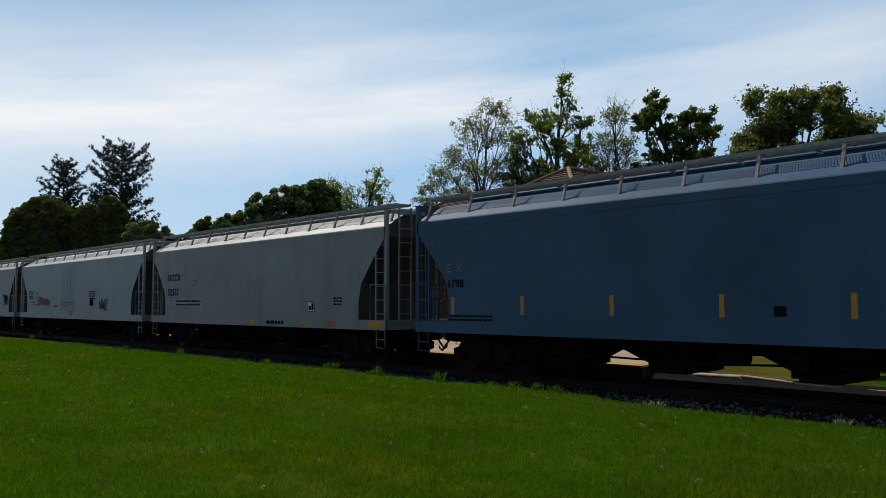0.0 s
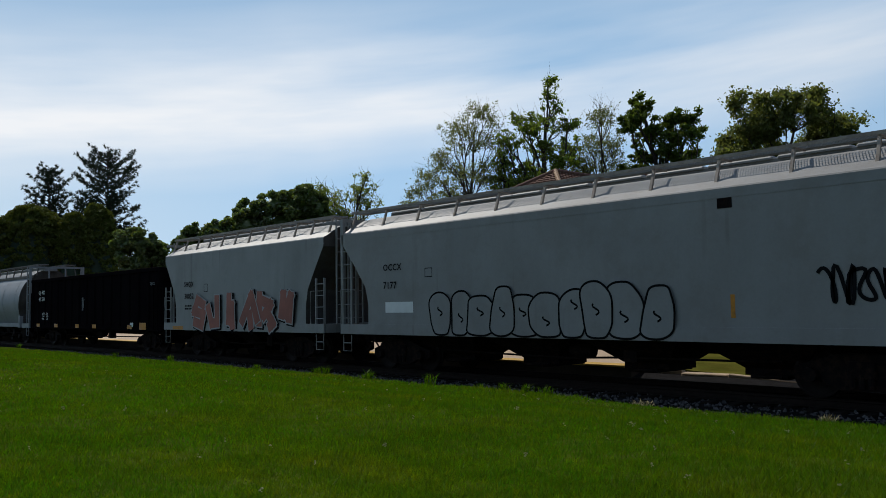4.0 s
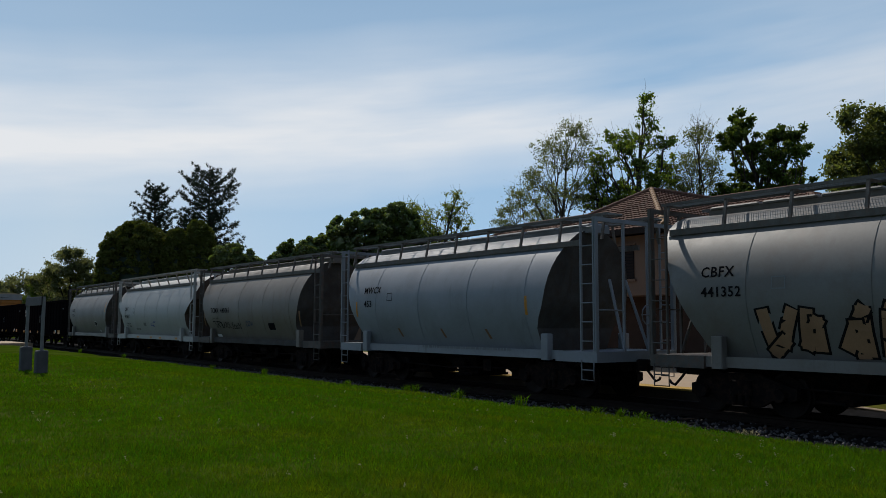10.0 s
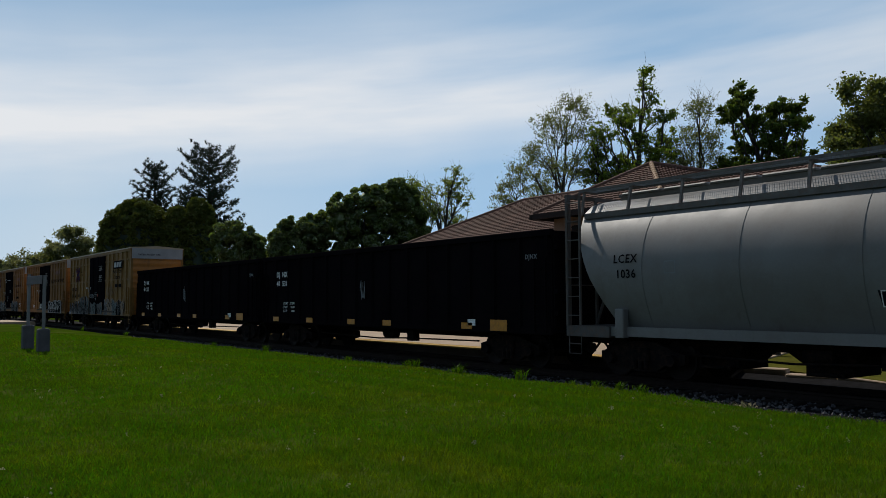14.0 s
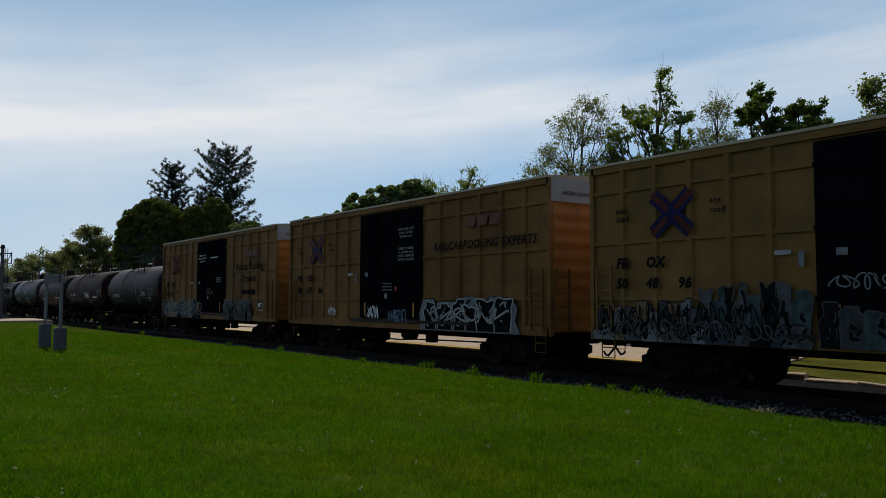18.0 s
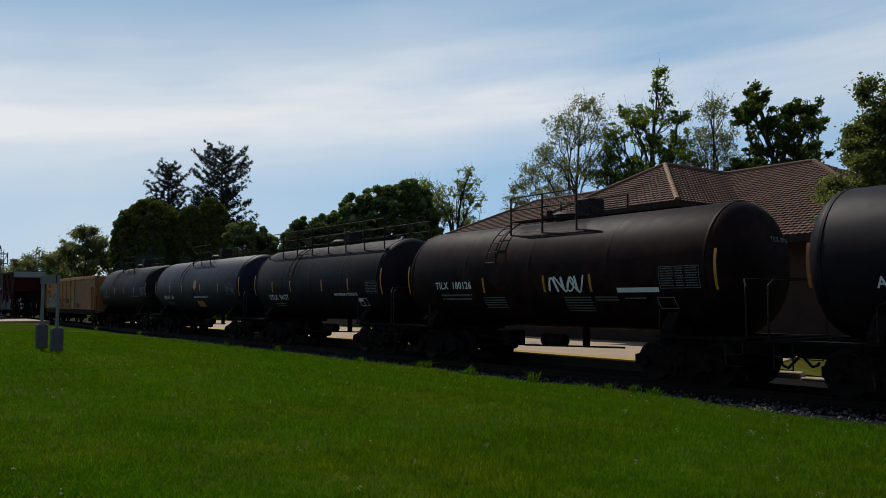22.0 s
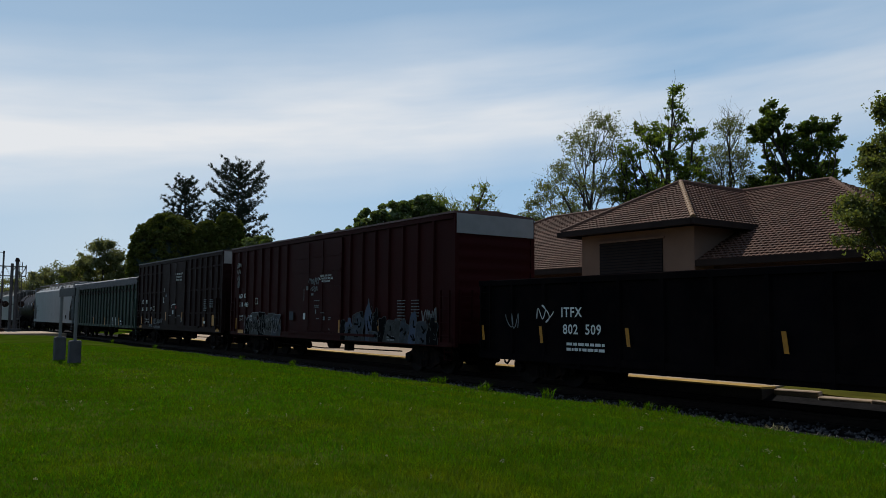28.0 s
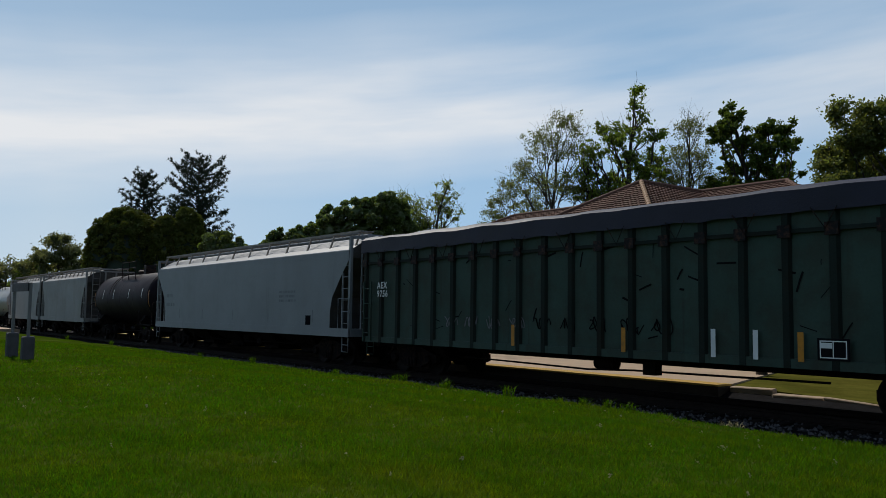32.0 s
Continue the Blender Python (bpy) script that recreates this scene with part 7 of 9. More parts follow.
def tank_car(xi0, xi1, label, pm, full_walk=False, dome_m=None, stripes=(), stripe_m=None, platform_x=0.0, stripe_z=(2.55, 3.1)):
    L = xi1 - xi0
    car = car_root("tank_car", xi0, xi1, label, "cars of the freight train")
    a, b = -L / 2 + 0.48, L / 2 - 0.45
    prof = [(a + 0.62 * (1 - math.cos(math.pi / 2 * k / 8)), max(0.02, TANK_R * math.sin(math.pi / 2 * k / 8))) for k in range(9)]
    for f in (0.25, 0.5, 0.75):
        x = a + 0.62 + (b - a - 1.24) * f
        prof += [(x - 0.10, TANK_R), (x - 0.03, TANK_R), (x, TANK_R + 0.008), (x + 0.03, TANK_R), (x + 0.10, TANK_R)]
    prof += [(a + b - x, r) for x, r in reversed(prof[:9])]
    part("tank", Geo().lathe_x(prof, 0, TANK_Z, 48), pm, car, smooth=30)
    # heads' jacket seams
    for x in (a + 0.63, b - 0.63):
        part("jacket_band", Geo().lathe_x([(x - 0.03, TANK_R + 0.002), (x - 0.03, TANK_R + 0.012), (x + 0.03, TANK_R + 0.012), (x + 0.03, TANK_R + 0.002)], 0, TANK_Z, 48), pm, car, smooth=30)
    # saddles, stub sills, walks at the ends
    for s, x in ((-1, -L / 2), (1, L / 2)):
        part("stub_sill", Geo().box(min(x, x - s * 3.2), max(x, x - s * 3.2), -0.35, 0.35, 0.68, 1.08), M_UNDER, car)
        part("body_bolster", Geo().prism_x([(-1.45, 0.95), (1.45, 0.95), (1.45, 1.25), (1.2, 1.6), (0.5, 1.15), (-0.5, 1.15), (-1.2, 1.6), (-1.45, 1.25)], x - s * 2.1 - 0.15, x - s * 2.1 + 0.15), M_UNDER, car)
        part("end_walk", Geo().box(min(x, x - s * 0.45), max(x, x - s * 0.45), -1.5, 1.5, 1.05, 1.10), M_UNDER, car)
        part("side_walk", Geo().box(min(x, x - s * 2.3), max(x, x - s * 2.3), -1.58, -1.2, 1.04, 1.09), M_UNDER, car)
        part("side_walk", Geo().box(min(x, x - s * 2.3), max(x, x - s * 2.3), 1.2, 1.58, 1.04, 1.09), M_UNDER, car)
        hr = Geo().tube([(x - s * 0.05, -1.5, 1.1), (x - s * 0.05, -1.5, 2.15), (x - s * 0.15, -1.4, 2.3), (x - s * 0.15, 1.4, 2.3), (x - s * 0.05, 1.5, 2.15), (x - s * 0.05, 1.5, 1.1)], 0.02, 6)
        part("end_handrail", hr, M_DKSTEEL, car, smooth=40)
        part("side_grab", Geo().tube([(x - s * 2.2, -1.55, 1.1), (x - s * 2.2, -1.55, 1.75), (x - s * 2.35, -1.45, 1.85)], 0.018, 5), M_DKSTEEL, car)
        stirrup(car, x - s * 0.35, M_DKSTEEL)
    # manway, valves and platform on top
    zt = TANK_Z + TANK_R
    px_ = platform_x
    dm = dome_m or M_DKSTEEL
    man = Geo().tube([(px_, 0, zt - 0.1), (px_, 0, zt + 0.16)], 0.36, 16)
    man.tube([(px_, 0, zt + 0.16), (px_, 0, zt + 0.24)], 0.41, 16, 0.30)
    part("manway", man, dm, car, smooth=40)
    part("valve_box", Geo().box(px_ + 0.65, px_ + 1.15, -0.3, 0.3, zt - 0.05, zt + 0.52, 0.03), dm, car)
    part("relief_valve", Geo().tube([(px_ - 0.8, 0.1, zt - 0.1), (px_ - 0.8, 0.1, zt + 0.35)], 0.09, 10), dm, car, smooth=40)
    w0, w1 = (a + 0.9, b - 0.9) if full_walk else (px_ - 1.25, px_ + 1.35)
    for s in (-1, 1):
        g = Geo()
        n = int((w1 - w0) / 0.06)
        y0, y1 = sorted((s * 0.5, s * 0.98))
        for k in range(n + 1):
            x = w0 + (w1 - w0) * k / n
            g.box(x - 0.004, x + 0.004, y0, y1, zt - 0.015, zt)
        for i in range(6):
            y = y0 + (y1 - y0) * i / 5
            g.box(w0, w1, y - 0.005, y + 0.005, zt - 0.02, zt + 0.004)
        wk = part("top_walk", g.mesh("top_walk", M_DKSTEEL), None, car, "open grating platform")
        rl = Geo()
        r1 = w1
        m = max(2, int((r1 - w0) / 1.3) + 1)
        yr = s * 0.98
        for k in range(m):
            x = w0 + (r1 - w0) * k / (m - 1)
            rl.tube([(x, yr, zt - 0.42), (x, yr, zt + 0.68)], 0.026, 6)
        for z in (zt + 0.32, zt + 0.68):
            rl.tube([(w0, yr, z), (r1, yr, z)], 0.02, 6)
        part("railing", rl, M_DKSTEEL, wk)
    # curved ladder up the near flank
    for s in (-1, 1):
        lad = None
        for dx in (-0.22, 0.22):
            pts = []
            for k in range(9):
                t = math.radians(8 + 62 * k / 8)
                pts.append((px_ - 1.5 + dx, s * (TANK_R + 0.10) * math.cos(t), TANK_Z + (TANK_R + 0.10) * math.sin(t)))
            rail = part("ladder_rail" if lad else "side_ladder", Geo().tube(pts, 0.018, 5), M_DKSTEEL, lad or car)
            lad = lad or rail
        for k in range(6):
            t = math.radians(12 + 56 * k / 5)
            y, z = s * (TANK_R + 0.10) * math.cos(t), TANK_Z + (TANK_R + 0.10) * math.sin(t)
            part("rung", Geo().tube([(px_ - 1.72, y, z), (px_ - 1.28, y, z)], 0.015, 5), M_DKSTEEL, lad)
    bo = Geo().lathe_x([(-0.5, 0.02), (-0.5, 0.17), (0.3, 0.17), (0.34, 0.02)], -0.4, 0.78, 12).box(-2.3, -1.9, -0.5, 0.1, 0.55, 1.0).tube([(-3.2, -0.6, 0.85), (-1.0, -0.7, 0.62), (2.6, -0.6, 0.7)], 0.025, 5)
    bo.tube([(0.7, 0, 0.62), (0.7, 0, 1.15)], 0.10, 10)
    part("brake_gear", bo, M_UNDER, car, smooth=40)
    for x in stripes:
        plate(car, x - L / 2 - 0.038, x - L / 2 + 0.038, stripe_z[0], stripe_z[1], stripe_m or M_WHITE, tank_side, "reflector", 0.014)
    for x in (a + 0.33, b - 0.40):
        r = Geo()
        for k in range(8):
            t0, t1 = math.radians(-20 + 34 * k / 8), math.radians(-20 + 34 * (k + 1) / 8)
            q = TANK_R * (1.0 if x > 0 else 0.985)
            r.add([(x - 0.06 + 0.10, -(q + 0.014) * math.cos(t0), TANK_Z + (q + 0.014) * math.sin(t0)), (x + 0.11, -(q + 0.014) * math.cos(t0), TANK_Z + (q + 0.014) * math.sin(t0)),
                   (x + 0.11, -(q + 0.014) * math.cos(t1), TANK_Z + (q + 0.014) * math.sin(t1)), (x + 0.04, -(q + 0.014) * math.cos(t1), TANK_Z + (q + 0.014) * math.sin(t1))], [(0, 1, 2, 3)])
        part("curved_reflector", r.mesh("curved_reflector", stripe_m or M_YELLOW), None, car)
    underframe(car, L, 0.3, pm, 2.1, None, False)
    return car

# ---- the train, car by car; places along the train are metres at the clip's start ----
def loc(car, xi):
    return xi - car["home"]


def mark(car, xi, z, text, size, material, surf=BLUNT, slant=0.0):
    return text_part(car, text, loc(car, xi), z, size, material, surf, slant=slant)


def yellows(car, xis, z0, z1, w=0.11, material=None, surf=BLUNT, skew=0.0):
    for xi in xis:
        x = loc(car, xi)
        plate(car, x, x + w, z0, z1, material or M_YELLOW, surf, skew=skew)


def sill_reflectors(car, xis, z=1.08, w=0.55, h=0.14, surf=lambda q: -1.637):
    for xi in xis:
        plate(car, loc(car, xi), loc(car, xi) + w, z, z + h, M_YELLOW, surf)


SILL = lambda z: -1.637
# blue hopper
c = flat_hopper(-17.35, 0.6, "faded blue four-bay covered hopper with rust-streaked sides", paint("faded_blue_paint", (0.070, 0.132, 0.215), spec=0.08, vary=0.2, dirt=(0.10, 0.09, 0.08), dirt_amt=0.25, streak=0.4))
mark(c, -16.05, 2.62, "E  X", 0.2, M_FADED, SIDE_FLAT)
mark(c, -16.05, 2.22, "1798", 0.2, M_BLACKMARK, SIDE_FLAT)
yellows(c, (-15.9, -13.45, -10.84, -8.25, -5.78, -3.3), 1.52, 1.97, 0.11)
plate(c, loc(c, -7.15), loc(c, -6.92), 1.55, 1.74, M_BLACKMARK, SIDE_FLAT, "label_plate")
bars(c, loc(c, -16.0), 1.45, 2, 1.6, 0.05, M_BLACKMARK, SIDE_FLAT)
# grey hopper with black marks
c = flat_hopper(-35.05, -18.65, "weathered light grey covered hopper with rust stains and black lettering", paint("stained_grey_paint", (0.288, 0.288, 0.277), vary=0.16, dirt=(0.16, 0.11, 0.08), dirt_amt=0.3, streak=0.55))
mark(c, -33.44, 2.75, "OCCX", 0.27, M_BLACKMARK, SIDE_FLAT)
mark(c, -33.42, 2.15, "52337", 0.27, M_BLACKMARK, SIDE_FLAT)
frame_plate(c, loc(c, -31.1), loc(c, -30.85), 2.5, 2.75, M_BLACKMARK, SIDE_FLAT)
plate(c, loc(c, -33.45), loc(c, -30.3), 1.70, 2.0, M_WHITE_DULL, SIDE_FLAT, "stencil_panel", label="pale stencil panel")
for k, q in enumerate(("LD LMT", "LT WT")):
    text_part(c, q, loc(c, -33.38), 1.88 - k * 0.14, 0.085, M_BLACKMARK, SIDE_FLAT, weight=0.01)
bars(c, loc(c, -32.6), 1.88, 2, 2.2, 0.075, M_BLACKMARK, lambda z: SIDE_FLAT(z) - 0.004)
bars(c, loc(c, -25.3), 1.12, 1, 1.1, 0.11, M_BLACKMARK, SILL)
sill_reflectors(c, (-31.4, -28.6, -26.6, -23.2), 1.12, 0.5, 0.13)
plate(c, loc(c, -19.5), loc(c, -18.85), 1.08, 1.28, M_YELLOW, SILL, label="orange-yellow reflector")
plate(c, loc(c, -22.75), loc(c, -22.35), 1.55, 1.88, M_BLACKMARK, SIDE_FLAT, "label_plate")
frame_plate(c, loc(c, -22.72), loc(c, -22.38), 1.57, 1.86, M_WHITE, SIDE_FLAT, cross=True)
bars(c, loc(c, -21.3), 1.95, 3, 0.45, 0.05, M_BLACKMARK, SIDE_FLAT)
plate(c, loc(c, -21.7), loc(c, -21.15), 1.08, 1.28, M_SPRAY_SALMON, SILL, "sticker")
# pale hopper with red tags
c = flat_hopper(-54.55, -36.05, "pale grey covered hopper with red tags and patched paint", paint("pale_grey_paint", (0.338, 0.346, 0.346), vary=0.10, dirt=(0.20, 0.18, 0.16), dirt_amt=0.15, streak=0.25))
mark(c, -52.78, 2.36, "FPCX", 0.2, M_BLACKMARK, SIDE_FLAT)
mark(c, -52.8, 2.08, "70038", 0.21, M_BLACKMARK, SIDE_FLAT)
frame_plate(c, loc(c, -51.5), loc(c, -51.2), 2.2, 2.48, M_BLACKMARK, SIDE_FLAT)
for k, q in enumerate(("LD LMT  198300 LBS", "LT WT   68700 LBS NEW 5-79")):
    text_part(c, q, loc(c, -52.72), 1.88 - k * 0.16, 0.075, M_BLACKMARK, SIDE_FLAT, weight=0.02)
text_part(c, "PLATE", loc(c, -51.35), 2.39, 0.045, M_BLACKMARK, SIDE_FLAT, align="CENTER", weight=0.02)
text_part(c, "C", loc(c, -51.35), 2.24, 0.10, M_BLACKMARK, SIDE_FLAT, align="CENTER")
text_part(c, "GRAVITY", loc(c, -45.3), 1.36, 0.085, M_BLACKMARK, lambda z: -1.637, align="CENTER", weight=0.03)
text_part(c, "GATES", loc(c, -45.3), 1.22, 0.085, M_BLACKMARK, lambda z: -1.637, align="CENTER", weight=0.03)
plate(c, loc(c, -47.2), loc(c, -44.6), 1.45, 3.85, paint("patched_grey_paint", (0.288, 0.295, 0.302), vary=0.08), SIDE_FLAT, "repainted_panel", 0.004)
graffiti_tag(c, loc(c, -51.1), loc(c, -50.1), 1.65, 2.3, 7, M_REDMARK, 51, SIDE_FLAT, 0.04)
graffiti_tag(c, loc(c, -49.95), loc(c, -49.0), 1.58, 2.2, 7, M_REDMARK, 52, SIDE_FLAT, 0.04)
graffiti_tag(c, loc(c, -41.4), loc(c, -40.3), 1.45, 2.1, 5, M_SPRAY_BLACK, 53, SIDE_FLAT, 0.04)
plate(c, loc(c, -48.3), loc(c, -47.5), 1.62, 1.82, M_YELLOW, SIDE_FLAT, "sticker")
for k, q in enumerate(("CAUTION. DO NOT USE STEAM, BOILING WATER", "OR SHARP OBJECTS TO CLEAN. ENTER CAR WITH", "CLEAN, SOFT SOLED SHOES")):
    text_part(c, q, loc(c, -47.1), 1.86 - k * 0.105, 0.062, M_BLACKMARK, SIDE_FLAT, weight=0.02)
bars(c, loc(c, -48.2), 1.65, 1, 0.62, 0.075, M_BLACKMARK, lambda z: SIDE_FLAT(z) - 0.004)
ribg = Geo()
ribbon(ribg, [(loc(c, -45.62), 3.05), (loc(c, -45.63), 2.7), (loc(c, -45.6), 2.32)], 0.045, SIDE_FLAT, 0.01)
part("scrape", ribg.mesh("scrape", M_SPRAY_BLACK), None, c)
plate(c, loc(c, -42.7), loc(c, -42.2), 1.72, 2.05, M_BLACKMARK, SIDE_FLAT, "label_plate")
bars(c, loc(c, -42.8), 2.4, 4, 0.9, 0.06, M_BLACKMARK, SIDE_FLAT)
sill_reflectors(c, (-50.4, -46.2, -43.6, -41.2, -38.0), 1.12, 0.6, 0.13)
# grey hopper with outlined bubble graffiti
c = flat_hopper(-72.75, -55.75, "light grey covered hopper with black outlined graffiti", paint("light_grey_paint", (0.317, 0.317, 0.310), vary=0.12, dirt=(0.17, 0.13, 0.10), dirt_amt=0.2, streak=0.3))
mark(c, -70.68, 2.84, "OCCX", 0.18, M_BLACKMARK, SIDE_FLAT)
mark(c, -70.68, 2.33, "7177", 0.19, M_BLACKMARK, SIDE_FLAT)
graffiti_bubbles(c, loc(c, -68.6), loc(c, -61.4), 1.06, 2.32, 10, paint("light_grey_paint", (0.317, 0.317, 0.310)), M_SPRAY_BLACK, 54, lambda z: min(SIDE_FLAT(z), -1.636), "black outlined bubble graffiti")
graffiti_tag(c, loc(c, -58.35), loc(c, -57.2), 1.65, 2.5, 4, M_SPRAY_BLACK, 55, SIDE_FLAT, 0.07)
frame_plate(c, loc(c, -68.9), loc(c, -68.6), 2.6, 2.85, M_BLACKMARK, SIDE_FLAT)
plate(c, loc(c, -70.6), loc(c, -69.4), 1.65, 1.95, M_WHITE, SIDE_FLAT, "label_plate")
yellows(c, (-60.1, -57.3), 1.5, 1.95, 0.09)
part("patch", Geo().box(loc(c, -60.3), loc(c, -60.0), -1.615, -1.60, 3.62, 3.82), M_UNDER, c, "rusty patch")
# short hopper with a large red piece
c = flat_hopper(-85.05, -73.6, "pale grey covered hopper with a large red and black graffiti piece", paint("pale_silver_paint", (0.331, 0.338, 0.331), vary=0.10, dirt_amt=0.12), 3, 1.05, True)
mark(c, -83.25, 2.73, "SHQX", 0.19, M_BLACKMARK, SIDE_FLAT)
mark(c, -83.23, 2.26, "30052", 0.2, M_BLACKMARK, SIDE_FLAT)
bars(c, loc(c, -83.2), 1.95, 2, 0.9, 0.06, M_BLACKMARK, SIDE_FLAT)
graffiti_piece(c, loc(c, -82.5), loc(c, -75.2), 1.09, 2.42, 6, M_SPRAY_SALMON, M_WHITE_DULL, 58, lambda z: min(SIDE_FLAT(z), -1.64), M_SPRAY_BLACK, "large salmon-red bubble graffiti with black shadow")
sill_reflectors(c, (-84.2,), 1.05, 0.9, 0.14)
frame_plate(c, loc(c, -81.6), loc(c, -81.3), 2.5, 2.8, M_BLACKMARK, SIDE_FLAT)
# black gondola
BLACKPAINT = paint("black_car_paint", (0.011, 0.009, 0.011), spec=0.0, rough=0.8, vary=0.3, dirt=(0.02, 0.014, 0.012), dirt_amt=0.25, streak=0.2)


def black_gondola(xi0, xi1, number, label):
    car = gondola(xi0, xi1, label, BLACKPAINT, 0.95, 3.62, 16)
    x = loc(car, xi0)
    mark(car, xi0 + 1.42, 2.79, "DJ  NX", 0.2, M_WHITE, lambda z: -1.63)
    mark(car, xi0 + 1.42, 2.43, number, 0.2, M_WHITE, lambda z: -1.63)
    for k, (q, v) in enumerate((("LD LMT", "212300"), ("LT WT", "73700"), ("CU FT", "4000"))):
        text_part(car, q, x + 2.02, 1.70 - k * 0.15, 0.085, M_WHITE, lambda z: -1.63, weight=0.03)
        text_part(car, v, x + 3.02, 1.70 - k * 0.15, 0.085, M_WHITE, lambda z: -1.63, align="RIGHT", weight=0.03)
    for k in (1.1, 4.0, 7.1, 9.4, 13.6):
        plate(car, x + k, x + k + 0.5, 1.02, 1.2, M_YELLOW, lambda z: -1.63)
    plate(car, x + 14.9, x + 15.6, 1.0, 1.3, M_YELLOW, lambda z: -1.63, label="orange-yellow reflector")
    plate(car, x + 13.9, x + 14.25, 1.12, 1.3, M_WHITE, lambda z: -1.63, "label_plate")
    graffiti_tag(car, x + 8.0, x + 8.3, 1.75, 2.65, 3, M_FADED, int(abs(xi0)), lambda z: -1.63, 0.03)
    mark(car, xi1 - 0.9, 2.9, "DJNX", 0.12, M_FADED, lambda z: -1.63)
    return car


black_gondola(-102.4, -85.5, "40  534", "tall black steel gondola with white lettering")
# round hoppers
G_BLUEGREY = paint("blue_grey_paint", (0.288, 0.310, 0.331), vary=0.10, dirt=(0.16, 0.13, 0.10), dirt_amt=0.15, streak=0.25)
c = round_hopper(-115.5, -103.05, "clean blue-grey round-sided covered hopper", G_BLUEGREY)
mark(c, -113.55, 2.55, "TCMX", 0.21, M_BLACKMARK, SIDE_ROUND)
mark(c, -113.5, 2.2, "440099", 0.21, M_BLACKMARK, SIDE_ROUND)
frame_plate(c, loc(c, -112.1), loc(c, -111.75), 2.33, 2.62, M_BLACKMARK, SIDE_ROUND)
bars(c, loc(c, -113.3), 1.72, 2, 1.3, 0.06, M_FADED, SIDE_ROUND)
G_DIRTY = paint("dirty_grey_paint", (0.165, 0.158, 0.148), vary=0.25, dirt=(0.055, 0.045, 0.038), dirt_amt=0.55, streak=0.7)
c = round_hopper(-129.6, -116.25, "dirty grey round-sided covered hopper with black tags", G_DIRTY)
mark(c, -127.76, 2.62, "LCEX", 0.22, M_BLACKMARK, SIDE_ROUND)
mark(c, -127.67, 2.27, "1323", 0.22, M_BLACKMARK, SIDE_ROUND)
graffiti_tag(c, loc(c, -124.0), loc(c, -122.9), 1.55, 1.9, 5, M_YELLOW, 160, SIDE_ROUND, 0.05)
plate(c, loc(c, -127.35), loc(c, -126.8), 1.19, 1.48, M_WHITE, lambda z: -1.50, "label_plate")
text_part(c, "02-09 GC", loc(c, -127.3), 1.29, 0.08, M_BLACKMARK, lambda z: -1.50, proud=0.012)
graffiti_tag(c, loc(c, -121.6), loc(c, -120.1), 1.6, 2.2, 5, M_SPRAY_BLACK, 58, SIDE_ROUND, 0.05)
graffiti_bubbles(c, loc(c, -119.05), loc(c, -118.35), 1.2, 2.5, 1, M_WHITE_DULL, M_SPRAY_BLACK, 59, SIDE_ROUND)
graffiti_tag(c, loc(c, -126.4), loc(c, -125.6), 1.7, 2.1, 4, M_SPRAY_BLACK, 60, SIDE_ROUND, 0.03)
frame_plate(c, loc(c, -126.0), loc(c, -125.7), 2.35, 2.62, M_FADED, SIDE_ROUND)
bars(c, loc(c, -127.6), 2.05, 2, 0.9, 0.06, M_BLACKMARK, SIDE_ROUND)
c = round_hopper(-143.15, -130.7, "weathered grey round-sided covered hopper with orange graffiti", paint("weathered_grey_paint", (0.214, 0.207, 0.197), vary=0.16, dirt=(0.15, 0.11, 0.08), dirt_amt=0.35, streak=0.35))
mark(c, -141.72, 2.84, "CBFX", 0.21, M_BLACKMARK, SIDE_ROUND)
mark(c, -141.7, 2.43, "441352", 0.2, M_BLACKMARK, SIDE_ROUND)
graffiti_piece(c, loc(c, -140.6), loc(c, -136.5), 1.24, 2.2, 5, M_SPRAY_ORANGE, M_SPRAY_BLACK, 61, SIDE_ROUND, label="orange graffiti with black outlines")
graffiti_tag(c, loc(c, -135.5), loc(c, -134.2), 2.0, 2.32, 6, M_SPRAY_BLACK, 62, SIDE_ROUND, 0.045)
plate(c, loc(c, -134.95), loc(c, -134.6), 1.68, 1.95, M_BLACKMARK, SIDE_ROUND, "label_plate")
frame_plate(c, loc(c, -140.1), loc(c, -139.8), 2.55, 2.8, M_FADED, SIDE_ROUND)
c = round_hopper(-157.0, -144.75, "blue-grey round-sided covered hopper", paint("sky_grey_paint", (0.281, 0.302, 0.338), vary=0.09, dirt_amt=0.12, streak=0.22))
mark(c, -155.3, 2.87, "MWCX", 0.21, M_BLACKMARK, SIDE_ROUND)
mark(c, -155.25, 2.42, "453", 0.21, M_BLACKMARK, SIDE_ROUND)
frame_plate(c, loc(c, -153.85), loc(c, -153.55), 2.6, 2.86, M_BLACKMARK, SIDE_ROUND)
yellows(c, (-155.8, -147.2), 2.1, 2.6, 0.1, None, SIDE_ROUND)
yellows(c, (-153.3, -151.0, -148.9), 1.45, 1.72, 0.1, paint("old_orange_mark", (0.252, 0.115, 0.043)), SIDE_ROUND, -0.12)
bars(c, loc(c, -152.0), 1.14, 1, 4.2, 0.07, M_FADED, lambda z: -1.447)
c = round_hopper(-171.0, -158.5, "grimy grey round-sided covered hopper with scrawled tags", paint("grimy_grey_paint", (0.205, 0.180, 0.155), vary=0.18, dirt=(0.13, 0.092, 0.06), dirt_amt=0.35, streak=0.4), sill_m=M_SHADED_SLOPE)
mark(c, -169.24, 2.35, "TCMX  440065", 0.225, M_BLACKMARK, SIDE_ROUND)
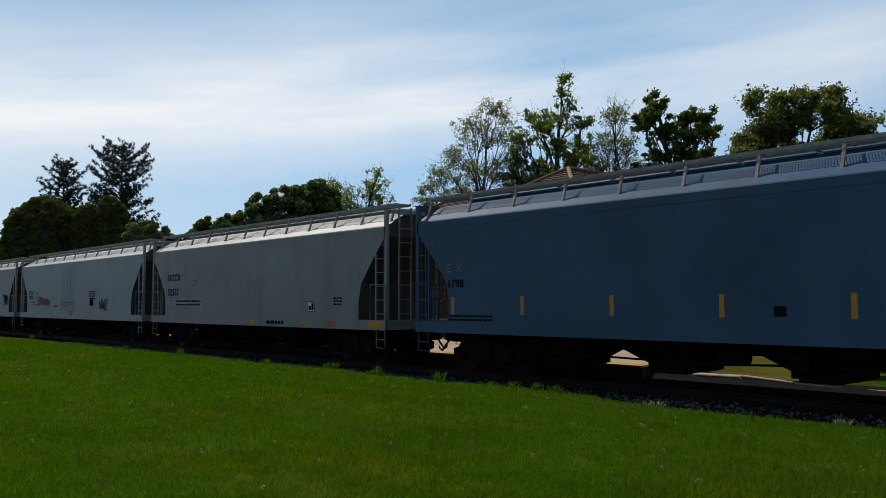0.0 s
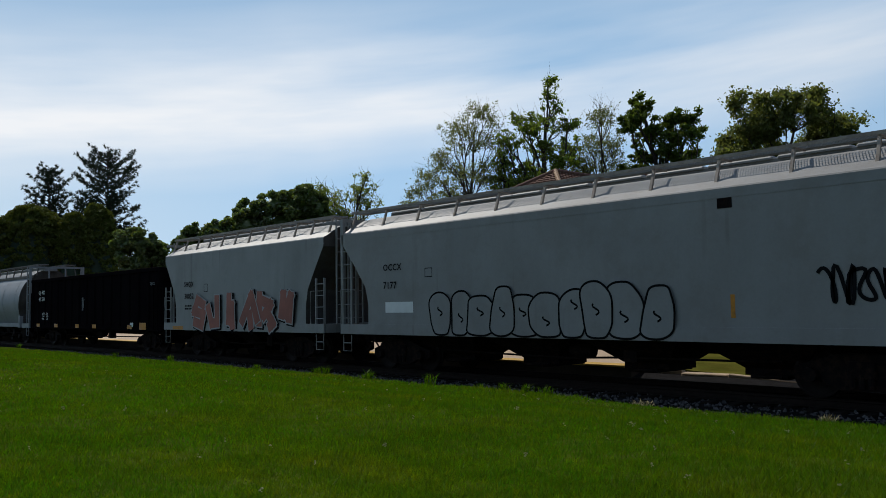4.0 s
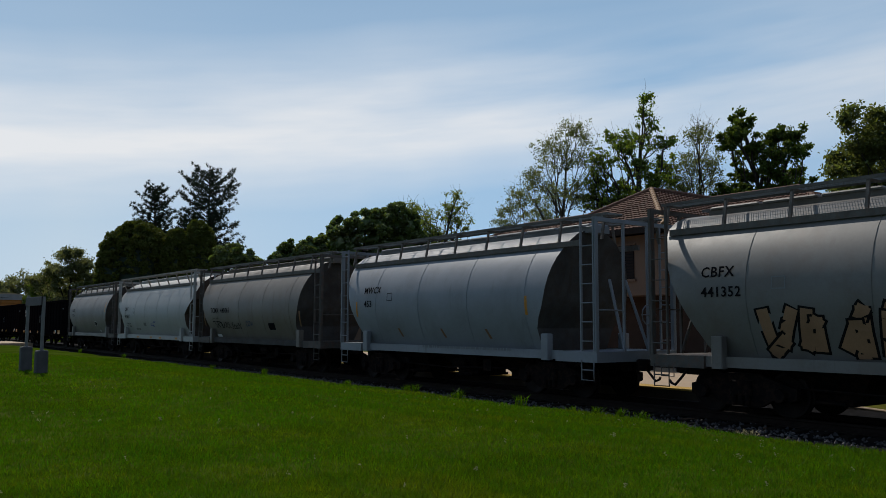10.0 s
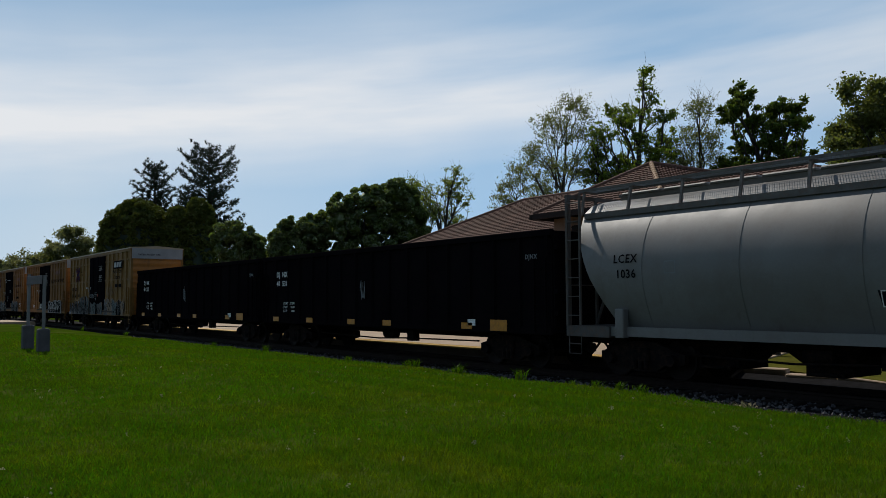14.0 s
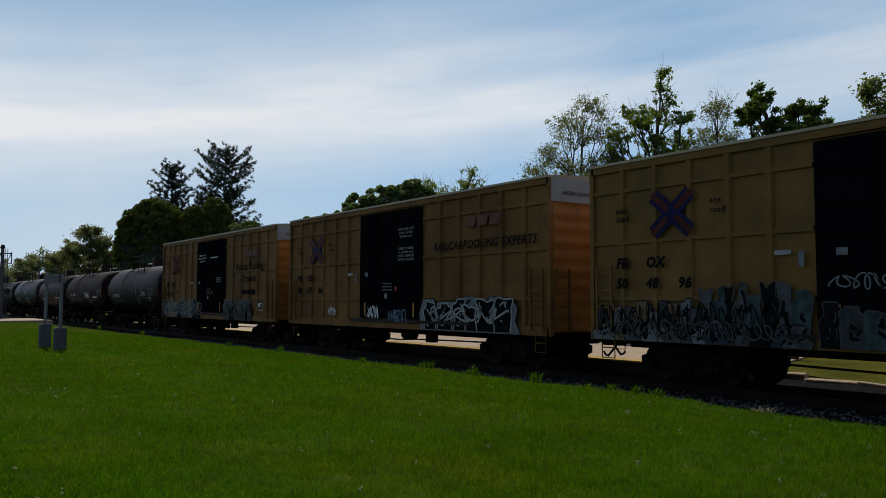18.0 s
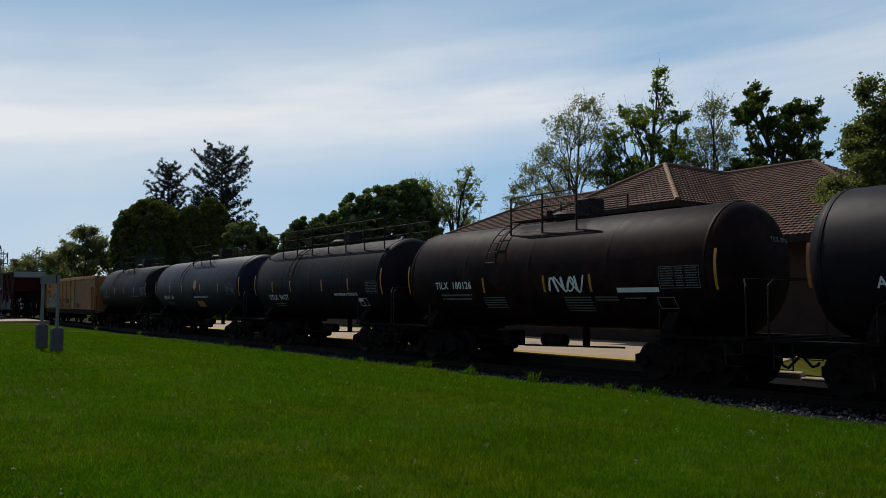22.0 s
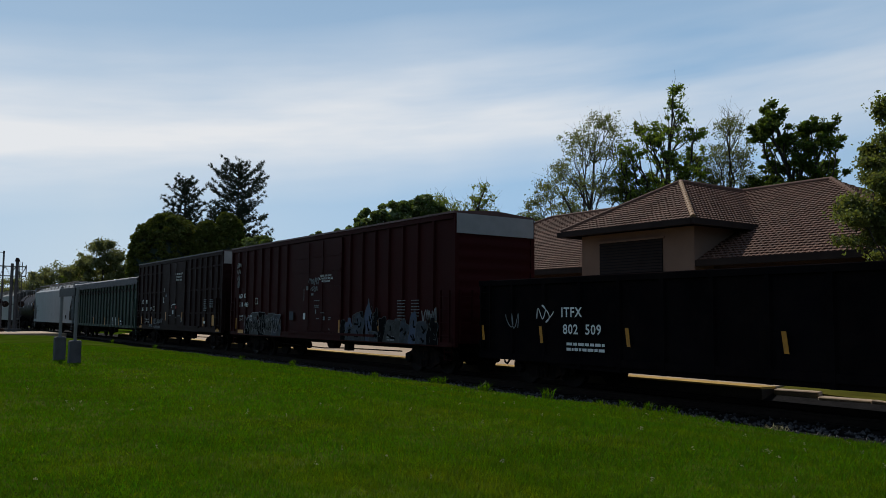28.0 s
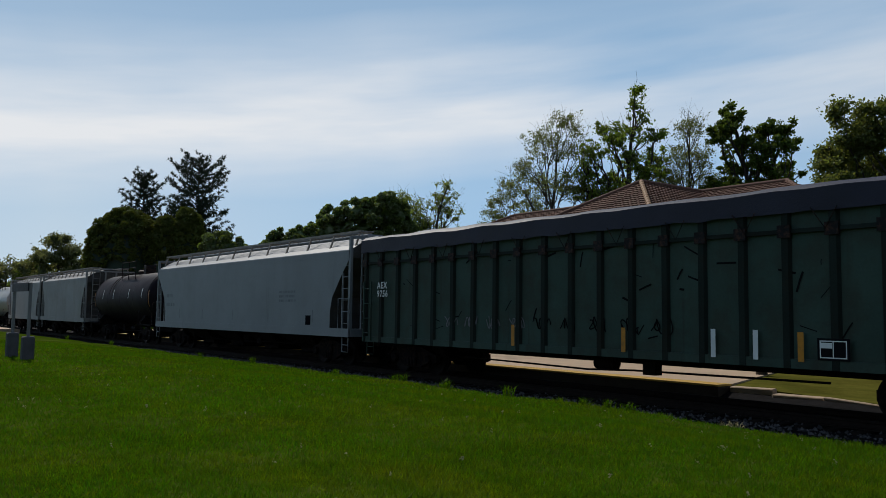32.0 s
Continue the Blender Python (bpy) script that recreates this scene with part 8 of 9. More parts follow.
graffiti_tag(c, loc(c, -168.8), loc(c, -167.1), 1.6, 1.98, 6, M_SPRAY_BLACK, 63, SIDE_ROUND, 0.03)
text_part(c, "StaiN", loc(c, -166.95), 1.62, 0.29, M_SPRAY_BLACK, SIDE_ROUND, "tag_lettering", slant=0.1, weight=0.0)
graffiti_tag(c, loc(c, -165.4), loc(c, -164.6), 1.72, 2.0, 4, M_SPRAY_NAVY, 64, SIDE_ROUND, 0.03)
frame_plate(c, loc(c, -166.01), loc(c, -165.73), 2.36, 2.6, M_FADED, SIDE_ROUND)
text_part(c, "LD LMT  223800", loc(c, -169.14), 2.06, 0.07, M_BLACKMARK, SIDE_ROUND, weight=0.01)
bars(c, loc(c, -169.1), 1.92, 1, 0.85, 0.05, M_BLACKMARK, SIDE_ROUND)
plate(c, loc(c, -169.1), loc(c, -168.58), 1.24, 1.36, M_WHITE, SIDE_ROUND, "label_plate")
plate(c, loc(c, -163.1), loc(c, -162.5), 1.6, 1.88, M_BLACKMARK, SIDE_ROUND, "label_plate")
yellows(c, (-170.2, -160.2), 1.75, 2.35, 0.1, paint("old_orange_mark", (0.252, 0.115, 0.043)), SIDE_ROUND, 0.05)
# white hopper with blue mark
c = round_hopper(-185.05, -171.75, "white round-sided covered hopper with a blue painted flash", paint("white_car_paint", (0.446, 0.446, 0.432), vary=0.07, dirt=(0.25, 0.2, 0.15), dirt_amt=0.12, streak=0.15), 3, (0.14, 0.28, 0.42, 0.58, 0.72, 0.86), wy=1.12, steel=M_PALEGALV, slope_m=M_SHADED_SLOPE_BROWN,
                 ends=[(1.12, 0.75), (1.42, 0.95), (1.75, 1.15), (2.32, 1.10), (2.82, 0.50), (3.08, 0.15), (5, 0.10)])
mark(c, -183.32, 2.62, "CBFX", 0.19, M_BLACKMARK, SIDE_ROUND)
mark(c, -183.3, 2.17, "441827", 0.2, M_BLACKMARK, SIDE_ROUND)
frame_plate(c, loc(c, -181.65), loc(c, -181.4), 2.45, 2.72, M_BLACKMARK, SIDE_ROUND)
for k, q in enumerate(("LD LMT 232400", "LT WT   53600")):
    text_part(c, q, loc(c, -183.2), 1.80 - k * 0.15, 0.08, M_BLACKMARK, SIDE_ROUND, weight=0.02)
text_part(c, "C", loc(c, -181.525), 2.5, 0.10, M_BLACKMARK, SIDE_ROUND, align="CENTER")
plate(c, loc(c, -179.9), loc(c, -179.45), 1.72, 1.9, paint("grey_label", (0.160, 0.160, 0.160)), SIDE_ROUND, "label_plate")
plate(c, loc(c, -178.2), loc(c, -177.75), 1.9, 1.96, M_BLUEMARK, SIDE_ROUND, "blue_flash", skew=0.12)
plate(c, loc(c, -178.25), loc(c, -177.9), 1.68, 1.73, M_BLUEMARK, SIDE_ROUND, "blue_flash", skew=-0.12)
bars(c, loc(c, -178.7), 1.8, 2, 0.6, 0.04, M_BLUEMARK, SIDE_ROUND)
bars(c, loc(c, -181.6), 1.5, 1, 0.9, 0.05, M_BLACKMARK, SIDE_ROUND)
for k in (-184.2, -181.2, -178.8, -177.2, -174.6):
    plate(c, loc(c, k), loc(c, k) + 0.38, 1.02, 1.12, M_YELLOW, lambda z: -1.447)
# grey hopper
c = round_hopper(-198.3, -185.9, "dull grey round-sided covered hopper with streaked flanks", paint("dull_grey_paint", (0.214, 0.208, 0.197), vary=0.16, dirt=(0.14, 0.11, 0.085), dirt_amt=0.3, streak=0.35))
mark(c, -196.66, 2.68, "LCEX", 0.19, M_BLACKMARK, SIDE_ROUND)
mark(c, -196.58, 2.33, "1036", 0.19, M_BLACKMARK, SIDE_ROUND)
plate(c, loc(c, -190.6), loc(c, -190.15), 1.68, 1.98, M_BLACKMARK, SIDE_ROUND, "label_plate", skew=-0.05)
frame_plate(c, loc(c, -190.6), loc(c, -190.15), 1.68, 1.98, M_WHITE, SIDE_ROUND, "stencil_frame")
frame_plate(c, loc(c, -195.2), loc(c, -194.9), 2.4, 2.68, M_FADED, SIDE_ROUND)
yellows(c, (-188.0,), 2.6, 3.2, 0.12, M_YELLOW, SIDE_ROUND)
plate(c, loc(c, -189.9), loc(c, -189.7), 1.3, 1.42, M_WHITE, SIDE_ROUND, "label_plate")
black_gondola(-216.0, -198.75, "40  531", "tall black steel gondola with white lettering")
black_gondola(-233.6, -216.45, "40  527", "tall black steel gondola with white lettering")

# ---- yellow box cars ----
BOX_Y = paint("buff_yellow_paint", (0.302, 0.160, 0.050), spec=0.04, vary=0.22, dirt=(0.12, 0.072, 0.04), dirt_amt=0.32, streak=0.3)
DOOR_K = paint("black_door_paint", (0.010, 0.009, 0.012), spec=0.0, vary=0.25, dirt=(0.02, 0.015, 0.013), dirt_amt=0.15, streak=0.1)
BOX_WORN = paint("worn_buff_paint", (0.305, 0.146, 0.049), spec=0.03, vary=0.35, dirt=(0.095, 0.046, 0.026), dirt_amt=0.4, streak=0.5)
BOX_ROOF = mat("buff_roof", (0.36, 0.28, 0.18), 0.5, 0.2, vary=0.15, scale=1.0)


def cross_mark(car, x, z, w, h, m1, m2, y=-1.61):
    """A crossed-bands emblem: four arms of three stripes round a dark disc."""
    for k, (sx_, sz_) in enumerate(((1, 1), (-1, -1), (1, -1), (-1, 1))):
        d = np.array((w / 2 * sx_, h / 2 * sz_))
        side = np.array((-d[1], d[0])) / np.linalg.norm(d)
        for q, m in ((-0.12, m2), (0.0, m1), (0.12, m2)):
            g = Geo()
            c = np.array((x, z))
            ribbon(g, [tuple(c + d * 0.05 + side * q), tuple(c + d * 0.55 + side * q), tuple(c + d * (1.0 - abs(q) * 0.5) + side * q)], 0.09 if q else 0.13, lambda v: y, 0.004 + 0.0012 * k)
            part("cross_emblem", g.mesh("cross_emblem", m), None, car, "crossed bands emblem")
    g = Geo().add([(x + 0.11 * math.cos(2 * math.pi * k / 16), y - 0.010, z + 0.19 * math.sin(2 * math.pi * k / 16)) for k in range(16)], [tuple(range(16))])
    part("emblem_disc", g.mesh("emblem_disc", m2), None, car)


def yellow_box(xi0, xi1, number, label, door, slogan, m1, m2, logo_m, spanish=True, body=None):
    L = xi1 - xi0
    posts = [door[0] * k / 6 for k in range(1, 6)] + [door[1] + (L - door[1]) * k / 6 for k in range(1, 6)]
    car = box_car(xi0, xi1, label, body or BOX_Y, door, DOOR_K, posts, (4.45, 3.23, 1.92), M_ORANGE_END, roof_m=BOX_ROOF)
    x0 = -L / 2
    S = lambda z: -1.603
    for k, s in enumerate(("FB", "OX")):
        text_part(car, s, x0 + 0.80 + k * 0.89, 2.63, 0.22, M_BLACKMARK, S, slant=0.2, weight=0.07)
    for k in range(3):
        text_part(car, number[2 * k:2 * k + 2], x0 + 0.80 + k * 0.89, 2.16, 0.22, M_BLACKMARK, S, slant=0.2, weight=0.07)
    text_part(car, "next", x0 + 0.80, 3.90, 0.13, M_BLACKMARK, S, slant=0.2)
    text_part(car, "load", x0 + 0.80, 3.70, 0.15, M_BLACKMARK, S, slant=0.2)
    text_part(car, "any", x0 + 3.42, 3.93, 0.13, M_BLACKMARK, S, slant=0.2)
    text_part(car, "road", x0 + 3.42, 3.72, 0.13, M_BLACKMARK, S, slant=0.2)
    cross_mark(car, x0 + 2.42, 3.80, 1.08, 0.90, m1, m2)
    D = lambda z: -1.648
    xd = x0 + door[0]
    if not spanish:
        for k, s in enumerate(("CLOSE AND LOCK", "BOTH DOORS BEFORE", "MOVING CAR")):
            text_part(car, s, xd + 0.95, 4.12 - k * 0.15, 0.075, M_WHITE, D, align="CENTER", weight=0.01)
        bars(car, xd + 2.1, 3.98, 1, 1.0, 0.05, M_WHITE, D)
        bars(car, xd + 2.9, 2.95, 3, 0.7, 0.05, M_FADED, D)
    for k, s in enumerate(("CLOSE AND LOCK", "DOOR BEFORE", "MOVING CAR") if spanish else ()):
        text_part(car, s, xd + 3.05, 4.16 - k * 0.12, 0.075, M_WHITE_DULL, D, align="CENTER", weight=0.012)
    for k, s in enumerate(("CIERRE Y PONGA", "EL SEGURO A LA", "PUERTA ANTES DE", "MOVER EL CARRO") if spanish else ()):
        text_part(car, s, xd + 3.05, 3.53 - k * 0.12, 0.073, M_WHITE_DULL, D, align="CENTER", weight=0.012)
    plate(car, xd + 0.42, xd + 0.64, 2.70, 2.84, M_FADED, D, "label_plate")
    plate(car, xd + 1.74, xd + 1.88, 1.94, 2.10, M_WHITE_DULL, D, "label_plate")
    bars(car, xd + 1.6, 2.42, 3, 0.6, 0.035, M_FADED, D, gap=3.0)
    plate(car, xd + 2.35, xd + 2.5, 2.2, 2.34, M_REDMARK, D, "label_plate")
    plate(car, xd + 0.4, xd + 0.48, 1.35, 1.8, M_YELLOW, D)
    plate(car, xd + 3.45, xd + 3.53, 1.35, 1.8, M_YELLOW, D)
    for k, (s, size, dz) in enumerate(slogan):
        text_part(car, s, (x0 + door[1] + L / 2) / 2 + 0.15, 3.65 - dz, size, M_BLACKMARK, S, align="CENTER", slant=0.15)
    lx = (x0 + door[1] + L / 2) / 2 + 0.3
    if logo_m is M_BLACKMARK:
        plate(car, lx - 1.05, lx + 0.95, 3.93, 4.42, logo_m, S, "emblem_panel", 0.006, "black panel of an emblem", skew=0.05)
    lz = 0.0 if spanish else -0.17
    for k in range(3):
        plate(car, lx - 0.92 + k * 0.56, lx - 0.48 + k * 0.56, 4.02 + lz, 4.33 + lz, M_WHITE_DULL if logo_m is M_BLACKMARK else logo_m, S, "emblem_block", 0.010, "plain block of a worn emblem", skew=0.1)
    frame_plate(car, L / 2 - 1.75, L / 2 - 1.25, 1.42, 1.75, M_WHITE, S, cross=True)
    plate(car, x0 + 4.9, x0 + 5.25, 2.76, 2.85, M_WHITE_DULL, S, "sticker")
    plate(car, x0 + 5.4, x0 + 5.52, 2.52, 2.82, M_FADED, S, "sticker")
    # wording on the white end panel, turned to face along the track
    cu = text_part(car, "EXCESS HEIGHT CAR", 0, 0, 0.09, M_BLACKMARK, lambda z: 0.0, "lettering", "CENTER", weight=0.02)
    cu.matrix_basis = pose(L / 2 + 0.078, -0.5, z_end_text, 0, 0, 90)
    return car


z_end_text = 4.66
SL1 = (("Railcar Pool", 0.24, 0.0), ("Experts", 0.24, 0.36))
SL2 = (("RAILCARPOOLING EXPERTS", 0.24, 0.25),)
SL3 = (("Railcar Pooling", 0.32, 0.38), ("Experts", 0.31, 0.92))
FADE_RED = mat("faded_red_mark", (0.14, 0.05, 0.03), 0.7, vary=0.3, scale=3.0)
DIM_RED = mat("dim_red_mark", (0.10, 0.03, 0.025), 0.8, spec=0.0, vary=0.3, scale=3.0)
DIM_BLUE = mat("dim_blue_mark", (0.022, 0.022, 0.07), 0.8, spec=0.0, vary=0.3, scale=3.0)
MID_RED = mat("weathered_red_mark", (0.20, 0.065, 0.035), 0.8, spec=0.0, vary=0.35, scale=3.0)
MID_BLUE = mat("weathered_blue_mark", (0.055, 0.05, 0.10), 0.8, spec=0.0, vary=0.35, scale=3.0)
PLAINX = mat("faded_brown_mark", (0.17, 0.10, 0.05), 0.7, vary=0.3, scale=3.0)
P_CAR = yellow_box(-250.45, -235.05, "504896", "buff yellow boxcar with a black door and silver graffiti", (5.75, 9.5), SL1, DIM_RED, DIM_BLUE, M_BLACKMARK)
S_ = lambda z: -1.612
lobe_row(P_CAR, loc(P_CAR, -250.3), loc(P_CAR, -246.6), 0.97, 1.95, 12, (M_SPRAY_DULL, PLAINX, M_SPRAY_SILVER, M_SPRAY_BLACK), M_SPRAY_BLACK, 71, S_, "faded white and brown graffiti")
lobe_row(P_CAR, loc(P_CAR, -247.3), loc(P_CAR, -244.9), 0.97, 2.3, 8, (M_SPRAY_DULL, M_SPRAY_TEALDARK, M_SPRAY_BLACK, M_SPRAY_TEALDARK), M_SPRAY_DULL, 171, lambda z: -1.625, "white and dark teal graffiti", 0.4)
lobe_row(P_CAR, loc(P_CAR, -250.3), loc(P_CAR, -244.9), 0.96, 1.45, 15, (M_SPRAY_SILVER, M_SPRAY_BLACK, M_SPRAY_DULL, PLAINX, M_SPRAY_DULL, M_SPRAY_SILVER, M_SPRAY_SLATE), M_SPRAY_BLACK, 174, lambda z: -1.64, "jumble of grey and black graffiti", 0.9, 0.75)
graffiti_tag(P_CAR, loc(P_CAR, -250.2), loc(P_CAR, -245.2), 0.98, 1.9, 16, M_SPRAY_BLACK, 172, lambda z: -1.662, 0.03)
graffiti_tag(P_CAR, loc(P_CAR, -250.0), loc(P_CAR, -245.2), 1.0, 1.5, 14, M_SPRAY_DULL, 173, lambda z: -1.665, 0.03)
lobe_row(P_CAR, loc(P_CAR, -244.6), loc(P_CAR, -241.1), 1.0, 1.9, 8, (M_SPRAY_BLACK, M_SPRAY_TEALDARK, M_SPRAY_DIM), M_SPRAY_DULL, 72, lambda z: -1.652, "dark graffiti across the door")
graffiti_tag(P_CAR, loc(P_CAR, -244.4), loc(P_CAR, -243.2), 2.05, 2.4, 5, M_FADED, 175, lambda z: -1.655, 0.03)
lobe_row(P_CAR, loc(P_CAR, -240.8), loc(P_CAR, -236.3), 0.97, 2.05, 14, (M_SPRAY_DULL, PLAINX, M_SPRAY_TEALDARK, M_SPRAY_BLACK, PLAINX), M_SPRAY_SILVER, 73, S_, "grey and teal graffiti")
bars(P_CAR, loc(P_CAR, -238.3), 2.75, 1, 1.5, 0.2, M_BLACKMARK, S_)
graffiti_tag(P_CAR, loc(P_CAR, -240.3), loc(P_CAR, -238.3), 2.15, 2.9, 6, PLAINX, 74, S_, 0.04)
Q_CAR = yellow_box(-267.5, -252.0, "506766", "buff yellow boxcar with a bold black and white graffiti piece", (5.78, 9.62), SL2, MID_RED, MID_BLUE, FADE_RED, body=BOX_WORN)
lobe_row(Q_CAR, loc(Q_CAR, -257.8), loc(Q_CAR, -253.2), 0.96, 2.12, 5, (M_SPRAY_SILVER,), M_SPRAY_BLACK, 75, S_, "white backing of a graffiti piece", 0.45, 0.62)
lobe_row(Q_CAR, loc(Q_CAR, -257.6), loc(Q_CAR, -253.5), 1.0, 2.02, 6, (M_SPRAY_BLACK,), M_WHITE_DULL, 75, lambda z: -1.63, "bold black graffiti with white outlines", 0.4, 0.52, 0.05)
graffiti_tag(Q_CAR, loc(Q_CAR, -257.3), loc(Q_CAR, -253.7), 1.15, 1.75, 6, M_WHITE_DULL, 176, lambda z: -1.645, 0.06)
graffiti_tag(Q_CAR, loc(Q_CAR, -264.0), loc(Q_CAR, -263.45), 1.25, 1.65, 4, M_WHITE, 76, S_, 0.03)
graffiti_tag(Q_CAR, loc(Q_CAR, -261.1), loc(Q_CAR, -260.4), 1.2, 1.75, 5, M_WHITE, 77, lambda z: -1.65, 0.04)
graffiti_tag(Q_CAR, loc(Q_CAR, -259.7), loc(Q_CAR, -258.7), 1.15, 1.6, 6, M_SPRAY_BLUE, 78, lambda z: -1.65, 0.05)
R_CAR = yellow_box(-284.5, -268.95, "504577", "buff yellow boxcar with white scrawls and pale blue paint", (5.8, 9.7), SL3, MID_BLUE, MID_RED, FADE_RED, False, BOX_WORN)
lobe_row(R_CAR, loc(R_CAR, -284.3), loc(R_CAR, -277.9), 0.97, 2.0, 10, (M_SPRAY_BLACK, PLAINX, M_SPRAY_DIM), M_FADED, 182, S_, "brown and black graffiti with thin white outlines", 0.4, 0.6, 0.03)
lobe_row(R_CAR, loc(R_CAR, -274.8), loc(R_CAR, -271.7), 0.97, 2.1, 5, (M_SPRAY_DULL, M_SPRAY_TEALDARK), M_FADED, 183, S_, "pale blue graffiti panels with thin white outlines", 0.25, 0.5, 0.03)
lobe_row(R_CAR, loc(R_CAR, -274.8), loc(R_CAR, -271.4), 0.96, 1.72, 9, (M_SPRAY_DIM, M_SPRAY_BLACK, M_SPRAY_DIM), M_SPRAY_DULL, 184, lambda z: -1.628, "brown and black graffiti below the panels", 0.9, 0.6)
graffiti_tag(R_CAR, loc(R_CAR, -284.3), loc(R_CAR, -278.4), 1.0, 2.0, 16, M_FADED, 79, lambda z: -1.63, 0.03)
graffiti_tag(R_CAR, loc(R_CAR, -284.3), loc(R_CAR, -278.0), 1.0, 1.8, 12, M_SPRAY_SILVER, 80, lambda z: -1.632, 0.03)
bars(R_CAR, loc(R_CAR, -272.5), 2.17, 1, 1.5, 0.2, M_BLACKMARK, S_)
graffiti_tag(R_CAR, loc(R_CAR, -274.6), loc(R_CAR, -271.5), 1.0, 2.2, 8, M_SPRAY_DULL, 81, lambda z: -1.632, 0.03)

# ---- tank cars ----
M_ORANGE_REF = mat("faded_orange_reflector", (0.30, 0.105, 0.03), 0.5, vary=0.2, scale=6.0)
TANK_GREY = paint("charcoal_tank_paint", (0.016, 0.0100, 0.0165), rough=0.55, spec=0.07, vary=0.2, dirt=(0.07, 0.06, 0.05), dirt_amt=0.15, streak=0.15)
TANK_RUSTY = paint("rusty_tank_paint", (0.019, 0.0095, 0.0095), rough=0.55, spec=0.035, vary=0.3, dirt=(0.075, 0.026, 0.02), dirt_amt=0.45, streak=0.2)
TANK_BLACK = paint("black_tank_paint", (0.016, 0.0092, 0.0165), rough=0.55, spec=0.07, vary=0.25, dirt_amt=0.12, streak=0.12)
TANK_BLUE = paint("navy_tank_paint", (0.012, 0.011, 0.033), rough=0.55, spec=0.14, vary=0.2, dirt_amt=0.12, streak=0.12)
def head_text(car, text, z, size, y0=0.1):
    """Stencil on the domed head that faces along the track."""
    b = max(v.co.x for ch in car.children if ch.name.split(".")[0] == "tank" for v in ch.data.vertices)
    ob = text_part(car, text, y0, z, size, M_FADED, lambda q: 0.0, "head_lettering")
    b += 0.01
    for v in ob.data.vertices:
        y, q = v.co.x, v.co.z
        r = min(0.98, math.hypot(y, q - TANK_Z) / TANK_R)
        v.co = (b - 0.62 * (1 - math.sqrt(1 - r * r)) + 0.012, y, q)


def stencil_table(car, u0, u1, z0, z1, title=""):
    frame_plate(car, loc(car, u0), loc(car, u1), z0, z1, M_FADED, tank_side, w=0.012)
    w = u1 - u0
    for q, f in ((0.04, 0.33), (0.42, 0.2), (0.67, 0.28)):
        bars(car, loc(car, u0 + q * w), z1 - 0.06, int((z1 - z0) / 0.055), f * w, 0.02, M_FADED, tank_side, gap=2.7)


c = tank_car(-298.35, -285.2, "charcoal black tank car with white stencils and a railed top platform", TANK_GREY, stripes=(4.17, 7.82, 9.03), stripe_m=M_ORANGE_REF, stripe_z=(2.31, 2.75))
mark(c, -296.2, 2.08, "ACFX 76139", 0.2, M_WHITE, tank_side)
for k, s in enumerate(("MAGNESIUM", "HYDROXIDE SLURRY")):
    text_part(c, s, loc(c, -288.9), 2.32 - k * 0.14, 0.085, M_WHITE, tank_side, align="CENTER")
stencil_table(c, -287.94, -286.81, 2.14, 2.6)
frame_plate(c, loc(c, -288.03), loc(c, -287.52), 1.83, 2.08, M_WHITE, tank_side, cross=True)
bars(c, loc(c, -296.0), 1.88, 2, 1.2, 0.035, M_FADED, tank_side, gap=2.6)
bars(c, loc(c, -290.72), 2.04, 7, 0.6, 0.025, M_FADED, tank_side, gap=2.6)
bars(c, loc(c, -290.21), 2.15, 3, 0.65, 0.022, M_FADED, tank_side, gap=2.6)
bars(c, loc(c, -289.41), 2.12, 2, 0.45, 0.022, M_FADED, tank_side, gap=2.6)
bars(c, loc(c, -288.7), 2.05, 3, 0.45, 0.022, M_FADED, tank_side, gap=2.6)
graffiti_tag(c, loc(c, -294.75), loc(c, -294.0), 1.62, 2.0, 5, M_FADED, 82, tank_side, 0.02)
head_text(c, "ACFX 76139", 3.2, 0.11)
c = tank_car(-312.1, -298.75, "black tank car with a rust-brown tinge and a white tag", TANK_RUSTY, stripes=(4.75, 7.28, 8.94), stripe_m=M_YELLOW, stripe_z=(2.08, 2.51))
mark(c, -309.7, 2.21, "TILX  180126", 0.2, M_WHITE, tank_side)
graffiti_tag(c, loc(c, -304.65), loc(c, -303.45), 2.0, 2.55, 5, M_WHITE, 83, tank_side, 0.05)
bars(c, loc(c, -309.5), 2.0, 2, 1.5, 0.045, M_FADED, tank_side, gap=2.6)
bars(c, loc(c, -307.5), 1.93, 5, 0.95, 0.025, M_FADED, tank_side, gap=2.7)
bars(c, loc(c, -304.2), 1.93, 6, 0.95, 0.025, M_FADED, tank_side, gap=2.7)
bars(c, loc(c, -303.1), 1.93, 2, 0.75, 0.025, M_FADED, tank_side, gap=2.7)
bars(c, loc(c, -302.15), 1.9, 1, 0.65, 0.03, M_FADED, tank_side)
head_text(c, "TILX 180126", 3.15, 0.11)
plate(c, loc(c, -302.33), loc(c, -301.08), 2.05, 2.16, M_WHITE, tank_side, "label_plate")
stencil_table(c, -301.03, -299.94, 2.13, 2.62)
frame_plate(c, loc(c, -301.2), loc(c, -300.71), 1.67, 1.94, M_FADED, tank_side)
c = tank_car(-324.55, -312.15, "black tank car with a full-length railed walkway on top", TANK_BLACK, True, stripes=(2.78, 4.53, 7.28, 9.32), stripe_m=M_YELLOW, stripe_z=(2.23, 2.67))
mark(c, -322.25, 1.90, "UTLX  94177", 0.21, M_WHITE, tank_side)
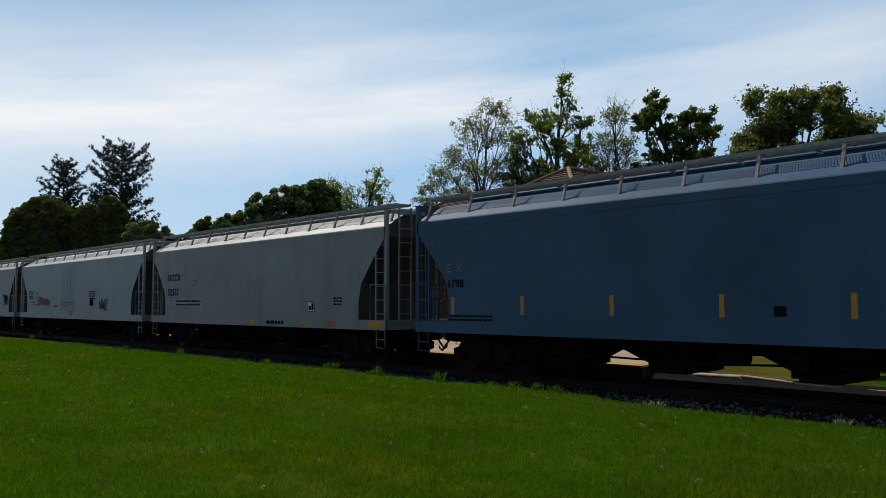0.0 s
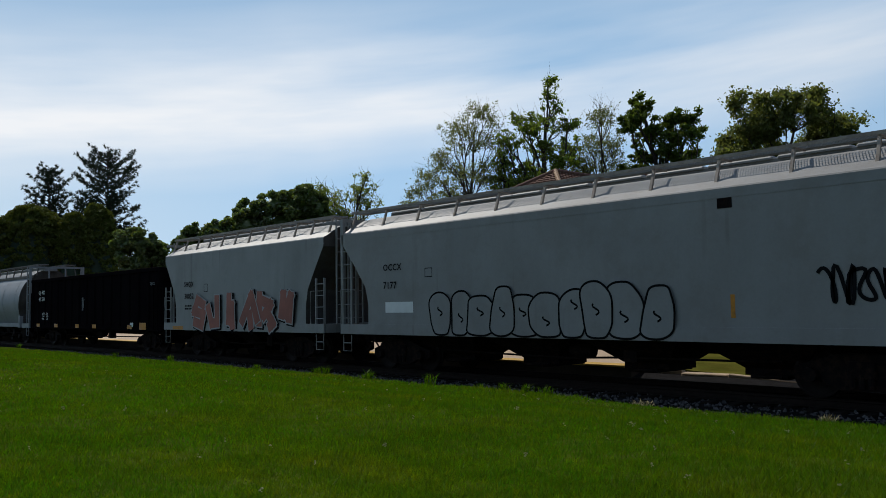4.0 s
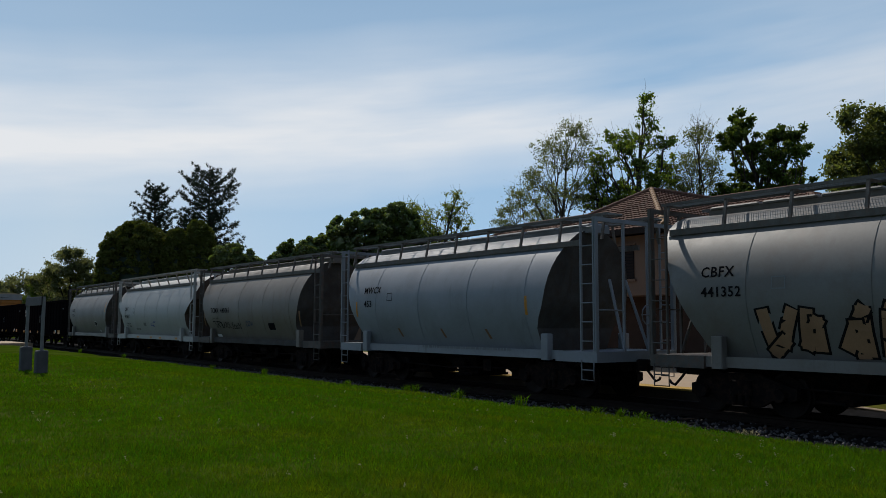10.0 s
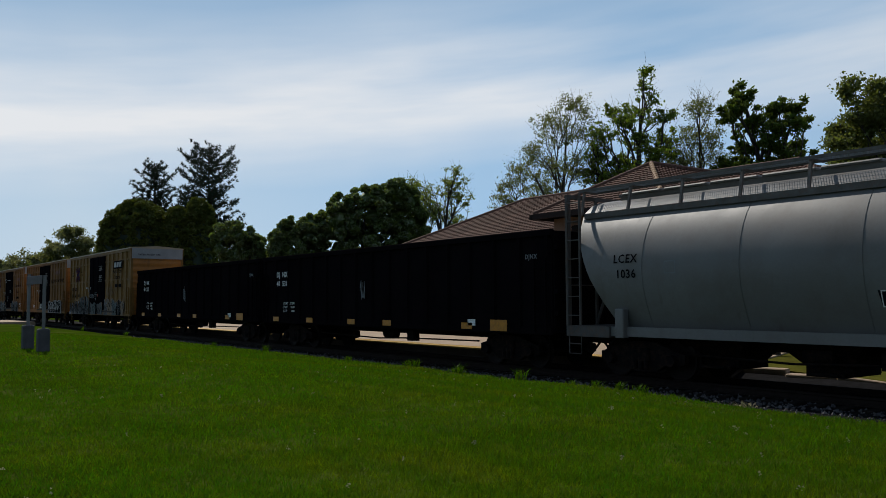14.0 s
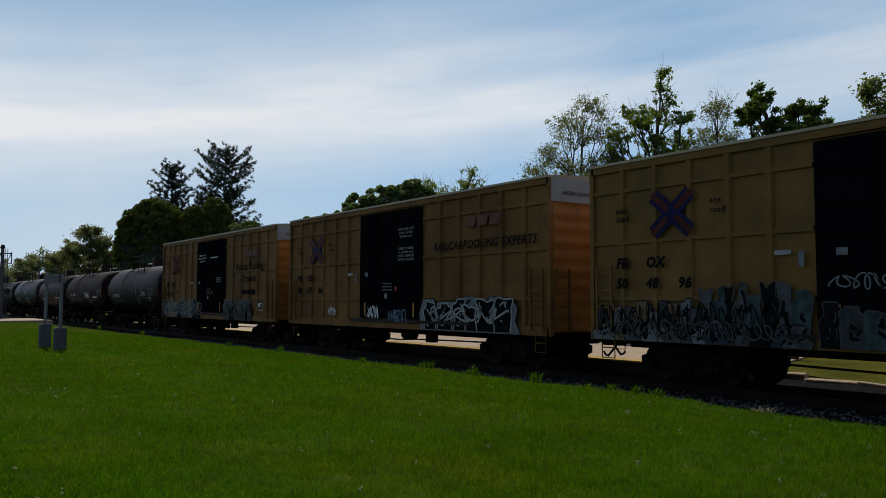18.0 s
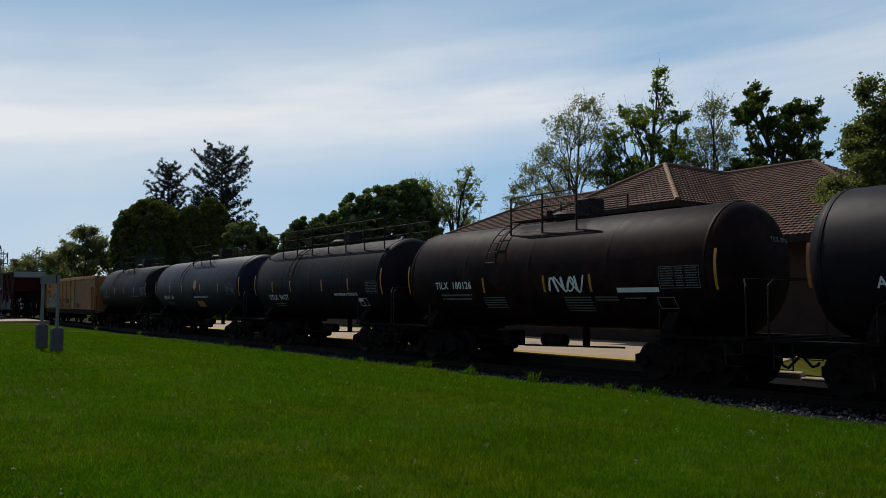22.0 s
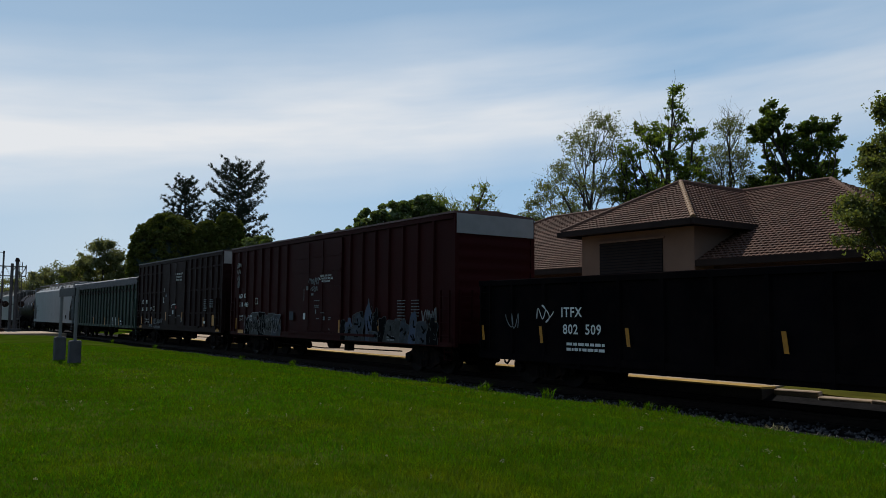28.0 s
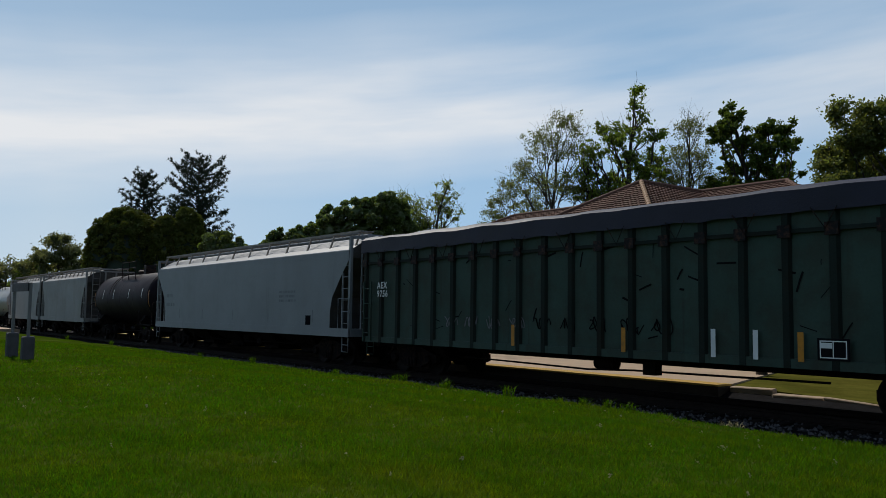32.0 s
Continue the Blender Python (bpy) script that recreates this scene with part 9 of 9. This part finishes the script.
text_part(c, "MAGNESIUM HYDROXIDE", loc(c, -316.35), 2.05, 0.095, M_WHITE, tank_side)
stencil_table(c, -313.99, -313.19, 2.12, 2.55)
head_text(c, "UTLX 94177", 3.15, 0.11)
frame_plate(c, loc(c, -314.69), loc(c, -314.11), 1.67, 1.95, M_WHITE, tank_side, cross=True)
bars(c, loc(c, -321.9), 1.72, 2, 1.0, 0.045, M_FADED, tank_side)
c = tank_car(-339.1, -324.75, "navy blue tank car with a yellow disc and yellow placard", TANK_BLUE, stripes=(3.5, 5.6, 8.4, 10.9), stripe_m=M_YELLOW, stripe_z=(2.31, 2.70))
mark(c, -336.75, 1.95, "MWAX  153", 0.2, M_WHITE, tank_side)
text_part(c, "MAGNESIUM HYDROXIDE SLURRY", loc(c, -331.75), 2.02, 0.085, M_WHITE, tank_side)
g = Geo()
g.add([(loc(c, -331.5) + 0.24 * math.cos(2 * math.pi * k / 24), tank_side(2.68 + 0.24 * math.sin(2 * math.pi * k / 24)) - 0.014, 2.68 + 0.24 * math.sin(2 * math.pi * k / 24)) for k in range(24)], [tuple(range(24))])
part("yellow_disc", g.mesh("yellow_disc", M_YELLOW), None, c)
plate(c, loc(c, -331.6), loc(c, -330.65), 1.56, 1.86, M_YELLOW, tank_side, "placard", 0.014)
stencil_table(c, -327.23, -326.12, 2.17, 2.66)
head_text(c, "MWAX", 3.1, 0.11)
text_part(c, "AAR", loc(c, -326.75), 2.70, 0.05, M_FADED, tank_side)
bars(c, loc(c, -336.4), 1.75, 2, 1.0, 0.045, M_FADED, tank_side)
c = tank_car(-352.2, -339.5, "plain black tank car with thin yellow reflectors", TANK_GREY, stripes=(2.7, 4.9, 7.2, 9.45), stripe_m=M_YELLOW, stripe_z=(2.31, 2.70))
mark(c, -350.2, 2.05, "SHPX 2025", 0.17, M_FADED, tank_side)
bars(c, loc(c, -343.54), 2.12, 1, 1.75, 0.06, M_FADED, tank_side)
stencil_table(c, -341.43, -340.33, 2.2, 2.68)
head_text(c, "SHPX 2025", 3.1, 0.11)

# ---- gondolas, brown box cars, chip car ----
TAN = paint("ochre_tan_paint", (0.41, 0.180, 0.060), spec=0.04, vary=0.22, dirt=(0.16, 0.08, 0.04), dirt_amt=0.4, streak=0.4)
c = gondola(-370.25, -352.55, "ochre tan steel gondola with rusty posts and graffiti tags", TAN, 1.22, 3.69, 9, mat("worn_top_rail", (0.62, 0.30, 0.14), 0.8, spec=0.08, vary=0.4, scale=2.0, dirt=RUST, dirt_amt=0.4), TAN, wide=0.14, cap=0.2, posts=[q + 361.4 for q in (-365.1, -363.56, -362.08, -360.5, -358.98)], sill_m=M_UNDER)
text_part(c, "BISX", loc(c, -369.17), 3.0, 0.32, M_BLACKMARK, lambda z: -1.555, weight=0.035)
text_part(c, "30927", loc(c, -369.33), 2.5, 0.29, M_BLACKMARK, lambda z: -1.555, weight=0.035)
GS = lambda z: -1.628
BS = lambda z: -1.548
graffiti_bubbles(c, loc(c, -369.3), loc(c, -365.6), 1.26, 2.45, 7, M_SPRAY_TEAL, M_SPRAY_BLACK, 85, BS, "teal graffiti with black outlines", 0.07)
for k, (u0, u1) in enumerate(((-364.9, -363.8), (-365.6, -365.25), (-361.85, -360.7), (-358.6, -357.1))):
    graffiti_tag(c, loc(c, u0), loc(c, u1), 1.6 if k != 3 else 1.28, 2.1 if k != 3 else 1.75, 6, M_SPRAY_BLACK, 86 + k, BS, 0.035)
for s, u, z, h in (("MiB", -363.3, 1.83, 0.25), ("SBK", -363.38, 1.36, 0.25), ("420", -361.4, 1.3, 0.24)):
    text_part(c, s, loc(c, u), z, h, M_SPRAY_BLACK, BS, "tag_lettering", slant=0.15, weight=0.01)
for u in (-364.35, -362.15, -359.65):
    plate(c, loc(c, u - 0.06), loc(c, u + 0.06), 1.45, 1.82, M_YELLOW, BS, proud=0.02)
frame_plate(c, loc(c, -366.9), loc(c, -366.55), 3.05, 3.35, M_BLACKMARK, BS)
graffiti_tag(c, loc(c, -360.3), loc(c, -359.15), 1.3, 1.98, 7, M_SPRAY_SILVER, 91, BS, 0.035)
graffiti_tag(c, loc(c, -358.7), loc(c, -357.5), 1.85, 2.25, 5, M_SPRAY_BLUE, 92, BS, 0.06)
GREENBLACK = paint("blackened_green_paint", (0.010, 0.0082, 0.0095), spec=0.0, vary=0.3, dirt=(0.03, 0.02, 0.018), dirt_amt=0.3)
c = gondola(-387.1, -370.9, "low blackened steel gondola with white lettering and yellow reflectors", GREENBLACK, 0.56, 2.88, 12, belly=0.12)
mark(c, -383.6, 1.87, "ITFX", 0.24, M_WHITE, GS)
mark(c, -383.53, 1.44, "802  509", 0.24, M_WHITE, GS)
bars(c, loc(c, -383.4), 1.15, 2, 1.4, 0.07, M_WHITE, GS)
yellows(c, (-386.9, -384.4, -381.36, -377.3, -374.6, -371.4), 1.18, 1.62, 0.11, None, GS, -0.06)
graffiti_tag(c, loc(c, -384.6), loc(c, -384.0), 1.7, 2.2, 2, M_WHITE, 94, GS, 0.03)
graffiti_tag(c, loc(c, -385.8), loc(c, -385.3), 1.5, 2.0, 2, M_FADED, 95, GS, 0.03)
MAROON = paint("maroon_car_paint", (0.054, 0.009, 0.009), spec=0.03, vary=0.2, dirt=(0.046, 0.013, 0.012), dirt_amt=0.25, streak=0.25)
c = box_car(-407.2, -388.4, "dark maroon boxcar with blue graffiti along its sill", MAROON, (7.59, 11.47), MAROON, [0.92, 1.84, 2.76, 3.68, 4.6, 5.52, 6.44] + [12.1 + 0.92 * k for k in range(7)], (), MAROON, z0=0.92, z1=5.05, roof_m=mat("maroon_roof", (0.10, 0.05, 0.045), 0.5, 0.2), post_w=0.07)
MS = lambda z: -1.603
mark(c, -406.1, 2.66, "AO  K", 0.2, M_WHITE, MS)
mark(c, -406.05, 2.25, "111  443", 0.2, M_WHITE, MS)
for k, (q, v) in enumerate((("LD LMT", "210000"), ("LT WT", "76000"))):
    text_part(c, q, loc(c, -406.0), 1.76 - k * 0.16, 0.085, M_WHITE, MS, weight=0.015)
    text_part(c, v, loc(c, -404.45), 1.76 - k * 0.16, 0.085, M_WHITE, MS, align="RIGHT", weight=0.015)
frame_plate(c, loc(c, -404.1), loc(c, -403.8), 2.36, 2.64, M_WHITE, MS)
graffiti_lobes(c, [(loc(c, x), h, t, 0.45, m) for x, h, t, m in ((-404.9, 0.35, 1.75, M_SPRAY_BLACK), (-404.1, 0.55, 1.98, M_SPRAY_DIM), (-403.2, 0.5, 2.0, M_SPRAY_BLACK), (-402.5, 0.5, 1.95, M_SPRAY_DIM), (-401.7, 0.5, 1.9, M_SPRAY_SLATE), (-403.6, 0.4, 1.4, M_SPRAY_SLATE), (-402.0, 0.45, 1.35, M_SPRAY_BLACK))], 0.97, M_SPRAY_SILVER, MS, "faded silver and black graffiti")
graffiti_tag(c, loc(c, -405.4), loc(c, -401.2), 1.0, 1.9, 18, M_SPRAY_SILVER, 106, lambda z: -1.63, 0.025)
graffiti_tag(c, loc(c, -405.2), loc(c, -401.3), 1.1, 1.7, 14, M_SPRAY_BLACK, 107, lambda z: -1.632, 0.03)
graffiti_lobes(c, [(loc(c, x), h, t, q, m) for x, h, t, q, m in (
    (-394.07, 0.24, 2.02, 0.6, M_SPRAY_BLACK), (-395.48, 0.24, 1.70, 0.6, M_SPRAY_BLACK), (-395.05, 0.28, 1.78, 0.6, M_SPRAY_NAVY), (-394.4, 0.52, 1.97, 0.8, M_SPRAY_SLATE), (-394.95, 0.36, 1.45, 0.7, M_SPRAY_SLATE),
    (-393.6, 0.36, 2.50, 1.7, M_SPRAY_NAVY), (-393.18, 0.30, 2.14, 1.6, M_SPRAY_BLACK), (-393.1, 0.44, 1.32, 0.6, M_SPRAY_SLATE), (-392.66, 0.28, 1.85, 0.6, M_SPRAY_BLACK), (-392.05, 0.52, 1.74, 0.5, M_SPRAY_DIM),
    (-391.2, 0.45, 1.76, 0.7, M_SPRAY_SLATE), (-390.6, 0.36, 2.05, 1.4, M_SPRAY_NAVY), (-390.1, 0.42, 1.70, 0.7, M_SPRAY_SLATE), (-389.55, 0.32, 1.82, 0.8, M_SPRAY_BLACK))], 0.96, M_SPRAY_DULL, MS, "slate-blue graffiti lobes with pale outlines")
bars(c, loc(c, -392.3), 1.12, 2, 0.55, 0.05, M_FADED, lambda z: -1.614)
for k in range(4):
    graffiti_tag(c, loc(c, -406.45 + 0.03 * k), loc(c, -405.95 - 0.06 * k), 4.05 - 0.3 * k, 4.42 - 0.3 * k, 3, M_WHITE_DULL, 203 + k, MS, 0.028)
MD = lambda z: -1.645
graffiti_tag(c, loc(c, -398.4), loc(c, -397.5), 3.05, 3.4, 6, M_FADED, 104, MD, 0.04)
for k, s in enumerate(("CLOSE AND LOCK", "BOTH DOORS BEFORE", "MOVING CAR")):
    text_part(c, s, loc(c, -396.9), 3.38 - k * 0.11, 0.072, M_WHITE, MD, align="CENTER")
graffiti_tag(c, loc(c, -398.2), loc(c, -397.6), 2.8, 3.04, 3, M_FADED, 108, MD, 0.04)
for x, z, w, h in ((-398.64, 2.88, 0.18, 0.16), (-398.2, 2.66, 0.22, 0.08), (-397.8, 1.93, 0.09, 0.17), (-397.1, 1.68, 0.15, 0.14), (-396.6, 1.30, 0.06, 0.08)):
    plate(c, loc(c, x), loc(c, x) + w, z, z + h, M_FADED, MD, "label_plate")
for x, z, r, w in ((-397.9, 2.43, 1, 0.5), (-397.9, 2.24, 2, 0.4), (-397.35, 1.95, 1, 0.4), (-397.7, 1.72, 1, 0.25), (-396.65, 1.76, 2, 0.22)):
    bars(c, loc(c, x), z, r, w, 0.035, M_FADED, MD)
plate(c, loc(c, -398.87), loc(c, -398.83), 2.45, 2.95, M_FADED, MD, "lock_rod")
plate(c, loc(c, -400.35), loc(c, -399.95), 1.66, 2.02, M_SPRAY_SLATE, MS, "faded_patch")
bars(c, loc(c, -391.66), 2.36, 7, 0.5, 0.03, M_FADED, MS, gap=3.4)
bars(c, loc(c, -390.8), 2.36, 6, 0.5, 0.03, M_FADED, MS, gap=3.4)
graffiti_tag(c, loc(c, -390.1), loc(c, -389.3), 1.1, 2.2, 6, M_SPRAY_SILVER, 105, MS, 0.05)
yellows(c, (-406.5, -395.9, -393.0, -389.4), 1.2, 1.7)
plate(c, loc(c, -406.2), loc(c, -405.5), 1.0, 1.16, M_YELLOW, MS)
plate(c, loc(c, -398.9), loc(c, -398.7), 1.7, 1.95, M_WHITE, lambda z: -1.645, "label_plate")
BROWN = paint("dark_brown_car_paint", (0.028, 0.011, 0.011), spec=0.03, vary=0.2, dirt=(0.035, 0.018, 0.016), dirt_amt=0.25, streak=0.25)
c = box_car(-424.2, -408.55, "dark brown ribbed boxcar with white lettering", BROWN, (5.85, 9.7), BROWN, [0.97 * k for k in range(1, 6)] + [10.6 + 0.86 * k for k in range(6)], (4.4, 3.2, 1.95), BROWN, roof_m=mat("brown_roof", (0.10, 0.08, 0.075), 0.5, 0.2))
for k, (q, v) in enumerate((("UC", "30"), ("RY", "03"), ("", "17"))):
    mark(c, -423.13 + 0.94 * k, 2.08, v, 0.22, M_WHITE, MS)
    if q:
        mark(c, -423.15 + 0.94 * k, 2.55, q, 0.22, M_WHITE, MS)
frame_plate(c, loc(c, -420.6), loc(c, -420.3), 2.1, 2.36, M_WHITE, MS)
for k, s in enumerate(("CLOSE AND LOCK", "DOOR BEFORE", "MOVING CAR")):
    text_part(c, s, loc(c, -415.43), 4.13 - k * 0.17, 0.10, M_WHITE, lambda z: -1.645, align="CENTER")
graffiti_tag(c, loc(c, -420.4), loc(c, -418.6), 1.25, 1.62, 8, M_FADED, 111, MS, 0.04)
graffiti_tag(c, loc(c, -420.5), loc(c, -419.0), 0.98, 1.2, 7, M_FADED, 112, MS, 0.035)
graffiti_tag(c, loc(c, -421.4), loc(c, -420.7), 1.05, 1.28, 4, M_FADED, 113, MS, 0.035)
bars(c, loc(c, -411.2), 2.62, 7, 0.45, 0.05, M_FADED, MS)
for k, q in enumerate(("LD LMT  212200", "LT WT    72500")):
    text_part(c, q, loc(c, -422.3), 1.50 - k * 0.16, 0.08, M_WHITE, MS, weight=0.02)
bars(c, loc(c, -410.3), 2.62, 5, 0.55, 0.05, M_FADED, MS)
yellows(c, (-423.2, -420.95, -411.3), 1.25, 1.72, 0.13)
yellows(c, (-417.87, -414.78), 1.5, 2.0, 0.12, None, lambda z: -1.645)
plate(c, loc(c, -409.9), loc(c, -409.55), 1.3, 1.85, M_YELLOW, MS, label="orange-yellow reflector")
sill_reflectors(c, (-423.6, -409.3), 1.0, 0.5, 0.15, MS)
plate(c, loc(c, -411.2), loc(c, -410.9), 1.4, 1.52, M_WHITE, MS, "label_plate")
DS = lambda z: -1.645
bars(c, loc(c, -417.95), 3.05, 3, 0.3, 0.04, M_FADED, DS)
bars(c, loc(c, -416.6), 2.42, 1, 0.75, 0.045, M_WHITE, DS)
frame_plate(c, loc(c, -416.75), loc(c, -416.6), 2.22, 2.38, M_WHITE, DS)
plate(c, loc(c, -416.5), loc(c, -416.3), 1.88, 2.1, M_WHITE, DS, "label_plate")
plate(c, loc(c, -415.95), loc(c, -415.8), 2.2, 2.36, M_REDMARK, DS, "label_plate")
bars(c, loc(c, -417.3), 1.78, 1, 0.6, 0.045, M_FADED, DS)
bars(c, loc(c, -416.0), 1.66, 1, 0.35, 0.045, M_FADED, DS)
bars(c, loc(c, -415.5), 1.78, 2, 0.5, 0.04, M_FADED, DS)
bars(c, loc(c, -415.0), 1.62, 3, 0.35, 0.05, M_FADED, DS)
plate(c, loc(c, -418.32), loc(c, -418.25), 2.55, 2.9, M_WHITE, DS, "sticker")
plate(c, loc(c, -418.28), loc(c, -418.22), 3.2, 3.45, M_WHITE, DS, "sticker")
GREEN = paint("faded_green_paint", (0.069, 0.113, 0.092), spec=0.05, vary=0.25, dirt=(0.06, 0.045, 0.03), dirt_amt=0.35, streak=0.35)
GREEN_POST = paint("sooty_green_paint", (0.030, 0.042, 0.036), spec=0.03, vary=0.3, dirt=(0.04, 0.03, 0.02), dirt_amt=0.4)
c = gondola(-444.3, -424.4, "faded green chip car with close posts under a dark tarpaulin", GREEN, 0.92, 4.10, 21, None, GREEN_POST, name="chip_car", cap=0.12, wide=0.11)
L_ = 19.9
tp = Geo()
n = 60
ys = [(-1.67, 3.84), (-1.68, 4.27), (-1.50, 4.37), (-0.7, 4.48), (0.0, 4.52), (0.7, 4.48), (1.50, 4.37), (1.68, 4.27), (1.67, 3.84)]
for k in range(n + 1):
    x = -L_ / 2 - 0.05 + (L_ + 0.1) * k / n
    for i, (y, z) in enumerate(ys):
        tp.v.append((x, y - math.copysign(0.012 * noise.noise(Vector((x * 2.3, i, 7))), y), z + (0.045 * noise.noise(Vector((x * 0.9, i * 0.7, 3))) if 0 < i < 8 else 0.05 * noise.noise(Vector((x * 1.7, i, 5))))))
for k in range(n):
    tp.f += [(k * 9 + i, (k + 1) * 9 + i, (k + 1) * 9 + i + 1, k * 9 + i + 1) for i in range(8)]
tarp = part("tarpaulin", tp.mesh("tarpaulin", M_TARP, 40), None, c, "dark blue tarpaulin lashed over the load")
for k in range(12):
    x = -L_ / 2 + 0.9 + k * 1.64
    part("lashing", Geo().tube([(x, -1.70, 3.9), (x + 0.25, -1.66, 3.5), (x + 0.5, -1.70, 3.9)], 0.012, 4), M_DKSTEEL, tarp)
hooks = Geo()
for k in range(22):
    x = -L_ / 2 + 0.14 + (L_ - 0.28) * k / 21
    hooks.box(x - 0.13, x + 0.13, -1.66, -1.60, 3.38, 3.62)
part("post_gusset", hooks, M_DKSTEEL, c)
g = Geo().box(-L_ / 2, L_ / 2, -1.615, -1.55, 3.46, 3.54)
part("side_rail", g, GREEN_POST, c, "sooty level rib below the tarpaulin")
scuff = np.random.default_rng(140)
for k in range(44):
    x, z, ln, tilt = scuff.uniform(-9.6, 9.6), scuff.uniform(1.3, 3.4), scuff.uniform(0.08, 0.45), scuff.normal(0, 0.5) + (1.57 if k % 4 == 0 else 0)
    g = Geo()
    ribbon(g, [(x + ln * f * math.cos(tilt) + 0.03 * math.sin(9 * f), z + ln * f * math.sin(tilt)) for f in (0, 0.35, 0.7, 1.0)], scuff.uniform(0.015, 0.05), lambda q: -1.553, 0.004)
    part("scrape", g.mesh("scrape", M_SPRAY_BLACK), None, c)
mark(c, -443.38, 2.66, "AEX", 0.2, M_WHITE, GS)
mark(c, -443.38, 2.39, "9756", 0.2, M_WHITE, GS)
yellows(c, (-430.85, -429.9), 1.05, 1.62, 0.11, M_WHITE, GS)
yellows(c, (-436.9, -433.2, -428.98), 1.05, 1.6, 0.12, None, GS)
for k in range(9):
    graffiti_tag(c, loc(c, -439.8 + k * 0.93), loc(c, -439.8 + k * 0.93) + 0.5, 1.45, 1.85, 3, M_SPRAY_SILVER if k < 4 else M_SPRAY_BLACK, 120 + k, lambda z: -1.553, 0.03)
plate(c, loc(c, -428.6), loc(c, -428.0), 1.1, 1.5, M_BLACKMARK, GS, "label_plate")
frame_plate(c, loc(c, -428.55), loc(c, -428.05), 1.14, 1.46, M_WHITE, lambda z: -1.634, cross=True)
# last cars in sight
c = flat_hopper(-464.9, -445.15, "clean pale blue-grey covered hopper", paint("clean_pale_paint", (0.270, 0.286, 0.303), vary=0.07, dirt_amt=0.08, streak=0.12))
bars(c, loc(c, -463.4), 2.55, 1, 0.9, 0.16, M_FADED, SIDE_FLAT)
bars(c, loc(c, -463.4), 2.1, 1, 1.2, 0.16, M_FADED, SIDE_FLAT)
bars(c, loc(c, -450.5), 2.6, 3, 1.4, 0.09, M_FADED, SIDE_FLAT)
yellows(c, (-461.5, -458.5, -455.0, -451.5, -447.8), 1.5, 1.95, 0.09, M_FADED)
plate(c, loc(c, -448.3), loc(c, -447.9), 1.4, 1.75, M_BLACKMARK, SIDE_FLAT, "label_plate")
tank_car(-478.3, -465.9, "plain black tank car near the train's tail", TANK_BLACK, stripes=(2.8, 5.0, 8.0, 10.4))
flat_hopper(-492.2, -479.3, "grey covered hopper with stained sides", paint("stained_grey_paint", (0.288, 0.288, 0.277)), 3, 1.0)
flat_hopper(-505.5, -493.2, "white covered hopper, small in the distance", paint("pale_silver_paint", (0.331, 0.338, 0.331)), 3, 1.0)
tank_car(-519.5, -506.5, "white tank car, small in the distance", paint("white_tank_paint", (0.432, 0.432, 0.418), rough=0.4, vary=0.08), stripes=())
tank_car(-533.5, -520.5, "white tank car at the end of the cars in sight", paint("white_tank_paint", (0.432, 0.432, 0.418)), stripes=())

# ---- what moves ----
TRAVEL = [(0, -0.00), (1, 13.11), (2, 26.21), (3, 39.30), (3.5, 45.83), (5.5, 71.98), (6, 78.51), (7, 91.59), (8, 104.68), (9, 117.81), (10, 130.96), (11, 144.10), (12, 157.24), (13, 170.38), (14, 183.52), (14.5, 190.10), (16.5, 216.40), (17, 222.98), (18, 236.12), (19, 249.25), (20, 262.39), (21, 275.55), (22, 288.71), (23, 301.86), (24, 315.03), (24.5, 321.62), (26.5, 347.98), (27, 354.58), (28, 367.77), (29, 380.99), (30, 394.22), (31, 407.43), (32, 420.65)]


def travelled(t):
    """Metres that the train has gone by t seconds."""
    return float(np.interp(t, [a for a, _ in TRAVEL], [b for _, b in TRAVEL]))


def motions():
    for car in CARS:
        walk(car, [(t, pose(car["home"] + s, TRACK_Y, 0)) for t, s in TRAVEL])
    # all wheels roll alike: one pair is keyed and the others share its turning
    first = {}
    for ob in TRUCK.children:
        if ob.name.startswith("wheelset"):
            x = ob.matrix_basis.translation.x
            first[x > 0] = ob
            rows = []
            for k in range(int(32 * FPS) + 1):
                t = k / FPS
                rows.append((t, pose(x, 0, 0.457, 0, math.degrees(travelled(t) / 0.457) % 360.0, 0)))
            walk(ob, rows)
    for ob in list(scene.objects):
        if ob.name.startswith("wheelset") and ob not in first.values():
            src = first[ob.matrix_basis.translation.x > 0]
            ob.rotation_mode = "QUATERNION"
            ad = ob.animation_data_create()
            ad.action = src.animation_data.action
            ad.action_slot = src.animation_data.action_slot


motions()
